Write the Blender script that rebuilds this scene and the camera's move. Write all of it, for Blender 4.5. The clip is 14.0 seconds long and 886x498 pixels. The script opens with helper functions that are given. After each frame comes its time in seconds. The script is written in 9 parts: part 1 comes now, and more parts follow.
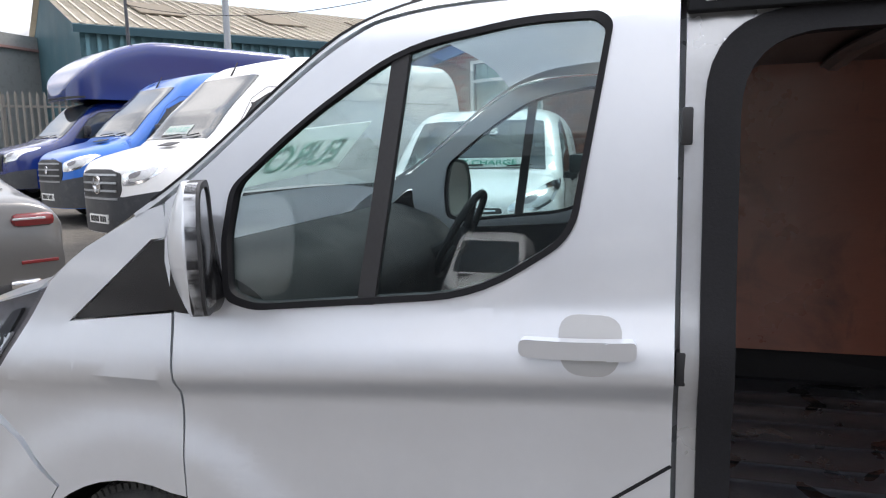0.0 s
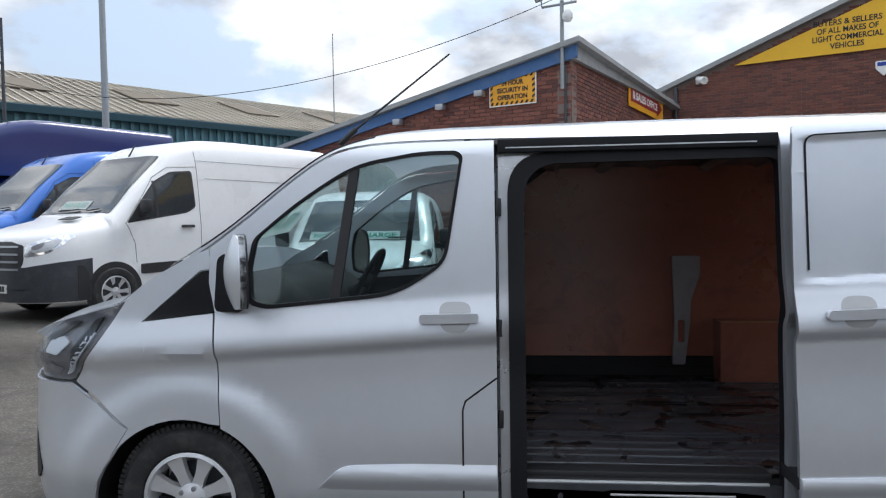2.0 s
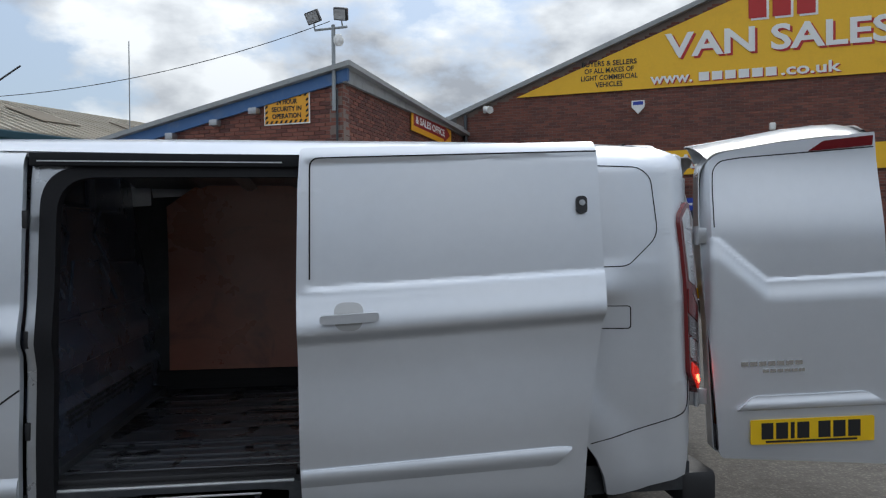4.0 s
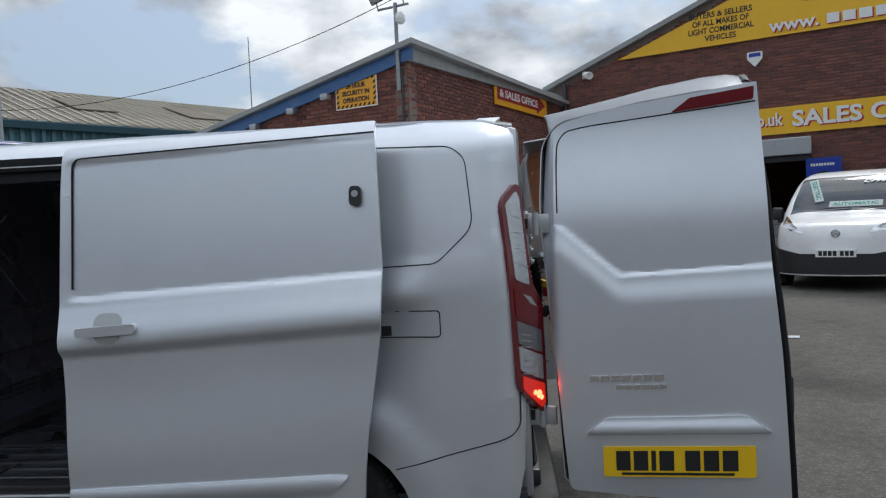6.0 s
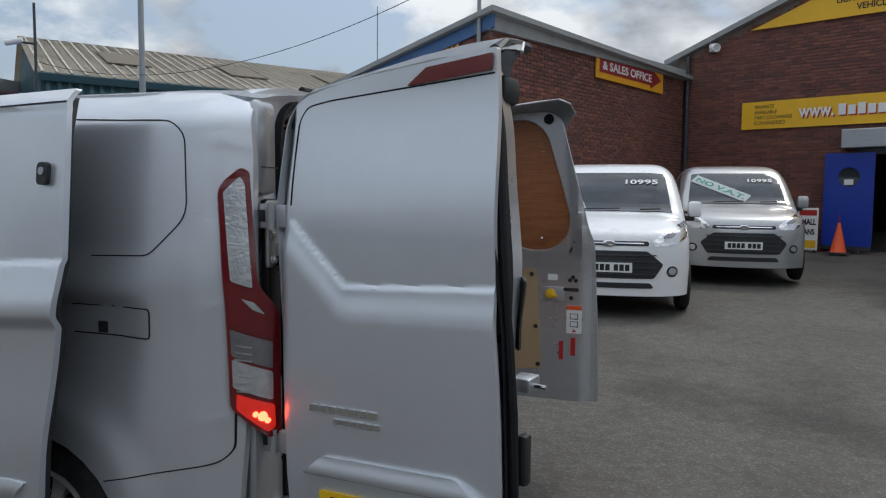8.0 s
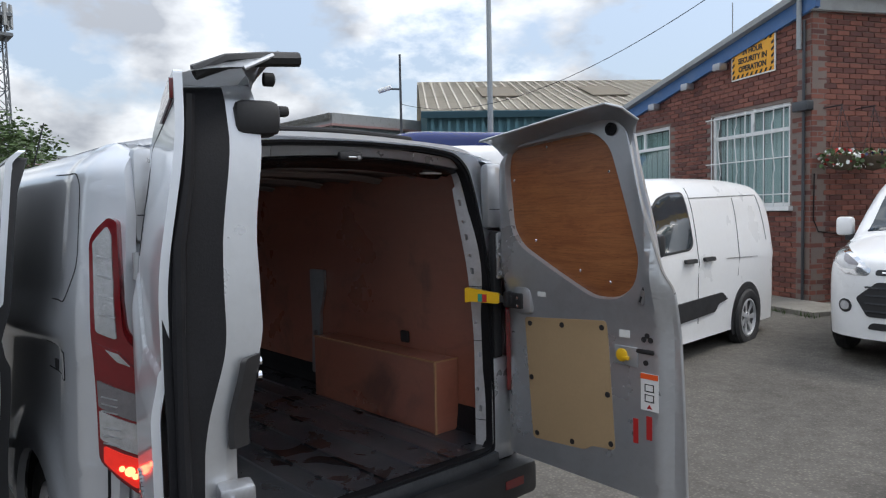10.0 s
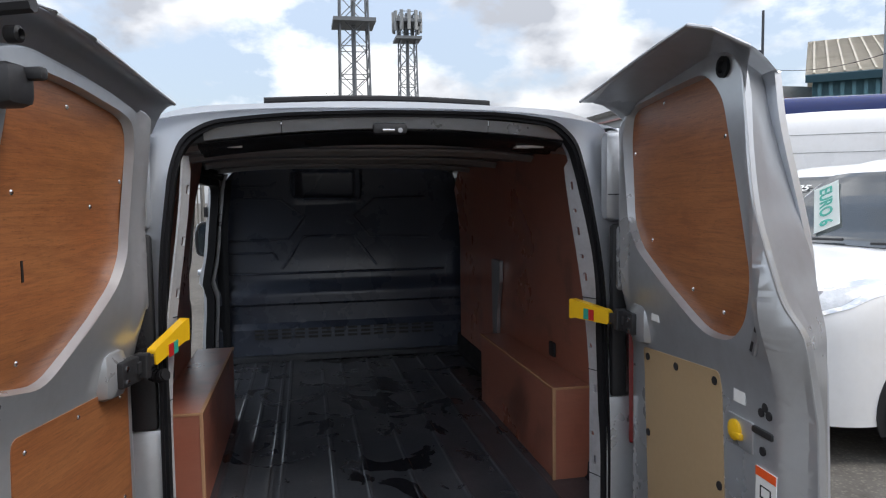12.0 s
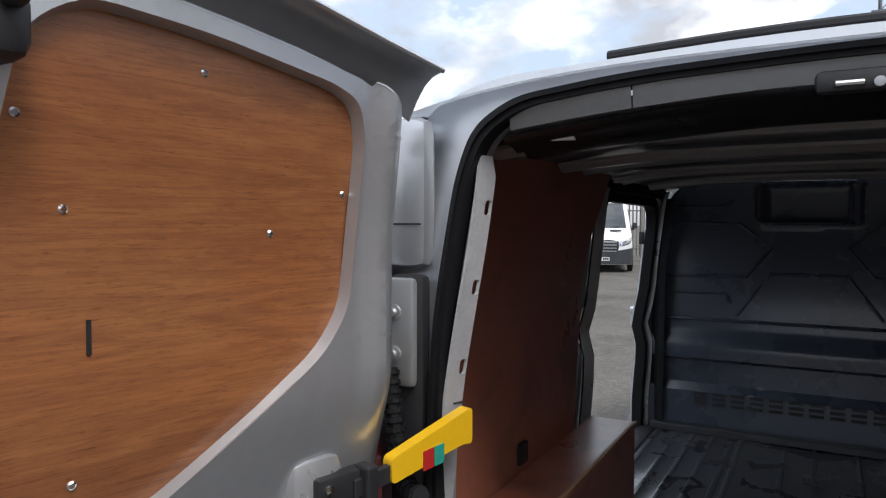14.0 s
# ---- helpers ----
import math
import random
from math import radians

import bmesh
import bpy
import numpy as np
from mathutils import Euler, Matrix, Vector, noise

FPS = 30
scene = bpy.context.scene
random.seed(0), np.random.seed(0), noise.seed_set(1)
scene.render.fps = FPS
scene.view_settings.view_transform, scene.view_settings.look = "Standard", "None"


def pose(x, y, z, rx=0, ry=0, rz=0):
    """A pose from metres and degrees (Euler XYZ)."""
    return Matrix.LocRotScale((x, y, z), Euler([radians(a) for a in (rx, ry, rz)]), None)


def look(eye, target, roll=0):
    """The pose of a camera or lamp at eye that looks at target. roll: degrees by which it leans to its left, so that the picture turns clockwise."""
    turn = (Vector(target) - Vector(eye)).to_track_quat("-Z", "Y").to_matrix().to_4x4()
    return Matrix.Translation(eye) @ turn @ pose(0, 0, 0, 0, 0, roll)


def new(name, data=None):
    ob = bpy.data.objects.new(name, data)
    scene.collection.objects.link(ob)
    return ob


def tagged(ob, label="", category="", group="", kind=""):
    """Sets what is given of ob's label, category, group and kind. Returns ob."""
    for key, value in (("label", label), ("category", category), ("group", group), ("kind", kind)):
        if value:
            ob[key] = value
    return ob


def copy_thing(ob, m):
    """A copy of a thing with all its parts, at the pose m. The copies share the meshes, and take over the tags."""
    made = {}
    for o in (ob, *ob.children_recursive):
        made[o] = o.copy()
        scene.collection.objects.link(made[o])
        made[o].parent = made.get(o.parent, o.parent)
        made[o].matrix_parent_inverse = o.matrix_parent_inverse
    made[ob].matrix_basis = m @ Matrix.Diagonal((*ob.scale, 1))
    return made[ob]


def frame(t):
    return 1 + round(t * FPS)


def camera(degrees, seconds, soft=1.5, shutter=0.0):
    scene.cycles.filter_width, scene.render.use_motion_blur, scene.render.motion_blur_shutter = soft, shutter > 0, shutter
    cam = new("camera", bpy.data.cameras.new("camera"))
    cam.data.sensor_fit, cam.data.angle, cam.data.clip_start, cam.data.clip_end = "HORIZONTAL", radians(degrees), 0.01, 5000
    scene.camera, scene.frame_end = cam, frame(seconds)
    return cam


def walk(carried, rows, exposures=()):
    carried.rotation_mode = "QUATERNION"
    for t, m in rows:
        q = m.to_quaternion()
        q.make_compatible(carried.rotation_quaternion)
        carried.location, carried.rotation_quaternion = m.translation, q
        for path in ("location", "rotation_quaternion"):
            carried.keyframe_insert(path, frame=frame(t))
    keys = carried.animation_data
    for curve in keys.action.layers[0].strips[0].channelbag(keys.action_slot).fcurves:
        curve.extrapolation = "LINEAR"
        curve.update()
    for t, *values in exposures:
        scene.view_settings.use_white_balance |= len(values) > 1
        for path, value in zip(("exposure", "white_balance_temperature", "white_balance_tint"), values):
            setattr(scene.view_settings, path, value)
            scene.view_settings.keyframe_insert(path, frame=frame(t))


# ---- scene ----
cam = camera(65.0, 14.0, soft=1.2)
PATH = [
    (0, (-0.07, -1.337, 1.455), (-0.627, 0.562, 1.166), -1.2),
    (0.5, (-0.055, -1.678, 1.446), (-0.487, 0.261, 1.213), 1.1),
    (1, (0.048, -2.021, 1.45), (-0.381, -0.083, 1.204), -0.9),
    (1.5, (-0.016, -2.389, 1.432), (-0.364, -0.427, 1.258), -0.3),
    (2, (0.046, -2.65, 1.428), (-0.147, -0.661, 1.353), -0.9),
    (2.5, (0.297, -2.891, 1.429), (0.316, -0.892, 1.366), -0.0),
    (3, (0.57, -2.901, 1.384), (0.702, -0.906, 1.346), -0.3),
    (3.5, (0.9, -2.838, 1.406), (1.172, -0.857, 1.377), 0.3),
    (3.7, (1.04, -2.858, 1.384), (1.33, -0.879, 1.366), -0.3),
    (5.8, (2.561, -2.539, 1.454), (2.397, -0.547, 1.366), -2.3),
    (6, (2.681, -2.512, 1.437), (2.513, -0.521, 1.352), -2.6),
    (6.5, (2.995, -2.335, 1.461), (2.884, -0.342, 1.342), -1.0),
    (7, (3.371, -2.226, 1.444), (3.012, -0.262, 1.333), -0.2),
    (7.5, (3.715, -2.082, 1.455), (3.189, -0.16, 1.277), -1.3),
    (8, (3.985, -1.816, 1.476), (3.396, 0.089, 1.322), 0.5),
    (8.2, (4.104, -1.726, 1.457), (3.411, 0.144, 1.312), -0.8),
    (10.3, (5.119, -0.382, 1.556), (3.583, 0.893, 1.431), -1.9),
    (10.5, (5.147, -0.252, 1.539), (3.599, 1.007, 1.394), -2.7),
    (11, (5.134, 0.085, 1.547), (3.578, 1.331, 1.395), -2.0),
    (11.5, (5.091, 0.461, 1.536), (3.282, 1.305, 1.409), -1.8),
    (12, (4.977, 0.718, 1.556), (3.02, 1.108, 1.411), -0.8),
    (12.5, (4.69, 0.816, 1.561), (2.7, 0.967, 1.443), -0.3),
    (13, (4.467, 0.889, 1.553), (2.513, 0.475, 1.459), -2.3),
    (13.5, (4.207, 1.016, 1.562), (2.394, 0.172, 1.516), -0.4),
    (14, (3.961, 0.963, 1.563), (2.209, 0.002, 1.49), 0.1),
]
walk(cam, [(t, look(eye, target, roll)) for t, eye, target, roll in PATH],
     [(0, 1.1, 6900, 14), (1, 0.75, 6700, 12), (2, 0.4, 6450, 10), (3, 0.1, 6400, 9), (3.7, 0.0, 6380, 8), (6, -0.08, 6380, 8),
      (8.2, -0.20, 6420, 8), (10.3, 0.4, 6500, 10), (12.5, 0.5, 6600, 11), (14, 0.55, 6600, 11)])

# ---- light ----
SUN_EL, SUN_AZ = 55.0, 35.0   # degrees; azimuth the light comes from, counted from +y towards +x


def make_world():
    w = bpy.data.worlds.new("sky")
    scene.world = w
    w.use_nodes = True
    nt = w.node_tree
    N, L = nt.nodes, nt.links
    N.clear()
    out = N.new("ShaderNodeOutputWorld")
    bg = N.new("ShaderNodeBackground")
    sky = N.new("ShaderNodeTexSky")
    sky.sky_type = "NISHITA"
    sky.sun_disc = False
    sky.sun_elevation, sky.sun_rotation = radians(SUN_EL), radians(SUN_AZ)
    sky.air_density, sky.dust_density, sky.ozone_density = 1.0, 1.5, 1.0
    tc = N.new("ShaderNodeTexCoord")
    mp = N.new("ShaderNodeMapping")
    mp.inputs["Scale"].default_value = (1.0, 1.0, 1.9)
    n1 = N.new("ShaderNodeTexNoise")
    n1.inputs["Scale"].default_value = 3.7
    n1.inputs["Detail"].default_value = 9
    n1.inputs["Roughness"].default_value = 0.56
    ramp = N.new("ShaderNodeValToRGB")
    ramp.color_ramp.elements[0].position = 0.435
    ramp.color_ramp.elements[1].position = 0.53
    n2 = N.new("ShaderNodeTexNoise")
    n2.inputs["Scale"].default_value = 5.5
    n2.inputs["Detail"].default_value = 6
    cr = N.new("ShaderNodeValToRGB")
    cr.color_ramp.elements[0].position = 0.40
    cr.color_ramp.elements[0].color = (3.3, 3.55, 4.0, 1)
    cr.color_ramp.elements[1].position = 0.60
    cr.color_ramp.elements[1].color = (7.7, 7.95, 8.25, 1)
    mix = N.new("ShaderNodeMix")
    mix.data_type = "RGBA"
    L.new(tc.outputs["Generated"], mp.inputs["Vector"])
    L.new(mp.outputs[0], n1.inputs["Vector"])
    L.new(mp.outputs[0], n2.inputs["Vector"])
    L.new(n1.outputs["Fac"], ramp.inputs[0])
    L.new(n2.outputs["Fac"], cr.inputs[0])
    L.new(ramp.outputs[0], mix.inputs["Factor"])
    haze = N.new("ShaderNodeMix")
    haze.data_type = "RGBA"
    haze.inputs["Factor"].default_value = 0.45
    haze.inputs["B"].default_value = (5.2, 5.9, 6.8, 1)
    L.new(sky.outputs[0], haze.inputs["A"])
    L.new(haze.outputs["Result"], mix.inputs["A"])
    L.new(cr.outputs[0], mix.inputs["B"])
    # an overcast dome is brighter overhead than at the horizon
    xyz, lift, tone = N.new("ShaderNodeSeparateXYZ"), N.new("ShaderNodeMath"), N.new("ShaderNodeVectorMath")
    lift.operation, tone.operation = "MULTIPLY_ADD", "SCALE"
    lift.inputs[1].default_value, lift.inputs[2].default_value = 0.85, 0.56
    L.new(tc.outputs["Generated"], xyz.inputs[0])
    L.new(xyz.outputs["Z"], lift.inputs[0])
    L.new(mix.outputs["Result"], tone.inputs[0])
    L.new(lift.outputs[0], tone.inputs["Scale"])
    L.new(tone.outputs[0], bg.inputs["Color"])
    bg.inputs["Strength"].default_value = 0.165
    L.new(bg.outputs[0], out.inputs["Surface"])


make_world()
sun = new("sun", bpy.data.lights.new("sun", "SUN"))
sun.data.energy, sun.data.angle, sun.data.color = 1.35, radians(18), (1.0, 0.98, 0.94)
_a, _e = radians(SUN_AZ), radians(SUN_EL)
sun.matrix_basis = look((math.sin(_a) * math.cos(_e) * 50, math.cos(_a) * math.cos(_e) * 50, math.sin(_e) * 50), (0, 0, 0))

# ---- materials ----


def material(name, color, rough=0.5, metal=0.0, var=0.06, scale=3.0, bump=0.0, bump_scale=60.0, coat=0.0, spec=0.5, emit=None, dirt=None, stretch=None):
    """A surface with two scales of tone, fine relief and an uneven gloss. dirt: (colour, amount, scale) of blotches."""
    m = bpy.data.materials.new(name)
    m.use_nodes = True
    nt = m.node_tree
    N, L = nt.nodes, nt.links
    b = N["Principled BSDF"]
    b.inputs["Metallic"].default_value = metal
    b.inputs["Coat Weight"].default_value = coat
    b.inputs["Coat Roughness"].default_value = 0.13
    b.inputs["Specular IOR Level"].default_value = spec
    tc = N.new("ShaderNodeTexCoord")
    src = tc.outputs["Object"]
    if stretch:
        mp = N.new("ShaderNodeMapping")
        mp.inputs["Scale"].default_value = stretch
        L.new(src, mp.inputs["Vector"])
        src = mp.outputs[0]

    def tex(s, detail=5.0, rough_=0.6):
        n = N.new("ShaderNodeTexNoise")
        n.inputs["Scale"].default_value = s
        n.inputs["Detail"].default_value = detail
        n.inputs["Roughness"].default_value = rough_
        L.new(src, n.inputs["Vector"])
        return n.outputs["Fac"]

    big, fine = tex(scale), tex(scale * 14)
    add = N.new("ShaderNodeMath")
    add.operation = "ADD"
    L.new(big, add.inputs[0])
    L.new(fine, add.inputs[1])
    mr = N.new("ShaderNodeMapRange")
    mr.inputs["From Min"].default_value, mr.inputs["From Max"].default_value = 0.6, 1.4
    mr.inputs["To Min"].default_value, mr.inputs["To Max"].default_value = 1 - var, 1 + var
    L.new(add.outputs[0], mr.inputs["Value"])
    hsv = N.new("ShaderNodeHueSaturation")
    hsv.inputs["Color"].default_value = (*color, 1)
    L.new(mr.outputs[0], hsv.inputs["Value"])
    col = hsv.outputs["Color"]
    if dirt:
        dcol, amount, dscale = dirt
        r = N.new("ShaderNodeValToRGB")
        r.color_ramp.elements[0].position = 0.5
        r.color_ramp.elements[1].position = 0.72
        L.new(tex(dscale, 8, 0.65), r.inputs[0])
        ml = N.new("ShaderNodeMath")
        ml.operation = "MULTIPLY"
        ml.inputs[1].default_value = amount
        L.new(r.outputs[0], ml.inputs[0])
        mx = N.new("ShaderNodeMix")
        mx.data_type = "RGBA"
        L.new(ml.outputs[0], mx.inputs["Factor"])
        L.new(col, mx.inputs["A"])
        mx.inputs["B"].default_value = (*dcol, 1)
        col = mx.outputs["Result"]
    L.new(col, b.inputs["Base Color"])
    rr = N.new("ShaderNodeMapRange")
    rr.inputs["From Min"].default_value, rr.inputs["From Max"].default_value = 0.3, 0.7
    rr.inputs["To Min"].default_value, rr.inputs["To Max"].default_value = max(0, rough * 0.85), min(1, rough * 1.15)
    L.new(big, rr.inputs["Value"])
    L.new(rr.outputs[0], b.inputs["Roughness"])
    if bump:
        bp = N.new("ShaderNodeBump")
        bp.inputs["Strength"].default_value = bump
        bp.inputs["Distance"].default_value = 0.01
        L.new(tex(bump_scale, 6), bp.inputs["Height"])
        L.new(bp.outputs[0], b.inputs["Normal"])
    if emit:
        b.inputs["Emission Color"].default_value = (*emit[0], 1)
        b.inputs["Emission Strength"].default_value = emit[1]
    return m


def glass(name, tint, ior=1.45, rough=0.0):
    """A thin pane: clear tint with a Fresnel gloss."""
    m = bpy.data.materials.new(name)
    m.use_nodes = True
    N, L = m.node_tree.nodes, m.node_tree.links
    N.clear()
    out, mix = N.new("ShaderNodeOutputMaterial"), N.new("ShaderNodeMixShader")
    tr, gl, lw = N.new("ShaderNodeBsdfTransparent"), N.new("ShaderNodeBsdfGlossy"), N.new("ShaderNodeLayerWeight")
    lw.inputs["Blend"].default_value = 0.5
    pw, fr = N.new("ShaderNodeMath"), N.new("ShaderNodeMath")
    pw.operation, fr.operation = "POWER", "MULTIPLY_ADD"
    pw.inputs[1].default_value = 5.0
    r0 = ((ior - 1) / (ior + 1)) ** 2
    fr.inputs[1].default_value, fr.inputs[2].default_value = 1 - r0, r0
    L.new(lw.outputs["Facing"], pw.inputs[0])
    L.new(pw.outputs[0], fr.inputs[0])
    tr.inputs[0].default_value = (*tint, 1)
    gl.inputs["Roughness"].default_value = rough
    L.new(fr.outputs[0], mix.inputs[0])
    L.new(tr.outputs[0], mix.inputs[1])
    L.new(gl.outputs[0], mix.inputs[2])
    L.new(mix.outputs[0], out.inputs[0])
    return m


def plywood(name, base, dark, gloss=0.35, grain=1.0, fleck=(0.05, 0.016, 0.008), spec=0.5, stain=0.0):
    """Red-brown ply: drifting hue, flowing grain in two widths, short dark flecks, pale scuffs."""
    m = material(name, base, gloss, var=0.10, scale=1.6, bump=0.05, bump_scale=140, spec=spec)
    N, L = m.node_tree.nodes, m.node_tree.links
    b = N["Principled BSDF"]
    col = b.inputs["Base Color"].links[0].from_socket
    tc = N.new("ShaderNodeTexCoord")

    def layer(col, stretch, scale, detail, rough, warp, lo, hi, amount, tint):
        mp, no, ra, ml, mx = N.new("ShaderNodeMapping"), N.new("ShaderNodeTexNoise"), N.new("ShaderNodeValToRGB"), N.new("ShaderNodeMath"), N.new("ShaderNodeMix")
        mp.inputs["Scale"].default_value = stretch
        no.inputs["Scale"].default_value, no.inputs["Detail"].default_value, no.inputs["Roughness"].default_value, no.inputs["Distortion"].default_value = scale, detail, rough, warp
        ra.color_ramp.elements[0].position, ra.color_ramp.elements[1].position = lo, hi
        ml.operation = "MULTIPLY"
        ml.inputs[1].default_value = amount
        mx.data_type = "RGBA"
        mx.inputs["B"].default_value = (*tint, 1)
        L.new(tc.outputs["Object"], mp.inputs[0])
        L.new(mp.outputs[0], no.inputs["Vector"])
        L.new(no.outputs["Fac"], ra.inputs[0])
        L.new(ra.outputs[0], ml.inputs[0])
        L.new(ml.outputs[0], mx.inputs["Factor"])
        L.new(col, mx.inputs["A"])
        return mx.outputs["Result"]

    red = (base[0] * 0.92, base[1] * 0.70, base[2] * 0.62)
    col = layer(col, (0.8, 0.8, 2.4), 2.0, 3, 0.5, 0.6, 0.36, 0.70, 0.55, red)
    col = layer(col, (1.1, 1.1, 6.0), 2.6, 7, 0.65, 2.2, 0.42, 0.74, 0.62 * grain, dark)
    col = layer(col, (2.4, 2.4, 52.0), 2.4, 7, 0.65, 1.2, 0.42, 0.70, 0.60 * grain, dark)
    col = layer(col, (16.0, 16.0, 190.0), 2.2, 4, 0.6, 1.0, 0.55, 0.72, 0.62 * grain, fleck)
    col = layer(col, (1.0, 1.0, 1.0), 5.0, 8, 0.65, 0.0, 0.67, 0.76, 0.30, (min(1, base[0] * 1.5), base[1] * 1.9, base[2] * 2.2))
    if stain:                                        # black scuffs and spills from loads
        col = layer(col, (1.0, 1.0, 1.3), 2.3, 8, 0.62, 0.8, 0.54, 0.70, stain, (0.045, 0.026, 0.022))
        col = layer(col, (9.0, 9.0, 1.6), 1.3, 5, 0.6, 0.4, 0.64, 0.70, stain * 0.6, (0.06, 0.035, 0.03))
    L.new(col, b.inputs["Base Color"])
    return m


SILVER = material("silver_paint", (0.69, 0.715, 0.755), 0.40, 0.72, 0.03, 1.2, 0.0, 900, 0.75)
SILVER.node_tree.nodes["Principled BSDF"].inputs["Coat Roughness"].default_value = 0.055
# the outside silver with its base dimmed for shaded inner faces, plus grime
SILVER_DIM = material("dimmed_silver_paint", (0.50, 0.515, 0.535), 0.30, 0.62, 0.05, 3, 0.02, 300, 0.4, dirt=((0.30, 0.29, 0.28), 0.3, 6))
GLOSS_BLACK = material("gloss_black_trim", (0.008, 0.008, 0.009), 0.22, 0, 0.2, 6, coat=0.3)
BLACK = material("black_plastic", (0.018, 0.018, 0.02), 0.55, 0, 0.25, 8, 0.12, 400)
RUBBER = material("rubber", (0.011, 0.011, 0.013), 0.6, 0, 0.3, 10, 0.1, 200, spec=0.22)
TYRE = material("tyre_rubber", (0.02, 0.02, 0.021), 0.75, 0, 0.3, 9, 0.2, 150, dirt=((0.09, 0.085, 0.08), 0.4, 12))
DARK_STEEL = material("dark_painted_steel", (0.042, 0.046, 0.053), 0.45, 0.2, 0.2, 4, 0.04, 120, 0.2, dirt=((0.11, 0.11, 0.11), 0.35, 7))
HEADER = material("header_paint", (0.022, 0.021, 0.024), 0.25, 0.1, 0.2, 5, 0.02, 90, 0.4)
BULK = material("bulkhead_paint", (0.052, 0.064, 0.092), 0.28, 0, 0.10, 3, 0.03, 150, 0.3, dirt=((0.07, 0.075, 0.085), 0.15, 5))
CEILING = material("ceiling_steel", (0.16, 0.16, 0.165), 0.34, 0.3, 0.2, 4, 0.03, 120, 0.25, dirt=((0.06, 0.06, 0.06), 0.4, 5))
ALLOY = material("alloy", (0.68, 0.68, 0.69), 0.34, 0.5, 0.06, 5, 0.02, 200, 0.3)
CHROME = material("chrome", (0.75, 0.75, 0.76), 0.12, 1.0, 0.03, 8)
WHEEL_TRIM = material("silver_wheel_trim", (0.50, 0.50, 0.51), 0.4, 0.25, 0.06, 6, coat=0.2)
TRIM_BACK = material("dull_wheel_back", (0.27, 0.27, 0.275), 0.6, 0.1, 0.1, 6)
BOW_STEEL = material("roof_beam_paint", (0.30, 0.295, 0.29), 0.36, 0.3, 0.12, 6, 0.03, 120, 0.2, dirt=((0.12, 0.12, 0.12), 0.4, 6))
PILLAR_STEEL = material("painted_pillar_steel", (0.52, 0.53, 0.55), 0.42, 0.35, 0.12, 7, 0.04, 120, 0.2, dirt=((0.22, 0.21, 0.20), 0.4, 8))
STEEL = material("galvanised_steel", (0.42, 0.43, 0.45), 0.42, 0.8, 0.15, 9, 0.05, 120, dirt=((0.2, 0.19, 0.18), 0.4, 9))
PLY = plywood("film_faced_ply", (0.345, 0.132, 0.086), (0.24, 0.092, 0.062), 0.30, 0.35, (0.17, 0.07, 0.055), 0.9, 0.6)
PLY_DOOR = plywood("door_ply", (0.345, 0.140, 0.053), (0.15, 0.050, 0.022), 0.34, 1.0, (0.075, 0.026, 0.013))
PLY_EDGE = material("ply_edge", (0.42, 0.24, 0.13), 0.6, var=0.2, scale=20)
TAN = material("tan_hardboard", (0.42, 0.30, 0.17), 0.5, var=0.05, scale=5, bump=0.03)
YELLOW_PL = material("yellow_plastic", (0.80, 0.47, 0.012), 0.4, var=0.06, scale=12, coat=0.2)
WHITE = material("white_paint", (0.80, 0.80, 0.80), 0.3, 0, 0.03, 1.5, 0.01, 500, 0.6, dirt=((0.6, 0.58, 0.55), 0.25, 3))
WHITE_PL = material("white_print", (0.78, 0.78, 0.76), 0.5, var=0.04, scale=8)
BLUE = material("bright_blue_paint", (0.008, 0.125, 0.50), 0.3, 0.1, 0.04, 1.5, 0.01, 400, 0.7)
NAVY = material("deep_blue_paint", (0.004, 0.018, 0.135), 0.22, 0.0, 0.05, 1.5, 0.01, 400, 0.7)
GREY_CAR = material("grey_metallic_paint", (0.12, 0.118, 0.116), 0.32, 0.5, 0.04, 1.5, 0.01, 500, 0.7)
SILVER2 = material("warm_silver_paint", (0.44, 0.44, 0.44), 0.35, 0.65, 0.04, 1.5, 0.01, 500, 0.6)
GLASS = glass("window_glass", (0.80, 0.88, 0.88), 1.7)
DARK_GLASS = material("dark_window_glass", (0.030, 0.038, 0.044), 0.03, 0, 0.3, 1.5, coat=0.2, spec=0.6)
LENS = glass("clear_lens", (0.92, 0.94, 0.96), 1.5)
RED_LENS = material("red_lens", (0.15, 0.006, 0.009), 0.10, 0, 0.15, 40, 0.05, 80, 0.8)
RED_LIT = material("lit_tail_lamp", (0.35, 0.012, 0.010), 0.12, 0, 0.3, 40, 0.2, 90, coat=0.6, emit=((1.0, 0.03, 0.015), 0.42))
BULB = material("lit_bulb_behind_red", (0.9, 0.1, 0.05), 0.2, 0, 0.1, 30, emit=((1.0, 0.07, 0.03), 11.0))
CLEAR_LENS = material("white_lamp_lens", (0.55, 0.56, 0.57), 0.12, 0.55, 0.25, 35, 0.3, 60, 0.8)
SMOKE_LENS = material("smoked_lamp_lens", (0.20, 0.19, 0.20), 0.15, 0.4, 0.3, 30, 0.3, 70, 0.8)
PLATE_Y = material("yellow_reflective_plate", (0.80, 0.50, 0.01), 0.35, var=0.03, scale=20)
INK = material("black_ink", (0.012, 0.012, 0.013), 0.5, var=0.1, scale=20)
RED_INK = material("red_ink", (0.45, 0.02, 0.02), 0.5, var=0.06, scale=20)
SIGN_Y = material("yellow_sign_board", (0.83, 0.47, 0.015), 0.45, var=0.05, scale=1.5, dirt=((0.55, 0.30, 0.02), 0.35, 1.5))
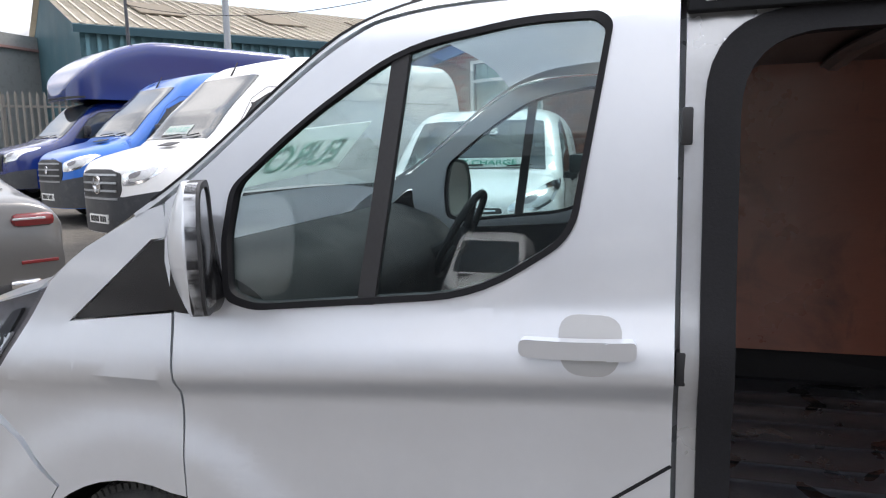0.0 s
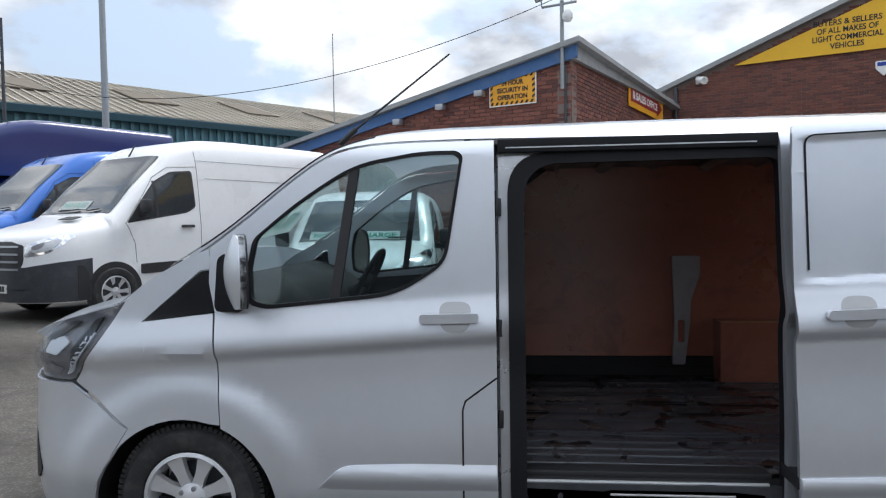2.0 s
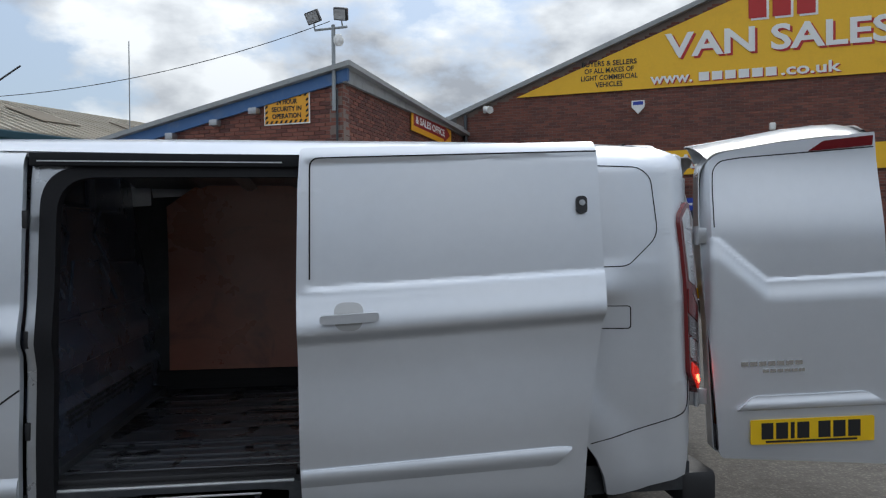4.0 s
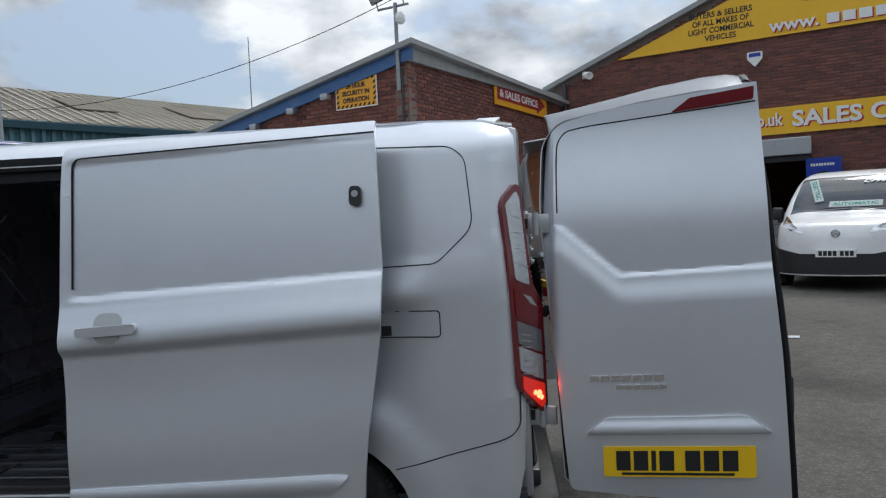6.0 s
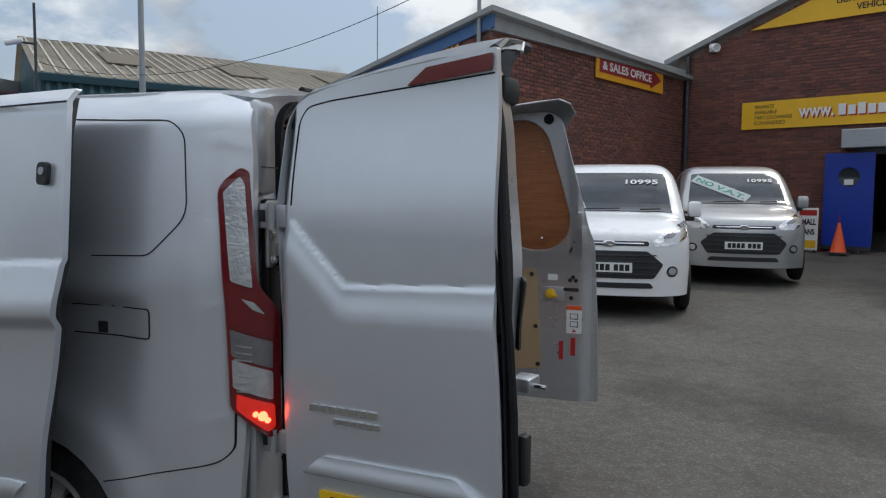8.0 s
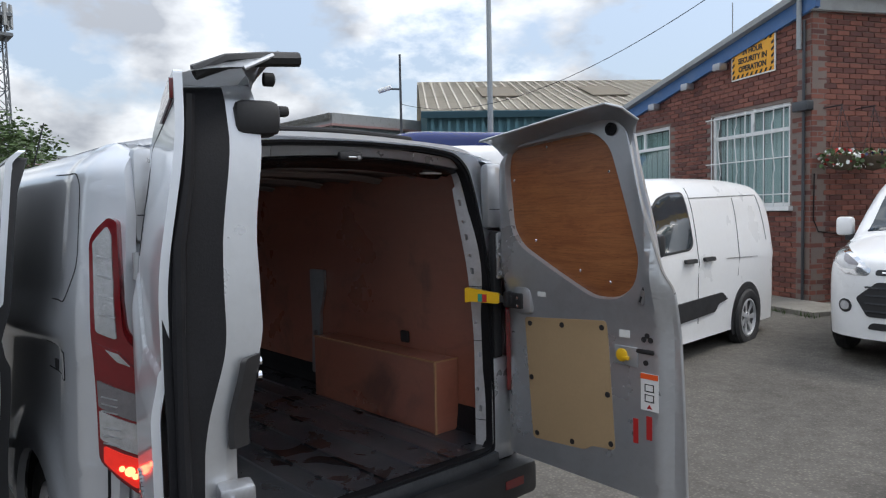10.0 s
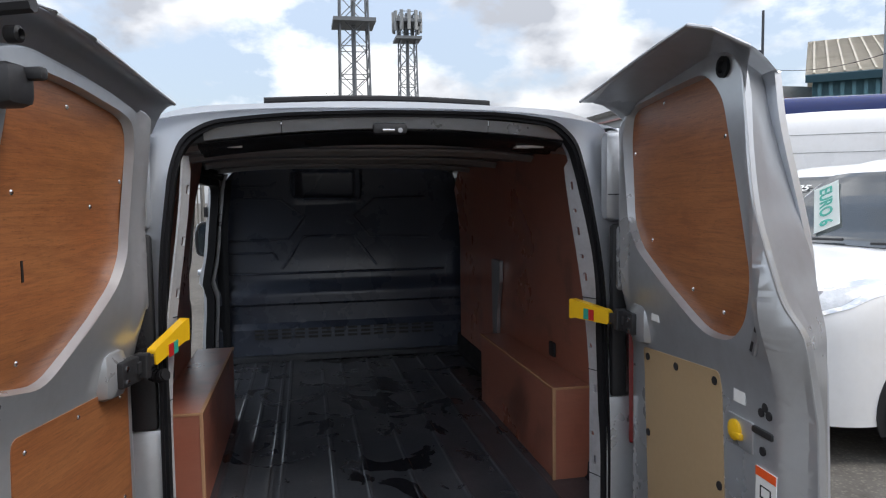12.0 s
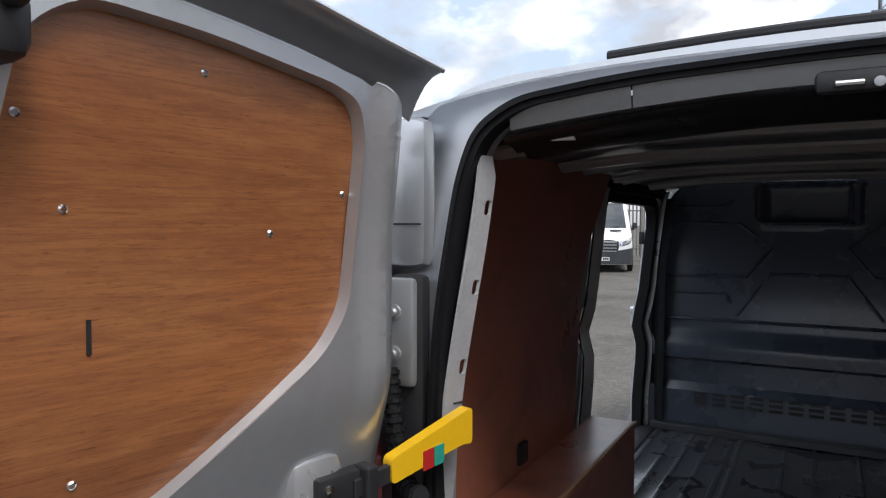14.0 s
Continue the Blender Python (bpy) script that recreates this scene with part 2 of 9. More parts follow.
SIGN_O = material("orange_sign_board", (0.80, 0.37, 0.02), 0.45, var=0.06, scale=2.5, dirt=((0.5, 0.22, 0.02), 0.35, 2.0))
FADED_RED = material("faded_red_band", (0.34, 0.20, 0.19), 0.6, var=0.1, scale=2)
SIGN_R = material("maroon_sign_print", (0.30, 0.02, 0.025), 0.45, var=0.05, scale=4)
GREEN_INK = material("teal_ink", (0.02, 0.30, 0.23), 0.5, var=0.06, scale=20)
ORANGE = material("cone_orange", (0.85, 0.11, 0.02), 0.5, var=0.1, scale=10)
DOOR_BLUE = material("royal_blue_door_paint", (0.006, 0.035, 0.33), 0.4, 0, 0.06, 3, 0.03, 90, 0.2)
FASCIA_BLUE = material("blue_fascia_paint", (0.05, 0.13, 0.30), 0.5, 0, 0.1, 3, dirt=((0.16, 0.2, 0.26), 0.5, 3))
FASCIA = material("grey_fascia", (0.30, 0.31, 0.31), 0.6, 0, 0.1, 3, dirt=((0.14, 0.14, 0.13), 0.5, 3))
MORTAR = material("mortar", (0.20, 0.155, 0.135), 0.9, 0, 0.15, 6, 0.3, 60)
UPVC = material("white_window_frame", (0.76, 0.76, 0.75), 0.4, 0, 0.04, 6)
BLIND = material("window_blind", (0.50, 0.56, 0.54), 0.6, 0, 0.06, 3)
TEAL = material("teal_cladding", (0.10, 0.235, 0.285), 0.5, 0.1, 0.08, 0.4, dirt=((0.12, 0.2, 0.22), 0.4, 0.6))
TEAL_DARK = material("dark_teal_paint", (0.04, 0.10, 0.13), 0.6, 0, 0.08, 0.6)
ROOF = material("weathered_roof_sheet", (0.45, 0.41, 0.34), 0.85, 0, 0.12, 0.4, dirt=((0.25, 0.22, 0.16), 0.5, 0.5))
ROOFLIGHT = material("dirty_rooflight", (0.16, 0.135, 0.10), 0.95, 0, 0.15, 0.8)
GALV = material("palisade_steel", (0.20, 0.19, 0.17), 0.6, 0.4, 0.15, 2)
POLE = material("grey_pole_steel", (0.30, 0.32, 0.33), 0.5, 0.4, 0.1, 2)
MAST = material("mast_steel", (0.16, 0.17, 0.18), 0.55, 0.3, 0.1, 1)
LEAF = material("leaves", (0.055, 0.095, 0.025), 0.6, 0, 0.35, 1.2)
BARK = material("bark", (0.10, 0.075, 0.05), 0.9, 0, 0.2, 4, 0.4, 20)
DARK_IN = material("cab_trim", (0.014, 0.015, 0.017), 0.8, 0, 0.2, 6, 0.15, 250, spec=0.25)
SEAT = material("seat_cloth", (0.035, 0.036, 0.04), 0.9, 0, 0.2, 10, 0.2, 300)
ROCK = material("weathered_concrete", (0.21, 0.195, 0.17), 0.9, 0, 0.25, 1.5, 0.4, 30, dirt=((0.09, 0.075, 0.055), 0.7, 1.2))



def paper_material(name="thin_card", tint=(0.90, 0.94, 0.92)):
    """Thin card that lets some light through."""
    m = material(name, tint, 0.6, var=0.03, scale=6)
    N, L = m.node_tree.nodes, m.node_tree.links
    b, out = N["Principled BSDF"], N["Material Output"]
    tl, mx = N.new("ShaderNodeBsdfTranslucent"), N.new("ShaderNodeMixShader")
    tl.inputs["Color"].default_value = (*tint, 1)
    mx.inputs[0].default_value = 0.65
    L.new(b.outputs[0], mx.inputs[1])
    L.new(tl.outputs[0], mx.inputs[2])
    L.new(mx.outputs[0], out.inputs[0])
    return m


# teal ink paled to read as lit through thin card
TEAL_FAINT = paper_material("pale_teal_ink", (0.60, 0.80, 0.75))
PAPER = paper_material()


def brick_material():
    m = material("red_brick", (0.24, 0.085, 0.055), 0.85, 0, 0.22, 14, 0.4, 90, dirt=((0.12, 0.06, 0.05), 0.5, 1.1))
    N, L = m.node_tree.nodes, m.node_tree.links
    hsv = [n for n in N if n.bl_idname == "ShaderNodeHueSaturation"][0]
    geo, info, add, ramp = N.new("ShaderNodeNewGeometry"), N.new("ShaderNodeObjectInfo"), N.new("ShaderNodeMath"), N.new("ShaderNodeValToRGB")
    add.operation = "ADD"
    L.new(geo.outputs["Random Per Island"], add.inputs[0])
    L.new(info.outputs["Random"], add.inputs[1])
    fr = N.new("ShaderNodeMath")
    fr.operation = "FRACT"
    L.new(add.outputs[0], fr.inputs[0])
    e = ramp.color_ramp.elements
    e[0].color, e[1].color = (0.105, 0.042, 0.036, 1), (0.235, 0.088, 0.062, 1)
    k = e.new(0.5)
    k.color = (0.17, 0.060, 0.044, 1)
    L.new(fr.outputs[0], ramp.inputs[0])
    L.new(ramp.outputs[0], hsv.inputs["Color"])
    return m


BRICK = brick_material()


def asphalt_material():
    m = material("worn_asphalt", (0.130, 0.121, 0.109), 0.88, 0, 0.34, 0.8, 0.8, 38, spec=0.12, dirt=((0.060, 0.055, 0.050), 0.9, 0.45))
    N, L = m.node_tree.nodes, m.node_tree.links
    b = N["Principled BSDF"]
    old = b.inputs["Base Color"].links[0].from_socket
    tc, vo, ra, mx = N.new("ShaderNodeTexCoord"), N.new("ShaderNodeTexVoronoi"), N.new("ShaderNodeValToRGB"), N.new("ShaderNodeMix")
    vo.inputs["Scale"].default_value = 42
    ra.color_ramp.elements[0].position, ra.color_ramp.elements[1].position = 0.1, 0.45
    ra.color_ramp.elements[0].color, ra.color_ramp.elements[1].color = (1.5, 1.46, 1.4, 1), (0.72, 0.72, 0.72, 1)
    L.new(tc.outputs["Object"], vo.inputs["Vector"])
    L.new(vo.outputs["Distance"], ra.inputs[0])
    mx.data_type, mx.blend_type = "RGBA", "MULTIPLY"
    mx.inputs["Factor"].default_value = 0.6
    L.new(old, mx.inputs["A"])
    L.new(ra.outputs[0], mx.inputs["B"])
    L.new(mx.outputs["Result"], b.inputs["Base Color"])
    return m


ASPHALT = asphalt_material()


def floor_material():
    """Black rubber load-floor sheet: matt and dusty, with shiny wet patches."""
    m = material("rubber_load_floor", (0.040, 0.044, 0.052), 0.30, 0, 0.3, 5, 0.10, 60, 0.25, 0.7, dirt=((0.125, 0.127, 0.132), 0.6, 3))
    N, L = m.node_tree.nodes, m.node_tree.links
    b = N["Principled BSDF"]
    old = b.inputs["Roughness"].links[0].from_socket
    oldc = b.inputs["Base Color"].links[0].from_socket
    tc, no, ra = N.new("ShaderNodeTexCoord"), N.new("ShaderNodeTexNoise"), N.new("ShaderNodeValToRGB")
    no.inputs["Scale"].default_value, no.inputs["Detail"].default_value, no.inputs["Distortion"].default_value = 3.4, 4, 1.2
    ra.color_ramp.elements[0].position, ra.color_ramp.elements[1].position = 0.57, 0.60
    L.new(tc.outputs["Object"], no.inputs["Vector"])
    L.new(no.outputs["Fac"], ra.inputs[0])
    mx, mc = N.new("ShaderNodeMix"), N.new("ShaderNodeMix")
    mc.data_type = "RGBA"
    L.new(ra.outputs[0], mx.inputs[0])
    L.new(old, mx.inputs["A"])
    mx.inputs["B"].default_value = 0.14
    L.new(mx.outputs["Result"], b.inputs["Roughness"])
    L.new(ra.outputs[0], mc.inputs["Factor"])
    L.new(oldc, mc.inputs["A"])
    mc.inputs["B"].default_value = (0.010, 0.010, 0.012, 1)
    L.new(mc.outputs["Result"], b.inputs["Base Color"])
    return m


FLOOR_RUBBER = floor_material()

# ---- building helpers ----


def thing(name, label, category, group="", m=None):
    ob = new(name)
    ob.empty_display_size = 0.2
    if m is not None:
        ob.matrix_basis = m
    return tagged(ob, label, category, group)


def part(name, bm, mat, parent, label="", smooth=False, kind=""):
    me = bpy.data.meshes.new(name)
    bmesh.ops.recalc_face_normals(bm, faces=bm.faces[:])
    if smooth:
        for f in bm.faces:
            f.smooth = True
        for e in bm.edges:
            if len(e.link_faces) == 2 and e.calc_face_angle(0) > 0.6:
                e.smooth = False
    bm.to_mesh(me)
    bm.free()
    me.materials.append(mat)
    ob = new(name, me)
    ob.parent = parent
    return tagged(ob, label, kind=kind)


def structure(name, bm, mat, label, smooth=False):
    ob = part(name, bm, mat, None, label, smooth, "structure")
    return tagged(ob, category=name.split("_")[0])


def box(bm, x0, x1, y0, y1, z0, z1, bevel=0.0, m=None):
    vs = [bm.verts.new((x, y, z)) for z in (z0, z1) for y in (y0, y1) for x in (x0, x1)]
    fs = [bm.faces.new([vs[i] for i in q]) for q in ((0, 2, 3, 1), (4, 5, 7, 6), (0, 1, 5, 4), (2, 6, 7, 3), (0, 4, 6, 2), (1, 3, 7, 5))]
    if m is not None:
        for v in vs:
            v.co = m @ v.co
    if bevel:
        es = list({e for f in fs for e in f.edges})
        bmesh.ops.bevel(bm, geom=es, offset=bevel, segments=2, affect="EDGES", profile=0.5)
    return bm


def boxbm(*a, **k):
    return box(bmesh.new(), *a, **k)


def rod(bm, a, b, r, n=10, r2=None):
    """A round bar from a to b."""
    a, b = Vector(a), Vector(b)
    q = (b - a).to_track_quat("Z", "Y")
    r2 = r if r2 is None else r2
    ra = [bm.verts.new(a + q @ Vector((r * math.cos(t), r * math.sin(t), 0))) for t in [2 * math.pi * i / n for i in range(n)]]
    rb = [bm.verts.new(b + q @ Vector((r2 * math.cos(t), r2 * math.sin(t), 0))) for t in [2 * math.pi * i / n for i in range(n)]]
    for i in range(n):
        bm.faces.new((ra[i], ra[(i + 1) % n], rb[(i + 1) % n], rb[i]))
    bm.faces.new(ra[::-1])
    bm.faces.new(rb)
    return bm


def tube(bm, pts, r, n=8):
    """A round bar bent along pts."""
    pts = [Vector(p) for p in pts]
    rings = []
    for i, p in enumerate(pts):
        d = (pts[min(i + 1, len(pts) - 1)] - pts[max(i - 1, 0)]).normalized()
        q = d.to_track_quat("Z", "Y")
        rings.append([bm.verts.new(p + q @ Vector((r * math.cos(2 * math.pi * k / n), r * math.sin(2 * math.pi * k / n), 0))) for k in range(n)])
    for A, B in zip(rings, rings[1:]):
        # match the ring starts so that the skin does not twist
        s = min(range(n), key=lambda k: (B[k].co - A[0].co).length)
        for k in range(n):
            bm.faces.new((A[k], A[(k + 1) % n], B[(k + 1 + s) % n], B[(k + s) % n]))
    bm.faces.new(rings[0][::-1])
    bm.faces.new(rings[-1])
    return bm


def lathe(bm, profile, n=32, m=None):
    """Revolves (radius, height) pairs about z; m places it."""
    rings = []
    for r, h in profile:
        if r < 1e-5:
            rings.append([bm.verts.new((0, 0, h))])
        else:
            rings.append([bm.verts.new((r * math.cos(2 * math.pi * i / n), r * math.sin(2 * math.pi * i / n), h)) for i in range(n)])
    for A, B in zip(rings, rings[1:]):
        for i in range(n):
            q = [A[i % len(A)], A[(i + 1) % len(A)], B[(i + 1) % len(B)], B[i % len(B)]]
            q = list(dict.fromkeys(q))
            if len(q) > 2:
                bm.faces.new(q)
    if m is not None:
        for r in rings:
            for v in r:
                v.co = m @ v.co
    return bm


def rnd(pts, r, n=5):
    """A polygon with its corners rounded; r: one radius, or one for each corner."""
    out = []
    k = len(pts)
    for i, p in enumerate(pts):
        ri = r[i] if isinstance(r, (list, tuple)) else r
        p, a, b = Vector(p), Vector(pts[i - 1]), Vector(pts[(i + 1) % k])
        if ri < 1e-4:
            out.append(tuple(p))
            continue
        da, db = (a - p), (b - p)
        s = min(ri, da.length * 0.45, db.length * 0.45)
        A, B = p + da.normalized() * s, p + db.normalized() * s
        for j in range(n + 1):
            t = j / n
            out.append(tuple((1 - t) ** 2 * A + 2 * t * (1 - t) * p + t * t * B))
    return out


def arc(cx, cz, r, a0, a1, n=14):
    return [(cx + r * math.cos(radians(a0 + (a1 - a0) * i / n)), cz + r * math.sin(radians(a0 + (a1 - a0) * i / n))) for i in range(n + 1)]


def sheet(outline, holes=(), fn=None, thick=0.02, step=0.05, step2=None, quads=False):
    """A panel cut to an outline in (u, v), with holes, laid on the surface fn(u, v, depth)."""
    flat = bmesh.new()
    for loop in (outline, *holes):
        vs = [flat.verts.new((p[0], p[1], 0)) for p in loop]
        for i in range(len(vs)):
            flat.edges.new((vs[i - 1], vs[i]))
    bmesh.ops.triangle_fill(flat, use_beauty=True, use_dissolve=False, edges=flat.edges[:], normal=(0, 0, 1))
    for axis, st in ((0, step), (1, step2 or step)):
        lo, hi = min(p[axis] for p in outline), max(p[axis] for p in outline)
        k = max(1, round((hi - lo) / st))
        for i in range(1, k):
            co, no = [0, 0, 0], [0, 0, 0]
            co[axis], no[axis] = lo + (hi - lo) * i / k, 1
            bmesh.ops.bisect_plane(flat, geom=flat.verts[:] + flat.edges[:] + flat.faces[:], dist=1e-5, plane_co=co, plane_no=no)
    if quads:
        slant = [e for e in flat.edges if len(e.link_faces) == 2 and abs(e.verts[0].co.x - e.verts[1].co.x) > 1e-4 and abs(e.verts[0].co.y - e.verts[1].co.y) > 1e-4]
        bmesh.ops.dissolve_edges(flat, edges=slant, use_verts=False, use_face_split=False)
    flat.verts.index_update()
    bm = bmesh.new()
    uv = [(v.co.x, v.co.y) for v in flat.verts]
    front = [bm.verts.new(fn(u, v, 0.0)) for u, v in uv]
    if not thick:
        for f in flat.faces:
            bm.faces.new([front[v.index] for v in f.verts])
        flat.free()
        return bm
    back = [bm.verts.new(fn(u, v, thick)) for u, v in uv]
    for f in flat.faces:
        bm.faces.new([front[v.index] for v in f.verts])
        bm.faces.new([back[v.index] for v in reversed(f.verts)])
    for e in flat.edges:
        if len(e.link_faces) == 1:
            a, b = e.verts[0].index, e.verts[1].index
            bm.faces.new((front[a], front[b], back[b], back[a]))
    flat.free()
    return bm


def ribbon(bm, pts, width, fn, d=-0.0015, depth=0.004):
    """A narrow raised line along (u, v) points on a surface."""
    pts = [Vector(p) for p in pts]
    fine = []
    for a, b in zip(pts, pts[1:]):
        k = max(1, int((b - a).length / 0.03))
        fine += [a + (b - a) * i / k for i in range(k)]
    fine.append(pts[-1])
    rows = []
    for i, p in enumerate(fine):
        t = (fine[min(i + 1, len(fine) - 1)] - fine[max(i - 1, 0)]).normalized()
        n = Vector((-t.y, t.x)) * width / 2
        rows.append([bm.verts.new(fn(*(p + n), d)), bm.verts.new(fn(*(p - n), d)), bm.verts.new(fn(*(p - n), d + depth)), bm.verts.new(fn(*(p + n), d + depth))])
    for A, B in zip(rows, rows[1:]):
        for k in range(4):
            bm.faces.new((A[k], A[(k + 1) % 4], B[(k + 1) % 4], B[k]))
    return bm


def smooth01(t):
    t = max(0.0, min(1.0, t))
    return t * t * (3 - 2 * t)


def words(name, text, size, mat, m, parent=None, label="", depth=0.004, width=None, bold=0.0, align="LEFT", mirror=False):
    """Lettering in the built-in font, turned into a mesh that lies in the xy plane of m."""
    cu = bpy.data.curves.new(name, "FONT")
    cu.body, cu.size, cu.extrude, cu.align_x, cu.offset = text, size, depth / 2, align, bold
    cu.resolution_u = 3
    tmp = new(name + "_src", cu)
    dg = bpy.context.evaluated_depsgraph_get()
    dg.update()
    me = bpy.data.meshes.new_from_object(tmp.evaluated_get(dg))
    bpy.data.objects.remove(tmp)
    bpy.data.curves.remove(cu)
    xs = [v.co.x for v in me.vertices]
    k = 1.0
    if width and xs:
        k = width / (max(xs) - min(xs))
    me.transform(m @ Matrix.Diagonal((-k if mirror else k, 1, 1, 1)))
    if mirror:
        me.flip_normals()
    me.materials.clear()
    me.materials.append(mat)
    ob = new(name, me)
    ob.parent = parent
    return tagged(ob, label)


def bars(name, spec, mat, m, parent, label="", depth=0.004):
    """Plain bars (x, y, width, height) in the xy plane of m, each a part of its own."""
    for x, y, w, h in spec:
        part(name, boxbm(x, x + w, y, y + h, -depth / 2, depth / 2, 0, m), mat, parent, label)


def upright(origin, along, out):
    """A frame whose x runs along, y is up and z points out of a wall."""
    a, o = Vector(along).normalized(), Vector(out).normalized()
    m = Matrix.Identity(4)
    for i, c in enumerate((a, Vector((0, 0, 1)), o)):
        for k in range(3):
            m[k][i] = c[k]
    m.translation = origin
    return m

# ---- ground ----


def ground_z(x, y):
    k = 0.02 * smooth01((x + 4) / 5)
    rise = (0.22 * smooth01((-x - 2.5) / 4.0) + 0.28 * smooth01((-x - 6.5) / 7.0)) * smooth01((y + 3.0) / 6.0)   # the yard climbs towards the parked row
    return k * max(0.0, min(y, 17.5) - 2.0) + rise


def build_ground():
    xs = [-700, -300, -120, -70, -45] + [-34 + i for i in range(69)] + [45, 70, 120, 300, 700]
    bm = bmesh.new()
    g = [[bm.verts.new((x, y, ground_z(x, y))) for x in xs] for y in xs]
    for r0, r1 in zip(g, g[1:]):
        for i in range(len(xs) - 1):
            bm.faces.new((r0[i], r0[i + 1], r1[i + 1], r1[i]))
    structure("ground", bm, ASPHALT, "worn pale grey asphalt yard with oil stains", True)


build_ground()

# ---- brick buildings ----
C0 = Vector((1.15, 9.85, 0))                     # outer corner of the office
U = Vector((math.cos(radians(25)), -math.sin(radians(25)), 0))
V = Vector((math.sin(radians(25)), math.cos(radians(25)), 0))
C1 = C0 + V * 8.0                                # inner corner with the workshop gable
WALL_A = upright(C0, U, -V)                      # office front: x from -7 to 0
WALL_B = upright(C0, V, U)                       # office flank: x from 0 to 8
WALL_J = upright(C1, U, -V)                      # workshop gable: x from 0 to 21


def wall(name, m, outline, holes, label):
    fn = lambda u, v, d: m @ Vector((u, v, -0.014 - d))
    return structure(name, sheet(outline, holes, fn, 0.25, 50), MORTAR, label)


A_TOP = lambda u: 4.42 + 0.2 * u
WIN1 = [(-2.13, 1.55), (-0.40, 1.55), (-0.40, 3.07), (-2.13, 3.07)]
WIN2 = [(-5.0, 1.75), (-3.33, 1.75), (-3.33, 3.08), (-5.0, 3.08)]
DOORWAY = [(4.02, 0.28), (5.93, 0.28), (5.93, 2.45), (4.02, 2.45)]
A_OUT = [(-9.0, -0.2), (0, -0.2), (0, A_TOP(0)), (-9.0, A_TOP(-9))]
B_OUT = [(0, -0.2), (8.0, -0.2), (8.0, 4.62), (0, 4.42)]
J_OUT = [(-0.2, 0.0), (21, 0.0), (21, 5.05), (10.5, 9.05), (-0.2, 5.0)]
wall_office_front = wall("wall_office_front", WALL_A, A_OUT, [WIN1, WIN2], "red brick office front wall with pale mortar")
wall_office_side = wall("wall_office_side", WALL_B, B_OUT, [], "red brick office side wall")
wall_workshop = wall("wall_workshop_gable", WALL_J, J_OUT, [DOORWAY], "dark red brick workshop gable wall")


def roofs():
    # office: blue verge board and lean-to roof, grey gutter board along the flank
    bm = bmesh.new()
    fn = lambda u, v, d: WALL_A @ Vector((u, v, 0.06 - d))
    bm = sheet([(-9.3, A_TOP(-9.3) - 0.16), (0.12, A_TOP(0.12) - 0.16), (0.12, A_TOP(0.12) + 0.06), (-9.3, A_TOP(-9.3) + 0.06)], [], fn, 0.08, 50)
    structure("trim_verge_board", bm, FASCIA_BLUE, "faded blue painted timber verge board")
    bm = bmesh.new()
    fn = lambda u, v, d: WALL_A @ Vector((u, A_TOP(u) + 0.07 + 0.09 * 1 - d + v * -0.012, 0.16 - v))
    bm = sheet([(-9.4, 0), (0.2, 0), (0.2, 8.6), (-9.4, 8.6)], [], fn, 0.09, 50)
    structure("roof_office", bm, FASCIA, "grey corrugated office roof with worn edge")
    fn = lambda u, v, d: WALL_B @ Vector((u, v + 0.02 * u, 0.08 - d))
    structure("trim_gutter_board", sheet([(-0.05, 4.26), (8.0, 4.26), (8.0, 4.5), (-0.05, 4.5)], [], fn, 0.1, 50), FASCIA, "weathered grey gutter board")
    # workshop roof slabs
    for s in (0, 1):
        e, p = ((-0.5, 4.94), (10.5, 9.17)) if s == 0 else ((21.4, 4.94), (10.5, 9.17))
        fn = lambda u, v, d: WALL_J @ Vector((e[0] + (p[0] - e[0]) * u, e[1] + (p[1] - e[1]) * u + 0.02 - d, 0.18 - v))
        structure("roof_workshop", sheet([(0, 0), (1, 0), (1, 14), (0, 14)], [], fn, 0.13, 50), FASCIA, "grey workshop roof sheet with pale edge")
    # plain walls that close the buildings
    bm = bmesh.new()
    box(bm, -9, -0.3, 0.3, 4.3, -8.5, -8.3, m=WALL_A)
    box(bm, -9.2, -9, 0, 2.6, -8.5, -0.3, m=WALL_A)
    structure("wall_office_back", bm, BRICK, "plain brick back wall of the office")
    bm = bmesh.new()
    box(bm, 0, 21, 0, 5, -13, -12.8, m=WALL_J)
    box(bm, 20.8, 21, 0, 5, -13, -0.3, m=WALL_J)
    box(bm, -0.2, 0, 0, 5, -13, -0.3, m=WALL_J)
    structure("wall_workshop_back", bm, BRICK, "plain brick workshop walls")
    bm = boxbm(0, 20.8, 0.2, 0.28, -12.8, -0.26, m=WALL_J)
    structure("floor_workshop", bm, ROCK, "bare concrete workshop floor")


roofs()


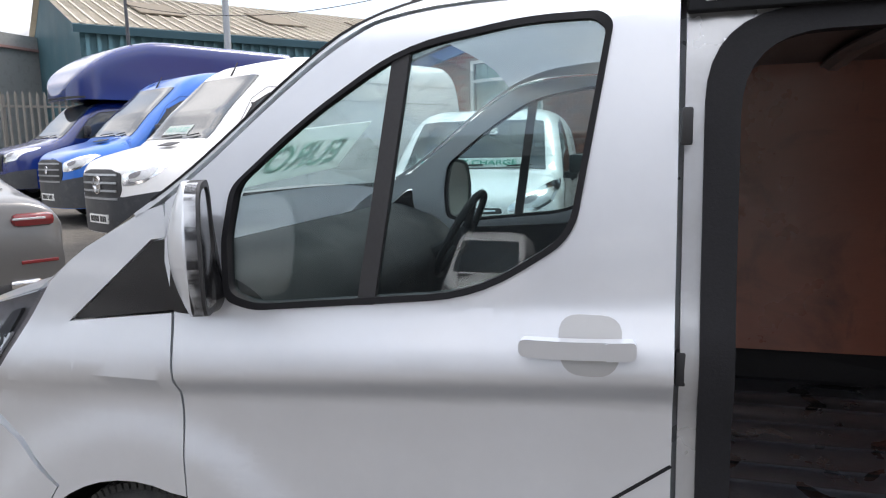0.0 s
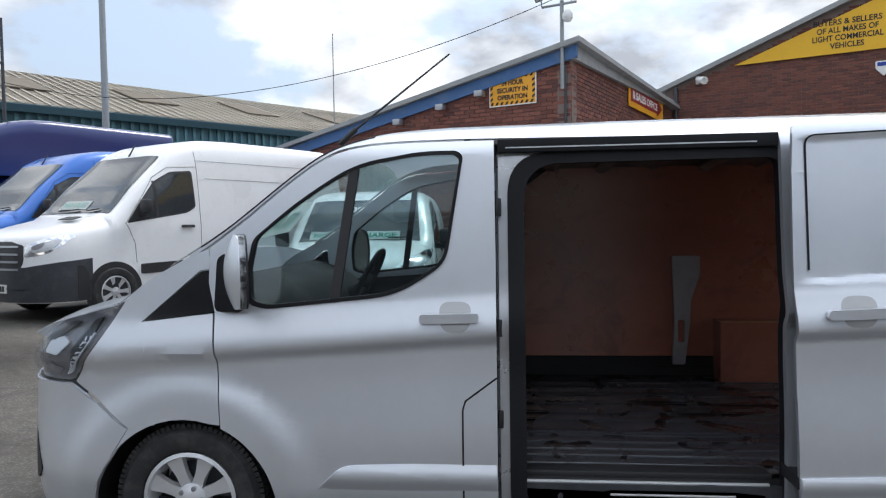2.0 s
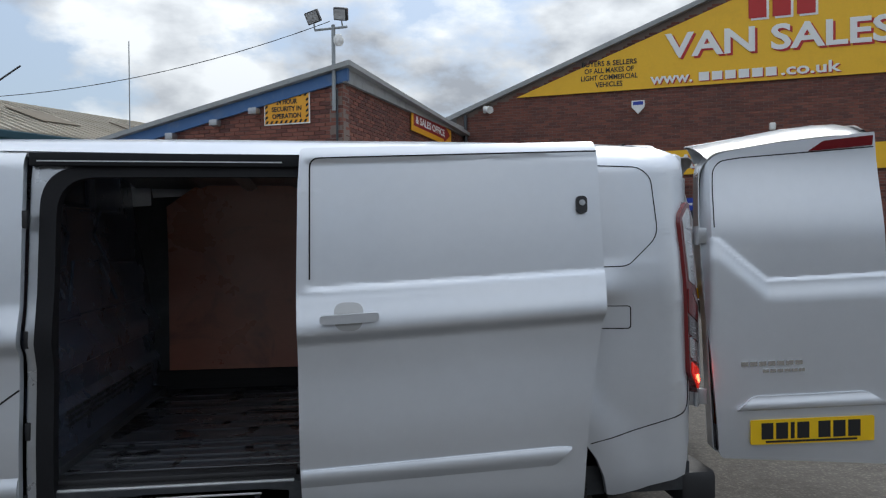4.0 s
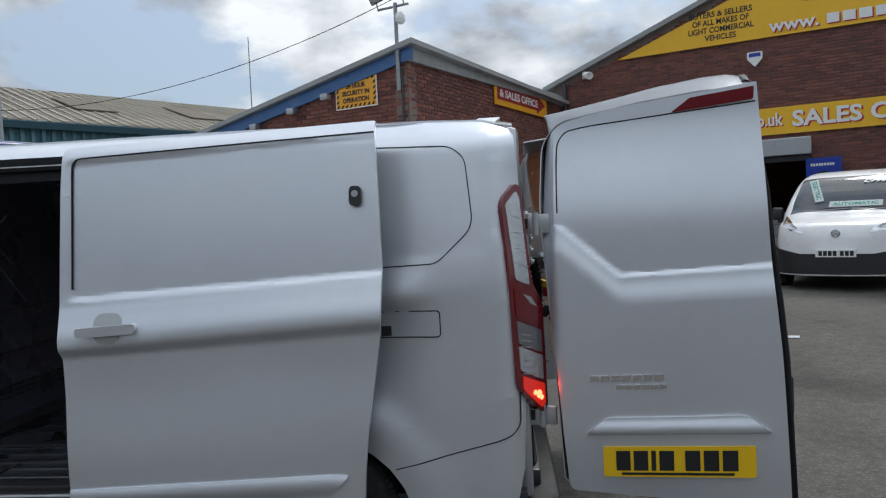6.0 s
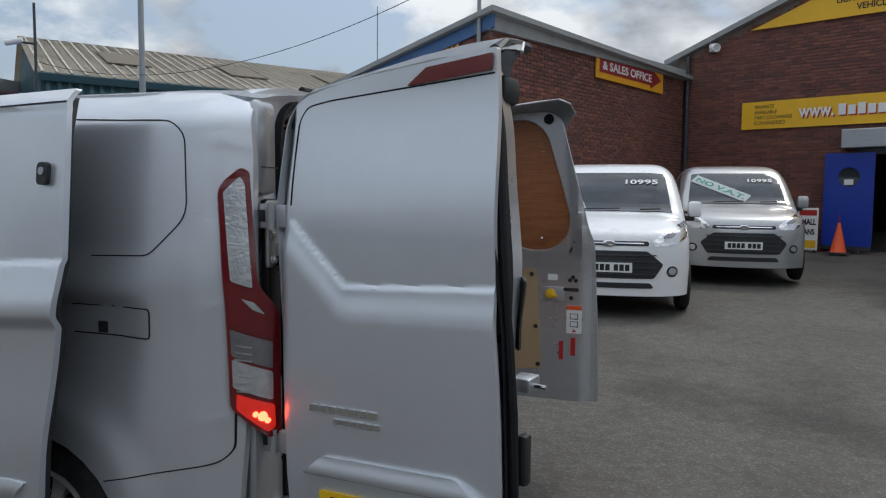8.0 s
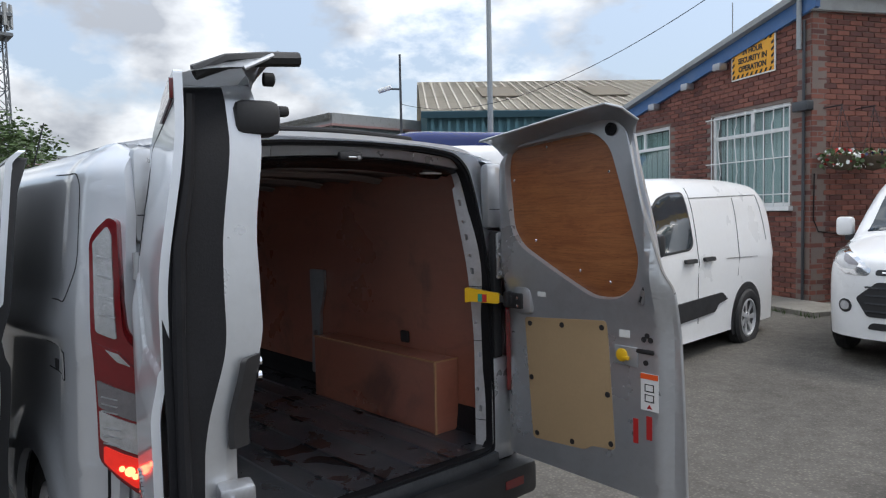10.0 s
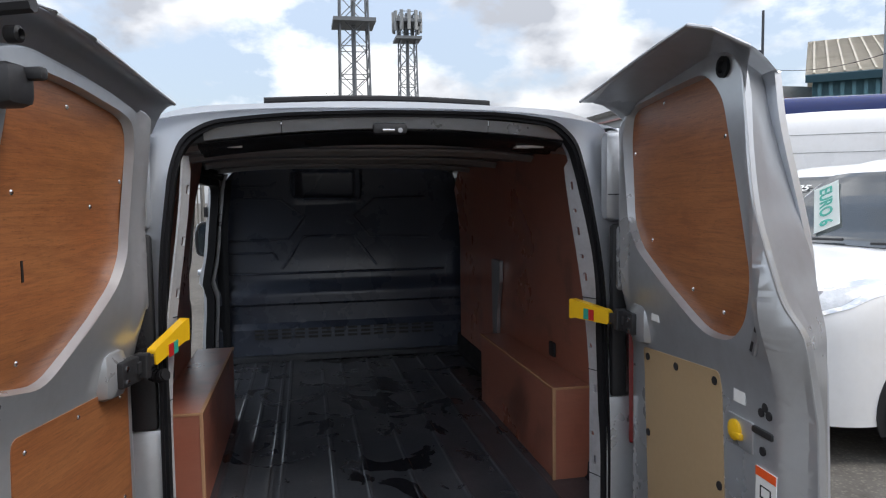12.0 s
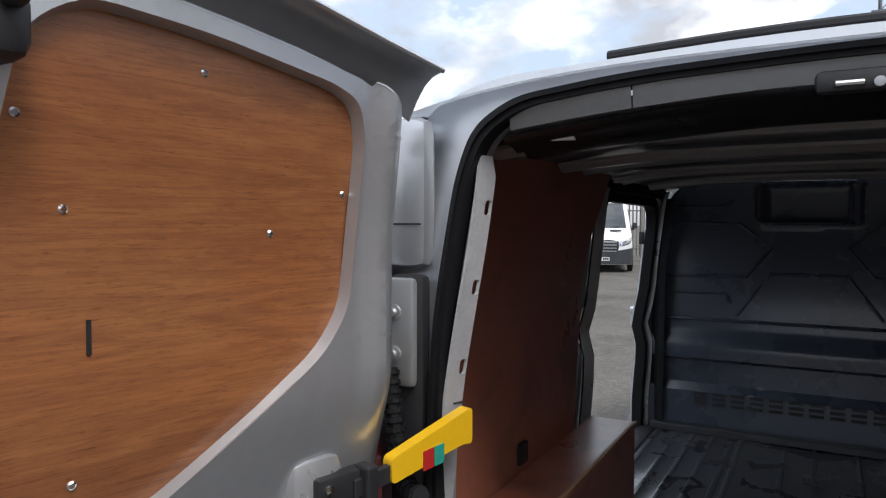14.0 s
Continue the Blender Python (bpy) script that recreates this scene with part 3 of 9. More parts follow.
def brick_field(name, owner, m, inside, u0, u1, v0, v1, near, label):
    """Stretcher-bond bricks standing proud of the mortar; those inside near are parts of their own."""
    L, H, J = 0.215, 0.065, 0.010
    shared = []
    for k in range(3):
        me = bpy.data.meshes.new("brick")
        b = bmesh.new()
        box(b, 0, L, 0, H, -0.06, 0.0)
        front = [f for f in b.faces if f.calc_center_median().z > -0.001]
        bmesh.ops.bevel(b, geom=list(front[0].edges), offset=0.004, segments=1, affect="EDGES")
        for v in b.verts:
            v.co += Vector((random.uniform(-1, 1), random.uniform(-1, 1), random.uniform(-1, 1))) * 0.0012
        b.to_mesh(me)
        b.free()
        me.materials.append(BRICK)
        shared.append(me)
    verts, faces, count, row, v = [], [], 0, 0, v0
    corner = ((0, 0), (L, 0), (L, H), (0, H))
    while v + H <= v1:
        u = u0 - (L + J) / 2 * (row % 2)
        while u < u1:
            a, b2 = max(u, u0), min(u + L, u1)
            if b2 - a > 0.04 and inside(a, v) and inside(b2, v + H) and inside(a, v + H) and inside(b2, v):
                dz = random.uniform(-0.002, 0.003)
                if b2 - a > L - 1e-6 and near[0] < u < near[1] and near[2] < v < near[3] and count < 300:
                    ob = new("brick", random.choice(shared))
                    ob.matrix_basis = m @ Matrix.Translation((u, v, dz))
                    ob.parent = owner
                    count += 1
                else:
                    i = len(verts)
                    e = 0.004
                    for du, dv in ((a, v), (b2, v), (b2, v + H), (a, v + H)):
                        verts.append(m @ Vector((du, dv, -0.02)))
                    for du, dv in ((a + e, v + e), (b2 - e, v + e), (b2 - e, v + H - e), (a + e, v + H - e)):
                        verts.append(m @ Vector((du, dv, dz)))
                    faces += [(i + 4, i + 5, i + 6, i + 7)] + [(i + k, i + (k + 1) % 4, i + 4 + (k + 1) % 4, i + 4 + k) for k in range(4)]
            u += L + J
        v += H + J
        row += 1
    me = bpy.data.meshes.new(name)
    me.from_pydata([tuple(p) for p in verts], [], faces)
    me.materials.append(BRICK)
    ob = new(name, me)
    ob.parent = owner
    tagged(ob, label, kind="stuff")


def in_rect(p, r):
    return r[0][0] - 0.02 < p[0] < r[2][0] + 0.02 and r[0][1] - 0.02 < p[1] < r[2][1] + 0.02

# ---- the silver panel van ----
WF, WR, WZ, ARCH = -1.27, 1.95, 0.30, 0.385      # wheel places, arch radius


def skin(x, z):
    """How far the near flank lies inwards of its widest line."""
    zc = 1.003 + 0.065 * x
    fade = 1 - smooth01((x - 2.26) / 0.20)           # the waist crease runs out behind the sliding door
    if z >= zc:
        y = 0.032 * (1 - 0.7 * (1 - fade)) * smooth01((z - zc) / 0.16) + max(0, z - zc - 0.12) * 0.10
        y += max(0, z - 1.69) ** 2 * 7.0
    else:
        t = zc - z
        y = 0.027 * fade * smooth01(t / 0.05) - (0.019 * fade + 0.008 * (1 - fade)) * smooth01((t - 0.12) / 0.34)
        y += max(0, 0.40 - z) ** 2 * 1.2
    for wx in (WF, WR):
        r = math.hypot(x - wx, z - 0.27)
        if z < 0.95:
            y -= 0.022 * smooth01((0.60 - r) / 0.13)
    if x < -1.35:
        y += 0.93 * min(1.0, (-1.35 - x) / 0.90) ** 6.0
    if x > 2.62:
        y += 0.10 * ((x - 2.62) / 0.14) ** 2.2
    return y


near = lambda x, z, d=0.0: Vector((x, skin(x, z) + d, z))
far = lambda x, z, d=0.0: Vector((x, 1.98 - skin(x, z) - d, z))

van = thing("panel_van", "silver panel van with its side door and both rear doors open", "van", m=pose(0.3, 0.99, 0))


def vpart(name, bm, mat, parent=None, label="", smooth=True):
    """A part of the van, given in world metres."""
    ob = part(name, bm, mat, parent or van, label, smooth)
    if parent is None or parent == van:
        ob.matrix_parent_inverse = van.matrix_basis.inverted()
    return ob


def flowing(pts, n=4):
    """The same line with a smooth bend through every point."""
    q = [Vector(p) for p in (pts[0], *pts, pts[-1])]
    out = []
    for a, b, c, d in zip(q, q[1:], q[2:], q[3:]):
        for i in range(n):
            t = i / n
            out.append(tuple(0.5 * (2 * b + (c - a) * t + (2 * a - 5 * b + 4 * c - d) * t * t + (3 * b - a - 3 * c + d) * t ** 3)))
    return out + [tuple(q[-1])]


PILLAR = [(-1.255, 1.312), (-1.172, 1.363), (-1.09, 1.418), (-0.995, 1.490), (-0.93, 1.541), (-0.85, 1.603), (-0.76, 1.668), (-0.68, 1.716), (-0.58, 1.758), (-0.44, 1.789), (-0.2, 1.806)]
ROOFLINE = [*flowing(PILLAR, 3), (0.5, 1.815), (1.6, 1.818), (2.4, 1.812), (2.62, 1.80), (2.74, 1.762)]
DOORTOP = flowing([(-1.165, 1.340), (-1.09, 1.394), (-0.995, 1.466), (-0.93, 1.518), (-0.85, 1.580), (-0.76, 1.645), (-0.68, 1.692), (-0.60, 1.724), (-0.42, 1.747), (-0.015, 1.752)], 3)
WINDOW = rnd([(-1.005, 1.115), (-0.93, 1.095), (-0.40, 1.145), (-0.205, 1.27), (-0.135, 1.69), (-0.16, 1.712), (-0.30, 1.712), (-0.57, 1.668), (-0.80, 1.525), (-0.985, 1.375), (-1.01, 1.25)],
             [0.03, 0.03, 0.12, 0.06, 0.03, 0.03, 0.08, 0.1, 0.1, 0.03, 0.03])
FRONT_ARC = arc(WF, 0.27, ARCH, 66, 2)            # behind the wheel, downwards


def front_door(side, fn):
    out = [(-1.142, 1.085), (-1.168, 1.20), *DOORTOP, (-0.012, 1.3), (-0.012, 0.33), (-0.06, 0.30), (-0.80, 0.29), *FRONT_ARC[::-1]]
    d = vpart("front_door", sheet(out, [WINDOW], fn, 0.035, 0.045, 0.018, True), SILVER, None, "silver front door with a window in a black seal")
    inner = [(u + (-0.55 - u) * 0.035, v + (1.42 - v) * 0.05) for u, v in WINDOW]
    seal = part("window_seal", sheet(WINDOW, [inner], lambda u, v, k: fn(u, v, -0.006 + k), 0.03, 0.08), RUBBER, d, "black rubber window seal", True)
    p = part("window_pane", sheet([(u + (-0.55 - u) * 0.02, v + (1.42 - v) * 0.03) for u, v in WINDOW], [], lambda u, v, k: fn(u, v, 0.012 + k), 0.005, 0.08), GLASS, d, "clear side window pane", True)
    p.visible_shadow = False
    bm = sheet([(-0.672, 1.118), (-0.632, 1.121), (-0.551, 1.655), (-0.591, 1.642)], [], lambda u, v, k: fn(u, v, -0.001 + k), 0.02, 0.06)
    part("window_divider", bm, BLACK, d, "black window divider bar", True)
    # handle: flush cup, its shade given by a darker silver, and grip
    hz = 1.06
    cup = sheet(rnd([(-0.225, hz - 0.055), (-0.115, hz - 0.055), (-0.105, hz + 0.062), (-0.235, hz + 0.062)], 0.045), [], lambda u, v, k: fn(u, v, -0.002 + k), 0.004, 0.03)
    part("handle_cup", cup, SILVER2, d, "flush handle cup in darker silver for its shade", True)
    grip = sheet(rnd([(-0.308, hz - 0.020), (-0.080, hz - 0.014), (-0.080, hz + 0.022), (-0.308, hz + 0.016)], 0.017), [], lambda u, v, k: fn(-0.17, hz, 0) + Vector((u + 0.17, 0, v - hz)) + Vector((0, side * (-0.036 + 0.9 * (u + 0.194) ** 2 + k), 0)), 0.028, 0.02)
    g = part("door_handle", grip, SILVER, d, "silver door handle", True)
    part("lock_cover", sheet(rnd([(-0.142, hz - 0.0165), (-0.080, hz - 0.0145), (-0.080, hz + 0.0225), (-0.142, hz + 0.0195)], 0.012), [], lambda u, v, k: fn(-0.17, hz, 0) + Vector((u + 0.17, 0, v - hz)) + Vector((0, side * (-0.040 + 0.9 * (u + 0.194) ** 2 + k), 0)), 0.01, 0.02), SILVER, g, "", True)
    card = rnd([(-1.10, 0.62), (-1.12, 1.06), (-0.40, 1.10), (-0.06, 1.18), (-0.05, 0.40), (-0.80, 0.38)], 0.05)
    part("door_card", sheet(card, [], lambda u, v, k: fn(u, v, 0.05 + k), 0.03, 0.2), DARK_IN, d, "dark grey inner door trim", True)
    # rubbing strip
    bm = sheet(rnd([(-0.735, 0.372), (-0.635, 0.470), (-0.585, 0.480), (-0.015, 0.503), (-0.015, 0.392)], [0.01, 0.04, 0.02, 0, 0]), [], lambda u, v, k: fn(u, v, -0.016 + 0.02 * smooth01(abs(v - 0.436) / 0.075) + k), 0.02, 0.04, 0.015)
    part("rubbing_strip", bm, SILVER, d, "body-coloured rubbing strip", True)
    bm = ribbon(bmesh.new(), [(-0.012, 0.825), (-0.135, 0.735), (-0.146, 0.70), (-0.146, 0.33)], 0.007, fn)
    part("panel_seam", bm, RUBBER, d, "", False)
    return d


front_door(1, near)
front_door(-1, far)


def body_side(fn, opening, name, label):
    rear = [(2.752, 1.60), (2.762, 1.2), (2.752, 0.8), (2.735, 0.50), (2.70, 0.36), (2.36, 0.30)]
    arch = arc(WR, 0.27, ARCH, 5, 175)
    low = [(1.06, 0.30)] if opening else [(0.0, 0.30)]
    up = [(1.06, 1.748), (-0.005, 1.760)] if opening else [(-0.005, 0.30), (-0.005, 1.760)]
    top = [(u - 0.004, v + 0.010) for u, v in DOORTOP[::-1]][1:]
    out = [*ROOFLINE, *rear, *arch, *low, *up, *top, (-1.245, 1.303)]
    return vpart(name, sheet(out, [], fn, 0.03, 0.06, 0.02, True), SILVER, None, label)


body_near = body_side(near, True, "body_side", "silver body side with cant rail and rear quarter")
body_side(far, False, "body_side", "plain silver body side")


def wing(fn):
    a = arc(WF, 0.27, ARCH, 66, 176)
    out = [(-1.150, 1.078), (-1.118, 0.635), *a[1:], (-1.652, 0.36), (-1.605, 0.455), (-1.50, 0.618), (-1.740, 0.80), (-1.512, 1.140), (-1.455, 1.190), (-1.40, 1.228), (-1.32, 1.270), (-1.24, 1.312), (-1.205, 1.325), (-1.172, 1.335), (-1.157, 1.258), (-1.205, 1.252), (-1.452, 1.044)]
    w = vpart("front_wing", sheet(out, [], fn, 0.02, 0.05, 0.035), SILVER, None, "silver front wing")
    tri = rnd([(-1.444, 1.047), (-1.203, 1.247), (-1.160, 1.253), (-1.146, 1.085)], 0.012)
    vpart("quarter_trim", sheet(tri, [], lambda u, v, k: fn(u, v, 0.004 + k), 0.02, 0.06), GLOSS_BLACK, None, "black mirror corner trim")
    # front bumper half
    out = [(-2.245, 0.60), (-2.20, 0.80), (-1.99, 0.792), (-1.775, 0.792), (-1.508, 0.612), (-1.612, 0.45), (-1.66, 0.355), (-1.66, 0.20), (-2.10, 0.19), (-2.20, 0.32)]
    b = vpart("front_bumper", sheet(out, [], lambda u, v, k: fn(u, v, k + 0.012 * smooth01((0.42 - v) / 0.08)), 0.02, 0.03, 0.04), SILVER, None, "silver front bumper")
    fog = rnd([(-2.06, 0.40), (-1.98, 0.36), (-1.93, 0.42), (-1.99, 0.56), (-2.07, 0.57)], 0.02)
    part("fog_lamp_bezel", sheet(fog, [], lambda u, v, k: fn(u, v, -0.004 + k), 0.015, 0.03), BLACK, b, "black fog lamp bezel", True)
    # headlamp
    hl = rnd([(-1.985, 0.800), (-1.775, 0.797), (-1.530, 1.128), (-1.84, 1.040), (-1.955, 0.93)], [0.02, 0.03, 0.02, 0.06, 0.05])
    h = vpart("headlamp", sheet(hl, [], lambda u, v, k: fn(u, v, 0.035 + k), 0.01, 0.04), SMOKE_LENS, None, "headlamp with clear lens and chrome reflectors")
    ln = part("lamp_lens", sheet(hl, [], lambda u, v, k: fn(u, v, -0.002 + k), 0.003, 0.04), LENS, h, "clear headlamp lens", True)
    ln.visible_shadow = False
    for poly, mat in (([(-1.93, 0.82), (-1.84, 0.818), (-1.81, 0.85), (-1.89, 0.875)], SMOKE_LENS), ([(-1.76, 0.86), (-1.70, 0.94), (-1.625, 1.065), (-1.66, 1.055), (-1.76, 0.93)], BLACK), ([(-1.90, 0.97), (-1.86, 0.96), (-1.72, 1.045), (-1.76, 1.047)], BLACK),
                      ([(-1.90, 0.915), (-1.83, 0.905), (-1.77, 0.96), (-1.80, 0.985), (-1.87, 0.965)], ALLOY), ([(-1.80, 0.82), (-1.77, 0.83), (-1.655, 1.00), (-1.69, 0.995)], ALLOY)):
        part("lamp_reflector" if mat is not BLACK else "lamp_bezel", sheet(rnd(poly, 0.012), [], lambda u, v, k: fn(u, v, 0.020 + k), 0.012, 0.02), mat, h, "", True)


wing(near)
wing(far)


def top_skin():
    """Bonnet, windscreen and roof, each lofted across the van."""
    def loft(stations, crown, bulge=0.0, n=18):
        bm = bmesh.new()
        rows = []
        for x, z in stations:
            ye = skin(x, min(z, 1.816)) + 0.003
            row = []
            for i in range(n + 1):
                t = i / n
                c = 1 - (2 * t - 1) ** 2
                cc = 1 - abs(2 * t - 1) ** 3.2
                row.append(bm.verts.new((x - bulge * c, ye + (1.98 - 2 * ye) * t, z + crown * cc)))
            rows.append(row)
        for a, b in zip(rows, rows[1:]):
            for i in range(n):
                bm.faces.new((a[i], a[i + 1], b[i + 1], b[i]))
        r = bmesh.ops.solidify(bm, geom=bm.faces[:], thickness=0.012)
        return bm

    vpart("bonnet", loft([(-2.20, 0.83), (-2.13, 0.92), (-2.0, 0.985), (-1.86, 1.035), (-1.56, 1.112), (-1.455, 1.190), (-1.40, 1.228), (-1.345, 1.256)], 0.05, 0.04), SILVER, None, "silver bonnet")
    w = vpart("windscreen", loft([(-1.345, 1.258), *PILLAR[:8]], 0.055, 0.12), GLASS, None, "raked clear windscreen")
    w.visible_shadow = False
    vpart("roof", loft([(-0.68, 1.717), *flowing(PILLAR, 3)[22:],  (0.5, 1.815), (1.6, 1.818), (2.4, 1.812), (2.62, 1.80), (2.74, 1.785)], 0.062), SILVER, None, "silver roof panel")
    # roof ditch lines
    for fn in (near, far):
        bm = ribbon(bmesh.new(), [(u, v + 0.001) for u, v in ROOFLINE[2:27]], 0.006, fn)
        vpart("roof_seam", bm, RUBBER, None, "", False)


top_skin()


def mirror(fn, side):
    c = fn(-1.09, 1.11)
    out = rnd([(0.0, 0.0), (0.185, 0.015), (0.20, 0.17), (0.17, 0.29), (0.02, 0.30), (-0.02, 0.14)], 0.05)
    piv = Matrix.Translation(c) @ Matrix.Rotation(radians(side * 27), 4, "Z") @ Matrix.Translation(-c)
    shell = sheet(out, [], lambda u, v, k: piv @ Vector((c.x + 0.055 - k - (0.05 * ((u - 0.09) / 0.11) ** 2 + 0.04 * ((v - 0.15) / 0.15) ** 2) * (-1 if k else 0), c.y - side * (u + 0.04), c.z + v - 0.01)), 0.075, 0.03)
    m = vpart("door_mirror", shell, SILVER, None, "silver door mirror in a black surround")
    part("mirror_surround", sheet(out, [[(0.09 + (u - 0.09) * 0.86, 0.15 + (v - 0.15) * 0.9) for u, v in out]], lambda u, v, k: piv @ Vector((c.x + 0.062 - k, c.y - side * (u + 0.04), c.z + v - 0.01)), 0.03, 0.05), BLACK, m, "black mirror surround", True)
    part("mirror_glass", sheet([(0.09 + (u - 0.09) * 0.88, 0.15 + (v - 0.15) * 0.92) for u, v in out], [], lambda u, v, k: piv @ Vector((c.x + 0.058 - k, c.y - side * (u + 0.04), c.z + v - 0.01)), 0.004, 0.1), CHROME, m, "mirror glass", True)
    part("mirror_arm", sheet(rnd([(-1.13, 1.09), (-1.02, 1.085), (-1.0, 1.12), (-1.04, 1.33), (-1.12, 1.31)], 0.03), [], lambda u, v, k: fn(u, v, -0.035 + k), 0.05, 0.05), GLOSS_BLACK, m, "black mirror arm", True)


mirror(near, 1)
mirror(far, -1)


def wheel(parent, c, r, out, label="alloy wheel", spokes=8, world=False, hub=ALLOY, width=0.2, kind="alloy", disc=DARK_STEEL):
    """Tyre and rim; out is the sign of y towards the kerb side."""
    m = Matrix.Translation(c) @ Matrix.Rotation(radians(-90 * out), 4, "X")
    rr = r * 0.62
    h = width / 2
    t = lathe(bmesh.new(), [(rr, -h), (rr + 0.03, -h), (r - 0.035, -h), (r - 0.008, -h + 0.03), (r, -h * 0.5), (r, h * 0.5), (r - 0.008, h - 0.03), (r - 0.035, h), (rr + 0.035, h + 0.004), (rr + 0.012, h - 0.006), (rr, h - 0.03), (rr, -h)], 48, m)
    w = new(kind + "_wheel")
    w.parent = parent
    tagged(w, label)
    tyre = part("tyre", t, TYRE, w, "black tyre", True)
    if world:
        w.matrix_parent_inverse = parent.matrix_basis.inverted()
    # shoulder blocks
    b = bmesh.new()
    for i in range(84):
        a = 2 * math.pi * i / 84
        mm = m @ Matrix.Rotation(a, 4, "Z")
        box(b, r - 0.03, r + 0.002, -0.009, 0.006, h - 0.045, h - 0.020, m=mm)
        box(b, r - 0.012, r + 0.004, -0.010, 0.007, -0.02, h - 0.05, m=mm)
    part("tread", b, TYRE, tyre)
    rim = lathe(bmesh.new(), [(rr + 0.004, h - 0.012), (rr - 0.012, h - 0.006), (rr - 0.02, h - 0.03), (rr - 0.03, h - 0.10), (rr - 0.06, 0.0), (0, 0.0)], 40, m)
    part("rim", rim, hub, w, "bright rim", True)
    b = bmesh.new()
    for i in range(spokes):
        mm = m @ Matrix.Rotation(2 * math.pi * (i + 0.5) / spokes, 4, "Z")
        s = [(0.045, -0.024), (rr * 0.55, -0.022), (rr - 0.014, -0.036), (rr - 0.014, 0.036), (rr * 0.55, 0.022), (0.045, 0.024)]
        f = lambda u, v, k: mm @ Vector((u, v, h - 0.022 - 0.012 * smooth01(1 - u / rr) - k))
        sp = sheet(rnd(s, 0.012), [], f, 0.03, 0.2)
        sp.to_mesh(tmp := bpy.data.meshes.new("tmp"))
        b.from_mesh(tmp)
        bpy.data.meshes.remove(tmp)
        sp.free()
    part("spokes", b, hub, w, "", True)
    part("hub_cap", lathe(bmesh.new(), [(0.062, h - 0.05), (0.062, h - 0.026), (0.045, h - 0.02), (0.032, h - 0.012), (0, h - 0.010)], 24, m), hub, w, "", True)
    for i in range(5):
        a = 2 * math.pi * i / 5
        part("wheel_nut", lathe(bmesh.new(), [(0.011, h - 0.03), (0.011, h - 0.014), (0, h - 0.012)], 8, m @ Matrix.Translation((0.047 * math.cos(a), 0.047 * math.sin(a), 0))), STEEL, w)
    d = lathe(bmesh.new(), [(rr - 0.05, 0.012), (0, 0.012)], 28, m)
    part("brake_disc", d, disc, w, "dark brake disc behind the spokes")
    return w


for wx in (WF, WR):
    for s in (1, -1):
        wheel(van, (wx, 0.125 if s > 0 else 1.855, WZ + 0.012), 0.312, -s, "silver alloy wheel with a black tyre", world=True)
        # wheel-arch liner
        b = bmesh.new()
        y0, y1 = (0.03, 0.31) if s > 0 else (1.68, 1.95)
        pts = arc(wx, 0.27, ARCH + 0.012, -8, 188, 20)
        rows = [[b.verts.new((x, y, z)) for x, z in pts] for y in (y0, y1)]
        for i in range(len(pts) - 1):
            b.faces.new((rows[0][i], rows[0][i + 1], rows[1][i + 1], rows[1][i]))
        b.faces.new(rows[1] if s > 0 else rows[1])
        bmesh.ops.solidify(b, geom=b.faces[:], thickness=0.004)
        vpart("arch_liner", b, BLACK, None, "black wheel-arch liner")


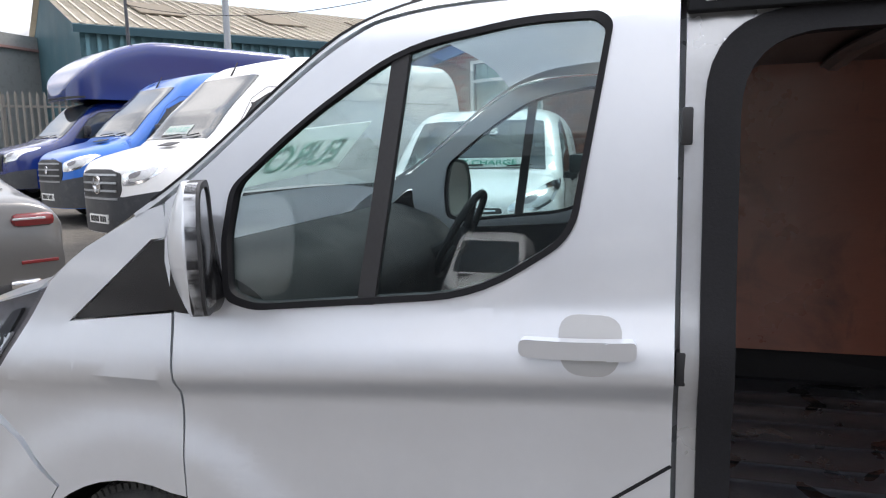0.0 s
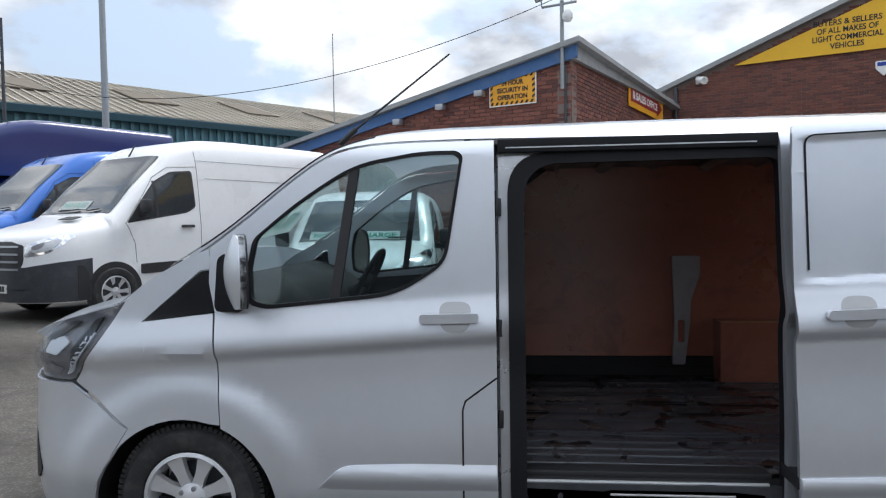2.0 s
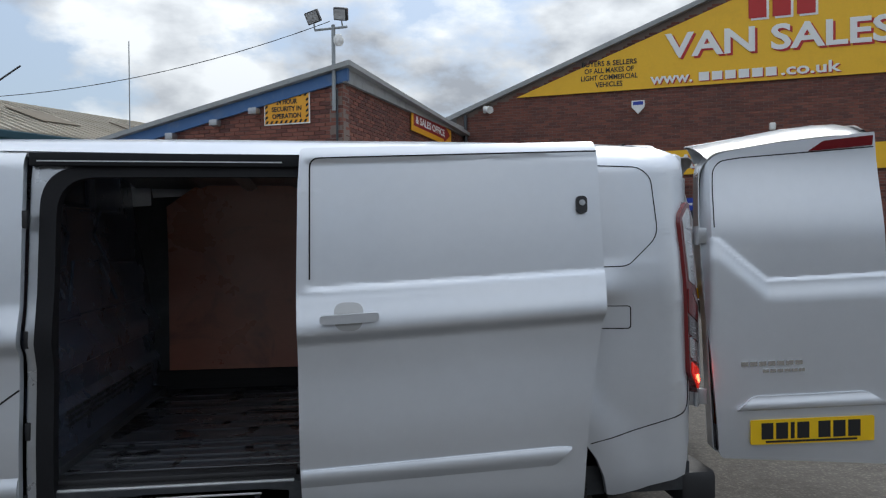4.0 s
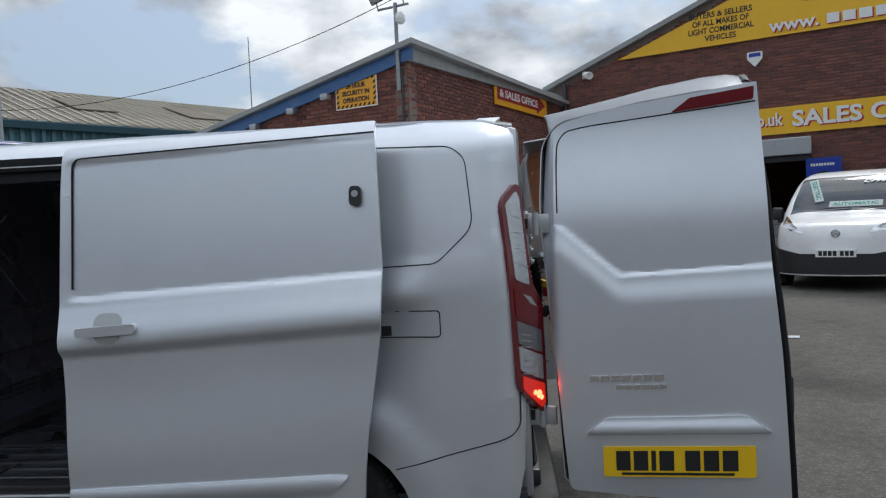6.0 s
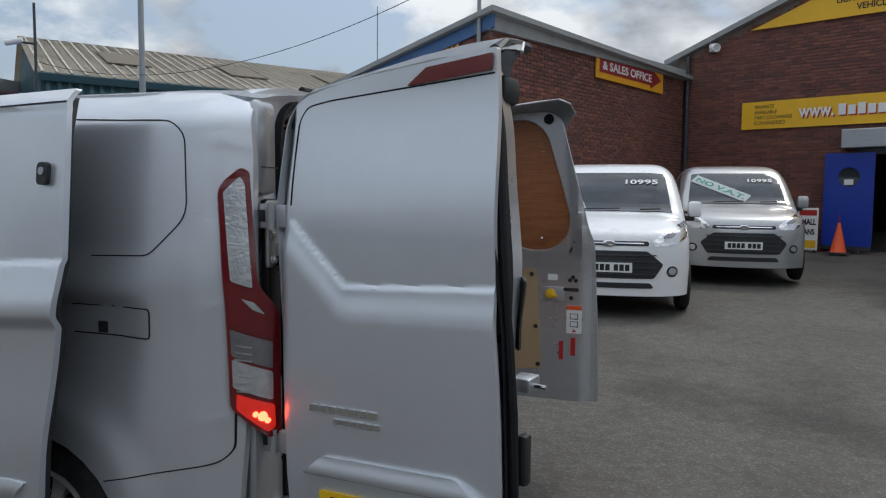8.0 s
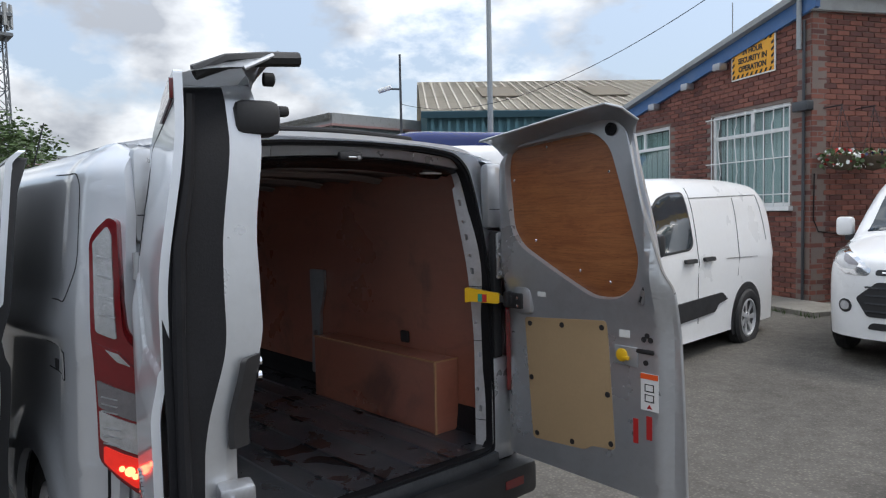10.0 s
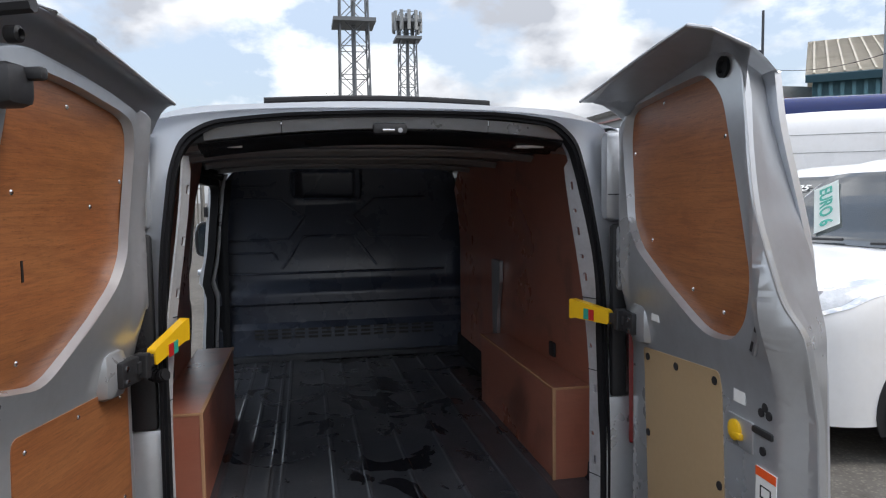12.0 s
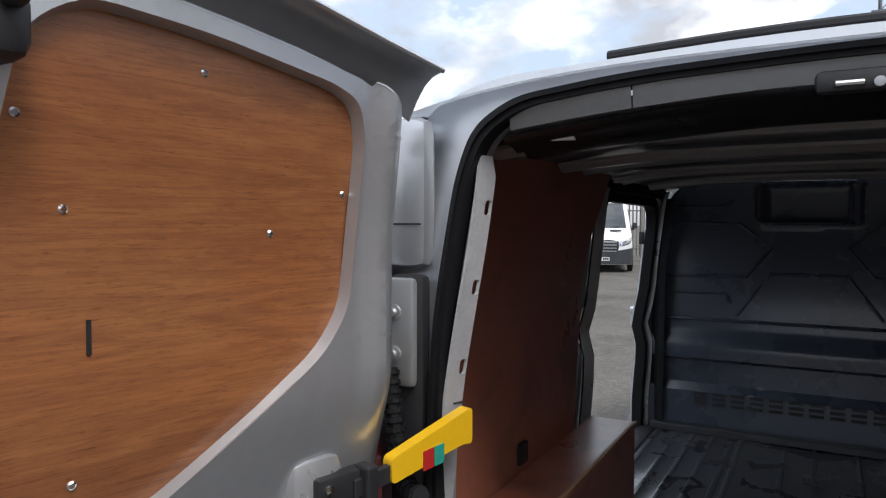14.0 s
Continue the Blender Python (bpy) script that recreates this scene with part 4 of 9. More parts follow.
def slide_door():
    fn = lambda x, z, d=0.0: Vector((x, skin(x - 1.0, z - 0.022) - 0.12 - 0.073 * (x - 1.1) + d, z))

    def press(x, z):
        """The pressed blank above the waist and the lip round it."""
        a = min(x - 1.095, z - (1.190 + 0.053 * (x - 1.1)), 1.722 + 0.026 * (x - 1.1) - z)
        return 0.010 * smooth01(a / 0.022)

    g = lambda x, z, d=0.0: fn(x, z, d) + Vector((0, press(x, z), 0))
    out = rnd([(1.062, 1.765), (1.052, 1.60), (1.046, 1.19), (1.050, 1.02), (1.058, 0.50), (1.070, 0.29), (2.165, 0.29), (2.190, 0.66), (2.236, 0.94), (2.264, 1.115), (2.269, 1.268), (2.256, 1.797)], [0.02, 0.02, 0.02, 0.02, 0.02, 0.01, 0.01, 0.1, 0.05, 0.03, 0.02, 0.01])
    d = vpart("sliding_door", sheet(out, [], g, 0.022, 0.035, 0.011, True), SILVER, None, "silver sliding side door pushed fully back")
    part("door_inner_edge", sheet([(u + (1.65 - u) * 0.03, v + (1.0 - v) * 0.03) for u, v in out], [], lambda u, v, k: fn(u, v, 0.021 + k), 0.035, 0.12), BLACK, d, "black inside of the sliding door", True)
    bm = ribbon(bmesh.new(), rnd([(1.098, 1.24), (1.100, 1.722), (2.21, 1.751), (2.256, 1.752)], [0, 0.04, 0.0, 0]), 0.006, fn, -0.0005)
    part("panel_seam", bm, RUBBER, d, "")
    hz = 1.092
    # darker silver on this flush cup stands for the shade of a hollow
    part("handle_cup", sheet(rnd([(1.195, hz - 0.05), (1.30, hz - 0.05), (1.31, hz + 0.06), (1.19, hz + 0.06)], 0.045), [], lambda u, v, k: fn(u, v, -0.002 + k), 0.004, 0.03), SILVER2, d, "", True)
    gr = sheet(rnd([(1.138, hz - 0.022), (1.366, hz - 0.012), (1.366, hz + 0.024), (1.138, hz + 0.012)], 0.017), [], lambda u, v, k: Vector((u, fn(1.25, hz).y - 0.036 + 0.9 * (u - 1.252) ** 2 + k, v)), 0.028, 0.02)
    part("door_handle", gr, SILVER, d, "silver door handle", True)
    k = part("key_bezel", sheet(rnd([(2.163, 1.497), (2.205, 1.497), (2.205, 1.567), (2.163, 1.567)], 0.02), [], lambda u, v, q: fn(u, v, -0.008 + q), 0.02, 0.02), BLACK, d, "black lock bezel", True)
    part("key_barrel", sheet(arc(2.184, 1.54, 0.012, 0, 340, 12), [], lambda u, v, q: fn(u, v, -0.011 + q), 0.01, 0.02), STEEL, k, "", True)
    bm = sheet(rnd([(1.062, 0.435), (1.062, 0.502), (2.06, 0.572), (2.125, 0.570), (2.055, 0.497)], [0, 0, 0.02, 0.01, 0.02]), [], lambda u, v, q: fn(u, v, -0.014 + 0.016 * smooth01(abs(v - 0.474 - 0.066 * (u - 1.06)) / 0.06) + q), 0.02, 0.05, 0.012)
    part("rubbing_strip", bm, SILVER, d, "body-coloured rubbing strip", True)
    part("roller_arm", boxbm(1.055, 1.145, -0.10, 0.06, 0.455, 0.505, 0.006), BLACK, d, "black lower roller arm")


slide_door()


def seams():
    fn = near
    blank = rnd([(2.20, 1.268), (2.440, 1.276), (2.580, 1.405), (2.558, 1.66), (2.505, 1.705), (2.10, 1.720)], [0, 0.03, 0.05, 0.05, 0.05, 0])
    bm = ribbon(bmesh.new(), blank, 0.004, fn)
    vpart("panel_seam", bm, RUBBER, body_near)
    f = sheet(rnd([(2.10, 1.012), (2.443, 1.012), (2.443, 1.102), (2.10, 1.102)], 0.015), [], lambda u, v, k: fn(u, v, -0.0015 + k), 0.003, 0.05)
    fl = vpart("fuel_flap", f, SILVER, body_near, "closed fuel flap")
    bm = ribbon(bmesh.new(), rnd([(2.12, 1.009), (2.446, 1.009), (2.446, 1.105), (2.12, 1.105)], [0, 0.015, 0.015, 0]), 0.0038, fn, -0.002)
    vpart("panel_seam", bm, RUBBER, body_near)
    part("flap_catch", sheet([(2.225, 1.015), (2.262, 1.015), (2.262, 1.052), (2.225, 1.052)], [], lambda u, v, k: fn(u, v, -0.006 + k), 0.005, 0.1), BLACK, fl)
    bm = ribbon(bmesh.new(), rnd([(2.732, 1.0), (2.726, 0.668), (2.695, 0.634), (2.26, 0.524)], [0, 0.03, 0.03, 0]), 0.0038, fn)
    vpart("panel_seam", bm, RUBBER, body_near)


seams()


def rear_lamp(fn):
    sg = 1 if fn is near else -1
    t = lambda u, v, k: fn(min(u, 2.70), v, -0.016) + Vector((max(0, u - 2.70) * 1.0 - 0.7 * k, sg * (0.5 * max(0, u - 2.70) + 4.2 * max(0, u - 2.70) ** 2 + 0.7 * k), 0))
    base = rnd([(2.684, 1.500), (2.740, 1.558), (2.760, 1.545), (2.788, 1.19), (2.828, 1.105), (2.834, 0.705), (2.812, 0.690), (2.726, 0.805), (2.712, 1.15)], [0.05, 0.02, 0.02, 0.03, 0.03, 0.03, 0.02, 0.02, 0.05])
    lamp = vpart("rear_lamp", sheet(base, [], t, 0.05, 0.05), RED_LENS, None, "tall red and clear rear lamp, lit at its foot")
    for poly, mat, nm in (([(2.698, 1.480), (2.738, 1.530), (2.750, 1.505), (2.776, 1.180), (2.726, 1.205)], CLEAR_LENS, "clear_lens"), ([(2.718, 1.175), (2.780, 1.140), (2.814, 1.075), (2.814, 1.012), (2.722, 1.066)], RED_LENS, "brake_lens"),
                          ([(2.723, 1.056), (2.815, 1.004), (2.816, 0.918), (2.727, 0.972)], SMOKE_LENS, "indicator_lens"), ([(2.728, 0.962), (2.816, 0.908), (2.817, 0.815), (2.731, 0.872)], CLEAR_LENS, "reversing_lens"),
                          ([(2.740, 0.850), (2.820, 0.800), (2.822, 0.725), (2.808, 0.712), (2.740, 0.800)], RED_LIT, "tail_lens")):
        if nm == "tail_lens":
            for bu, bv, br in ((2.796, 0.768, 0.010), (2.781, 0.778, 0.006), (2.806, 0.752, 0.006)):
                part("bulb_glint", sheet([(bu + br * math.cos(a / 5 * math.pi), bv + 1.6 * br * math.sin(a / 5 * math.pi)) for a in range(10)], [], lambda u, v, k: t(u, v, k - 0.0065), 0.004, 0.05), BULB, lamp, "bright bulb behind the red lens", True)
        if nm == "brake_lens":
            part("lens_flash", sheet([(2.750, 1.150), (2.778, 1.135), (2.800, 1.095), (2.775, 1.112)], [], lambda u, v, k: t(u, v, k - 0.0065), 0.003, 0.05), CLEAR_LENS, lamp, "", True)
        lens = part(nm, sheet(rnd(poly, 0.008), [], lambda u, v, k: t(u, v, k - 0.004), 0.01, 0.02), mat, lamp, "", True)
        if mat in (CLEAR_LENS, SMOKE_LENS):
            (u0, v0), (u1, v1) = poly[0], poly[-1]
            for j in range(1, 5 if nm == "clear_lens" else 4):
                q = j / (5 if nm == "clear_lens" else 4)
                z = max(p[1] for p in poly) - 0.03 + (min(p[1] for p in poly) + 0.05 - max(p[1] for p in poly)) * q
                x0 = min(p[0] for p in poly) + 0.012 + 0.03 * (q if nm == "clear_lens" else 0)
                part("lens_rib", ribbon(bmesh.new(), [(x0, z), (x0 + 0.038, z - 0.012)], 0.004, lambda u, v, k: t(u, v, k), -0.006, 0.004), STEEL, lens)


rear_lamp(near)
rear_lamp(far)


# ---- load space ----
def load_space():
    FZ = 0.44
    # floor sheet with long pressed ribs, turned up at the far lining
    ys = {0.11, 1.79}
    for yc in (0.155, 0.19, 0.29, 0.374, 0.47, 0.565, 0.61, 0.81, 0.94, 1.12, 1.30, 1.48, 1.62):
        ys |= {yc + k for k in (-0.016, -0.011, -0.006, 0.006, 0.011, 0.016)}
    lift = lambda y: 0.0065 * max([0.0] + [1 - smooth01((abs(y - c) - 0.005) / 0.009) for c in (0.155, 0.19, 0.29, 0.374, 0.47, 0.565, 0.61, 0.81, 0.94, 1.12, 1.30, 1.48, 1.62)])
    line = [(y, FZ + lift(y)) for y in sorted(ys)]
    bm = bmesh.new()
    g = []
    for i in range(25):
        x = 0.02 + (2.74 - 0.02) * i / 24
        g.append([bm.verts.new((x, y, z + 0.0025 * math.sin(4.1 * x + 7.0 * y) * math.sin(2.3 * x - 3.0 * y))) for y, z in line])
    for a, b in zip(g, g[1:]):
        for j in range(len(line) - 1):
            bm.faces.new((a[j], a[j + 1], b[j + 1], b[j]))
    vpart("load_floor", bm, FLOOR_RUBBER, None, "black ribbed rubber load floor with wet patches")
    turn_up = [(1.786, FZ + 0.001), (1.797, FZ + 0.012), (1.800, 0.500), (1.805, 0.508), (1.808, 0.565), (1.814, 0.570)]
    vpart("floor_upturn", sheet([(0.02, 0.0), (2.60, 0.0), (2.60, 5.0), (0.02, 5.0)], [], lambda u, v, k: Vector((u, turn_up[min(5, int(v + 0.5))][0] + k, turn_up[min(5, int(v + 0.5))][1])), 0.004, 0.4, 1.0), RUBBER, None, "black rubber edge turned up the side wall")
    vpart("floor_pan", boxbm(-0.1, 2.74, 0.06, 1.92, 0.28, 0.405), DARK_STEEL, None, "dark floor pan", False)
    vpart("sill_step", boxbm(0.03, 1.07, 0.085, 0.125, 0.30, 0.425, 0.004), BLACK, None, "black step face inside the side door")
    s = vpart("sill_plate", boxbm(0.062, 1.03, 0.078, 0.165, 0.425, 0.449, 0.006), BLACK, None, "black lip of the load floor over the sill")
    part("sill_strip", boxbm(0.095, 1.02, 0.070, 0.086, 0.390, 0.412, 0.003), ALLOY, s, "worn bright metal strip").matrix_parent_inverse = s.matrix_basis.inverted()
    lower = sheet(rnd([(0.07, 0.325), (1.00, 0.325), (1.00, 0.372), (0.88, 0.382), (0.42, 0.382), (0.40, 0.376), (0.07, 0.384)], 0.006), [arc(0.229, 0.355, 0.011, 0, 330, 11), arc(0.873, 0.353, 0.010, 0, 330, 11)], lambda u, v, k: Vector((u, 0.060 + k, v)), 0.012, 0.08)
    part("sill_cover", lower, SILVER_DIM, s, "scratched metal sill cover with two holes").matrix_parent_inverse = s.matrix_basis.inverted()
    part("sill_rib", boxbm(0.42, 0.89, 0.052, 0.060, 0.362, 0.370, 0.002), ALLOY, s).matrix_parent_inverse = s.matrix_basis.inverted()
    part("latch_slot", boxbm(0.755, 0.822, 0.064, 0.072, 0.393, 0.406, 0.002), BLACK, s, "dark latch slot").matrix_parent_inverse = s.matrix_basis.inverted()
    vpart("side_sill", sheet([(0.0, 0.20), (1.07, 0.20), (1.07, 0.298), (0.0, 0.298)], [], lambda u, v, k: near(u, v, 0.002 + 0.03 * smooth01((v - 0.265) / 0.03) + k), 0.02, 0.1, 0.01), SILVER, None, "silver sill below the side door")
    # rear sill with bumper
    vpart("rear_sill", boxbm(2.66, 2.80, 0.24, 1.74, 0.355, 0.425, 0.012), DARK_STEEL, None, "dark worn rear sill")
    b = vpart("rear_bumper", boxbm(2.70, 2.87, 0.05, 1.93, 0.20, 0.362, 0.03), BLACK, None, "black rear bumper step")
    for y in (0.20, 1.70):
        part("reflector", boxbm(2.868, 2.874, y, y + 0.12, 0.27, 0.31), RED_LENS, b, "red reflector")
    # plywood linings
    def lining(y0, y1, fa, name):
        prof = lambda v: 0.05 * smooth01((v - 1.25) / 0.55)
        if fa:
            o = [(0.10, 0.566), (2.66, 0.50), (2.66, 1.70), (2.55, 1.76), (0.30, 1.76), (0.10, 1.62)]
            f = lambda u, v, k: Vector((u, y0 - prof(v) + k, v))
        else:
            o = rnd([(1.53, FZ), (2.66, FZ), (2.66, 1.70), (2.55, 1.76), (1.20, 1.76), (1.24, 1.72), (1.40, 1.50), (1.44, 1.2), (1.50, 0.82)], [0, 0, 0.02, 0.02, 0.0, 0.03, 0.08, 0.05, 0.03])
            f = lambda u, v, k: Vector((u, y0 + prof(v) - k, v))
        return vpart(name, sheet(o, [], f, 0.009, 0.2, 0.1), PLY, None, "scuffed red-brown plywood side lining")
    lining(1.815, 0, True, "side_lining")
    lining(0.165, 0, False, "side_lining")
    # wheel boxes
    for y0, y1 in ((1.658, 1.812), (0.168, 0.342)):
        bx = vpart("wheel_box", boxbm(1.30, 2.44, y0, y1, FZ, 0.808, 0.004), PLY, None, "red-brown plywood box over the wheel arch", False)
        e = bmesh.new()
        yy = y0 if y0 > 1 else y1
        box(e, 1.30, 2.442, yy - 0.006, yy + 0.006, 0.802, 0.8105)
        box(e, 2.434, 2.4425, min(y0, y1), max(y0, y1), 0.802, 0.8105)
        box(e, 2.434, 2.4425, yy - 0.006, yy + 0.006, FZ, 0.802)
        part("box_edge", e, PLY_EDGE, bx, "pale cut ply edge").matrix_parent_inverse = bx.matrix_basis.inverted()
    # bare steel bracket on the far lining
    br = [(1.045, 1.20), (1.215, 1.20), (1.215, 1.08), (1.16, 0.92), (1.155, 0.78), (1.125, 0.52), (1.045, 0.52), (1.060, 0.80)]
    slot = rnd([(1.082, 0.66), (1.122, 0.66), (1.122, 0.80), (1.082, 0.80)], 0.012)
    vpart("lashing_bracket", sheet(rnd(br, 0.015), [slot], lambda u, v, k: Vector((u, 1.812 - 0.05 * smooth01((v - 1.25) / 0.55) - 0.022 + k, v)), 0.02, 0.1), STEEL, None, "bare galvanised steel pillar bracket")
    for y, o in ((1.808, 1), (0.172, -1)):
        lp = bmesh.new()
        box(lp, 1.98, 2.05, y - 0.006, y + 0.006, 0.835, 0.90, 0.01)
        vpart("lashing_cutout", lp, BLACK, None, "black lashing ring cut-out")
    # bulkhead
    def relief(y, z):
        h = 0.0
        w = max(abs(y - 0.89) / 0.225, abs(z - 1.67) / 0.105)
        h += 0.018 * (1 - smooth01((abs(w - 1.0)) / 0.10)) if w < 1.15 else 0
        h -= 0.014 * (1 - smooth01((w - 0.82) / 0.1))
        if z < 1.0:
            h += 0.05 * smooth01((1.0 - z) / 0.10)
        if 0.66 < z < 0.86:
            h -= 0.034 * smooth01((0.085 - abs(z - 0.755)) / 0.02)
        return h
    o = rnd([(0.10, FZ), (1.88, FZ), (1.86, 1.3), (1.82, 1.71), (1.76, 1.795), (0.28, 1.80), (0.18, 1.70), (0.10, 1.3)], [0.02, 0.02, 0.1, 0.03, 0.02, 0.1, 0.1, 0.1])
    bk = vpart("bulkhead", sheet(o, [], lambda u, v, k: Vector((-0.02 - 0.10 * smooth01((v - 0.9) / 0.8) + relief(u, v) - k, u, v)), 0.02, 0.02, 0.02), BULK, None, "dark pressed steel bulkhead")
    skin = lambda y, z: -0.02 - 0.10 * smooth01((z - 0.9) / 0.8) + relief(y, z)
    ribs = (
        [(0.26, 1.575), (0.56, 1.565), (0.72, 1.44), (0.605, 1.285), (0.19, 1.275)],
        [(1.60, 1.575), (1.22, 1.565), (1.07, 1.44), (1.185, 1.295), (1.62, 1.28)],
        [(0.56, 1.075), (0.715, 1.30), (1.07, 1.30), (1.225, 1.085)],
        [(0.19, 1.045), (1.72, 1.045)],
        [(0.20, 1.19), (0.50, 1.19), (0.53, 1.14)],
        [(0.22, 1.66), (0.48, 1.66), (0.53, 1.69)],
        [(q[0], q[1]) for q in rnd([(0.63, 1.57), (1.085, 1.57), (1.085, 1.78), (0.63, 1.78)], 0.06, 3)] + [(0.63, 1.63)],
    )
    for rib in ribs:
        pts = []
        for (ya, za), (yb, zb) in zip(rib, rib[1:]):
            n = max(2, int(abs(yb - ya) / 0.12) + 1)
            pts += [(ya + (yb - ya) * k / n, za + (zb - za) * k / n) for k in range(n)]
        pts.append(rib[-1])
        part("pressed_rib", tube(bmesh.new(), [(skin(y, z) + 0.001, y, z) for y, z in pts], 0.0095), BULK, bk, "").matrix_parent_inverse = bk.matrix_basis.inverted()
    sl = bmesh.new()
    for r in range(3):
        for k in range(14):
            yy = 0.36 + k * 0.092
            if 0.93 < yy < 1.0:
                continue
            box(sl, 0.020, 0.038, yy, yy + 0.066, 0.590 + r * 0.028, 0.604 + r * 0.028)
    vpart("vent_slats", sl, BLACK, None, "slotted vent strip", False)
    # added sheet that stops light leaking past the bulkhead's far edge
    side = [(1.72, 0.44), (1.89, 0.44), (1.885, 1.2), (1.85, 1.65), (1.795, 1.80), (1.72, 1.80)]
    vpart("bulkhead_flange", sheet(side, [], lambda u, v, k: Vector((-0.13 - k, u, v)), 0.01, 0.1), DARK_STEEL, None, "dark sheet added to stop light at the bulkhead edge", False)
    vpart("bulkhead_rail", boxbm(0.0, 0.085, 0.14, 1.83, FZ, 0.48, 0.006), DARK_STEEL, None, "worn floor rail", False)
    # headlining of bare dark steel with ribs
    o = [(-0.1, 0.12), (2.30, 0.12), (2.50, 0.18), (2.64, 0.26), (2.64, 1.72), (2.50, 1.80), (2.30, 1.86), (-0.1, 1.86)]
    c = lambda u, v, k: Vector((u, v, 1.735 + 0.055 * (1 - (2 * (v - 0.99) / 1.74) ** 4) - 0.022 * (1 - smooth01(abs((u % 0.62) - 0.31) / 0.05)) + k))
    vpart("load_ceiling", sheet(o, [], c, 0.015, 0.035, 0.1), CEILING, None, "bare dark steel ceiling with ribs")
    for x in (0.62, 1.24, 1.86, 2.36):
        bow = sheet([(x - 0.045, 0.24), (x + 0.045, 0.24), (x + 0.045, 1.76), (x - 0.045, 1.76)], [], lambda u, v, k, x=x: Vector((u, v, 1.700 + 0.050 * (1 - (2 * (v - 0.99) / 1.74) ** 4) + 0.016 * smooth01((abs(u - x) - 0.020) / 0.015) + k)), 0.01, 0.015, 0.1)
        vpart("roof_bow", bow, BOW_STEEL, None, "painted steel roof beam")
    # side-door frame
    seal = rnd([(0.036, 0.296), (0.036, 1.700), (1.070, 1.702), (1.070, 0.296)], [0.07, 0.17, 0.03, 0.06], 8)
    hole = rnd([(0.100, 0.326), (0.100, 1.655), (1.062, 1.660), (1.062, 0.326)], [0.05, 0.15, 0.04, 0.05], 8)
    vpart("side_door_seal", sheet(seal, [hole], lambda u, v, k: near(u, v, 0.034 + k), 0.05, 0.1), RUBBER, None, "black rubber side door seal")
    vpart("side_door_frame", sheet([(0.0, 0.262), (0.0, 1.716), (1.076, 1.716), (1.076, 0.262)], [seal], lambda u, v, k: near(u, v, 0.045 + k), 0.04, 0.06), SILVER_DIM, None, "silver painted side door jamb")
    vpart("track_lip", boxbm(0.03, 0.98, 0.098, 0.104, 1.716, 1.721), ALLOY, None, "bright lip of the upper door track", False)
    vpart("track_cover", sheet([(0.0, 1.722), (0.0, 1.757), (1.065, 1.758), (1.065, 1.722)], [], lambda u, v, k: near(u, v, 0.045 + 0.02 * smooth01((1.735 - v) / 0.01) + k), 0.03, 0.06, 0.008), GLOSS_BLACK, None, "black cover over the upper door track")
    vpart("door_track", boxbm(0.0, 1.06, 0.10, 0.19, 1.70, 1.752, 0.004), DARK_IN, None, "black upper door track")
    pil = sheet([(0.03, 0.43), (0.085, 0.43), (0.095, 1.2), (0.085, 1.70), (0.03, 1.70)], [], lambda u, v, k: Vector((u - 0.03, 0.125 + 0.05 * smooth01((v - 1.25) / 0.55) + 0.8 * (u - 0.03) + k, v)), 0.03, 0.04)
    vpart("door_pillar", pil, DARK_IN, None, "dark steel door pillar")
    vpart("pillar_trim", sheet([(-0.02, 0.40), (0.03, 0.40), (0.03, 1.74), (-0.02, 1.74)], [], lambda u, v, k: near(-0.01, v, 0.06) + Vector((u + 0.02, (u + 0.02) * 0.6 + k, 0)), 0.02, 0.1), SILVER_DIM, None, "")
    for z in (0.62, 0.98, 1.45):
        vpart("striker", boxbm(-0.008, 0.012, 0.05, 0.075, z, z + 0.07, 0.004), BLACK, None, "")


load_space()


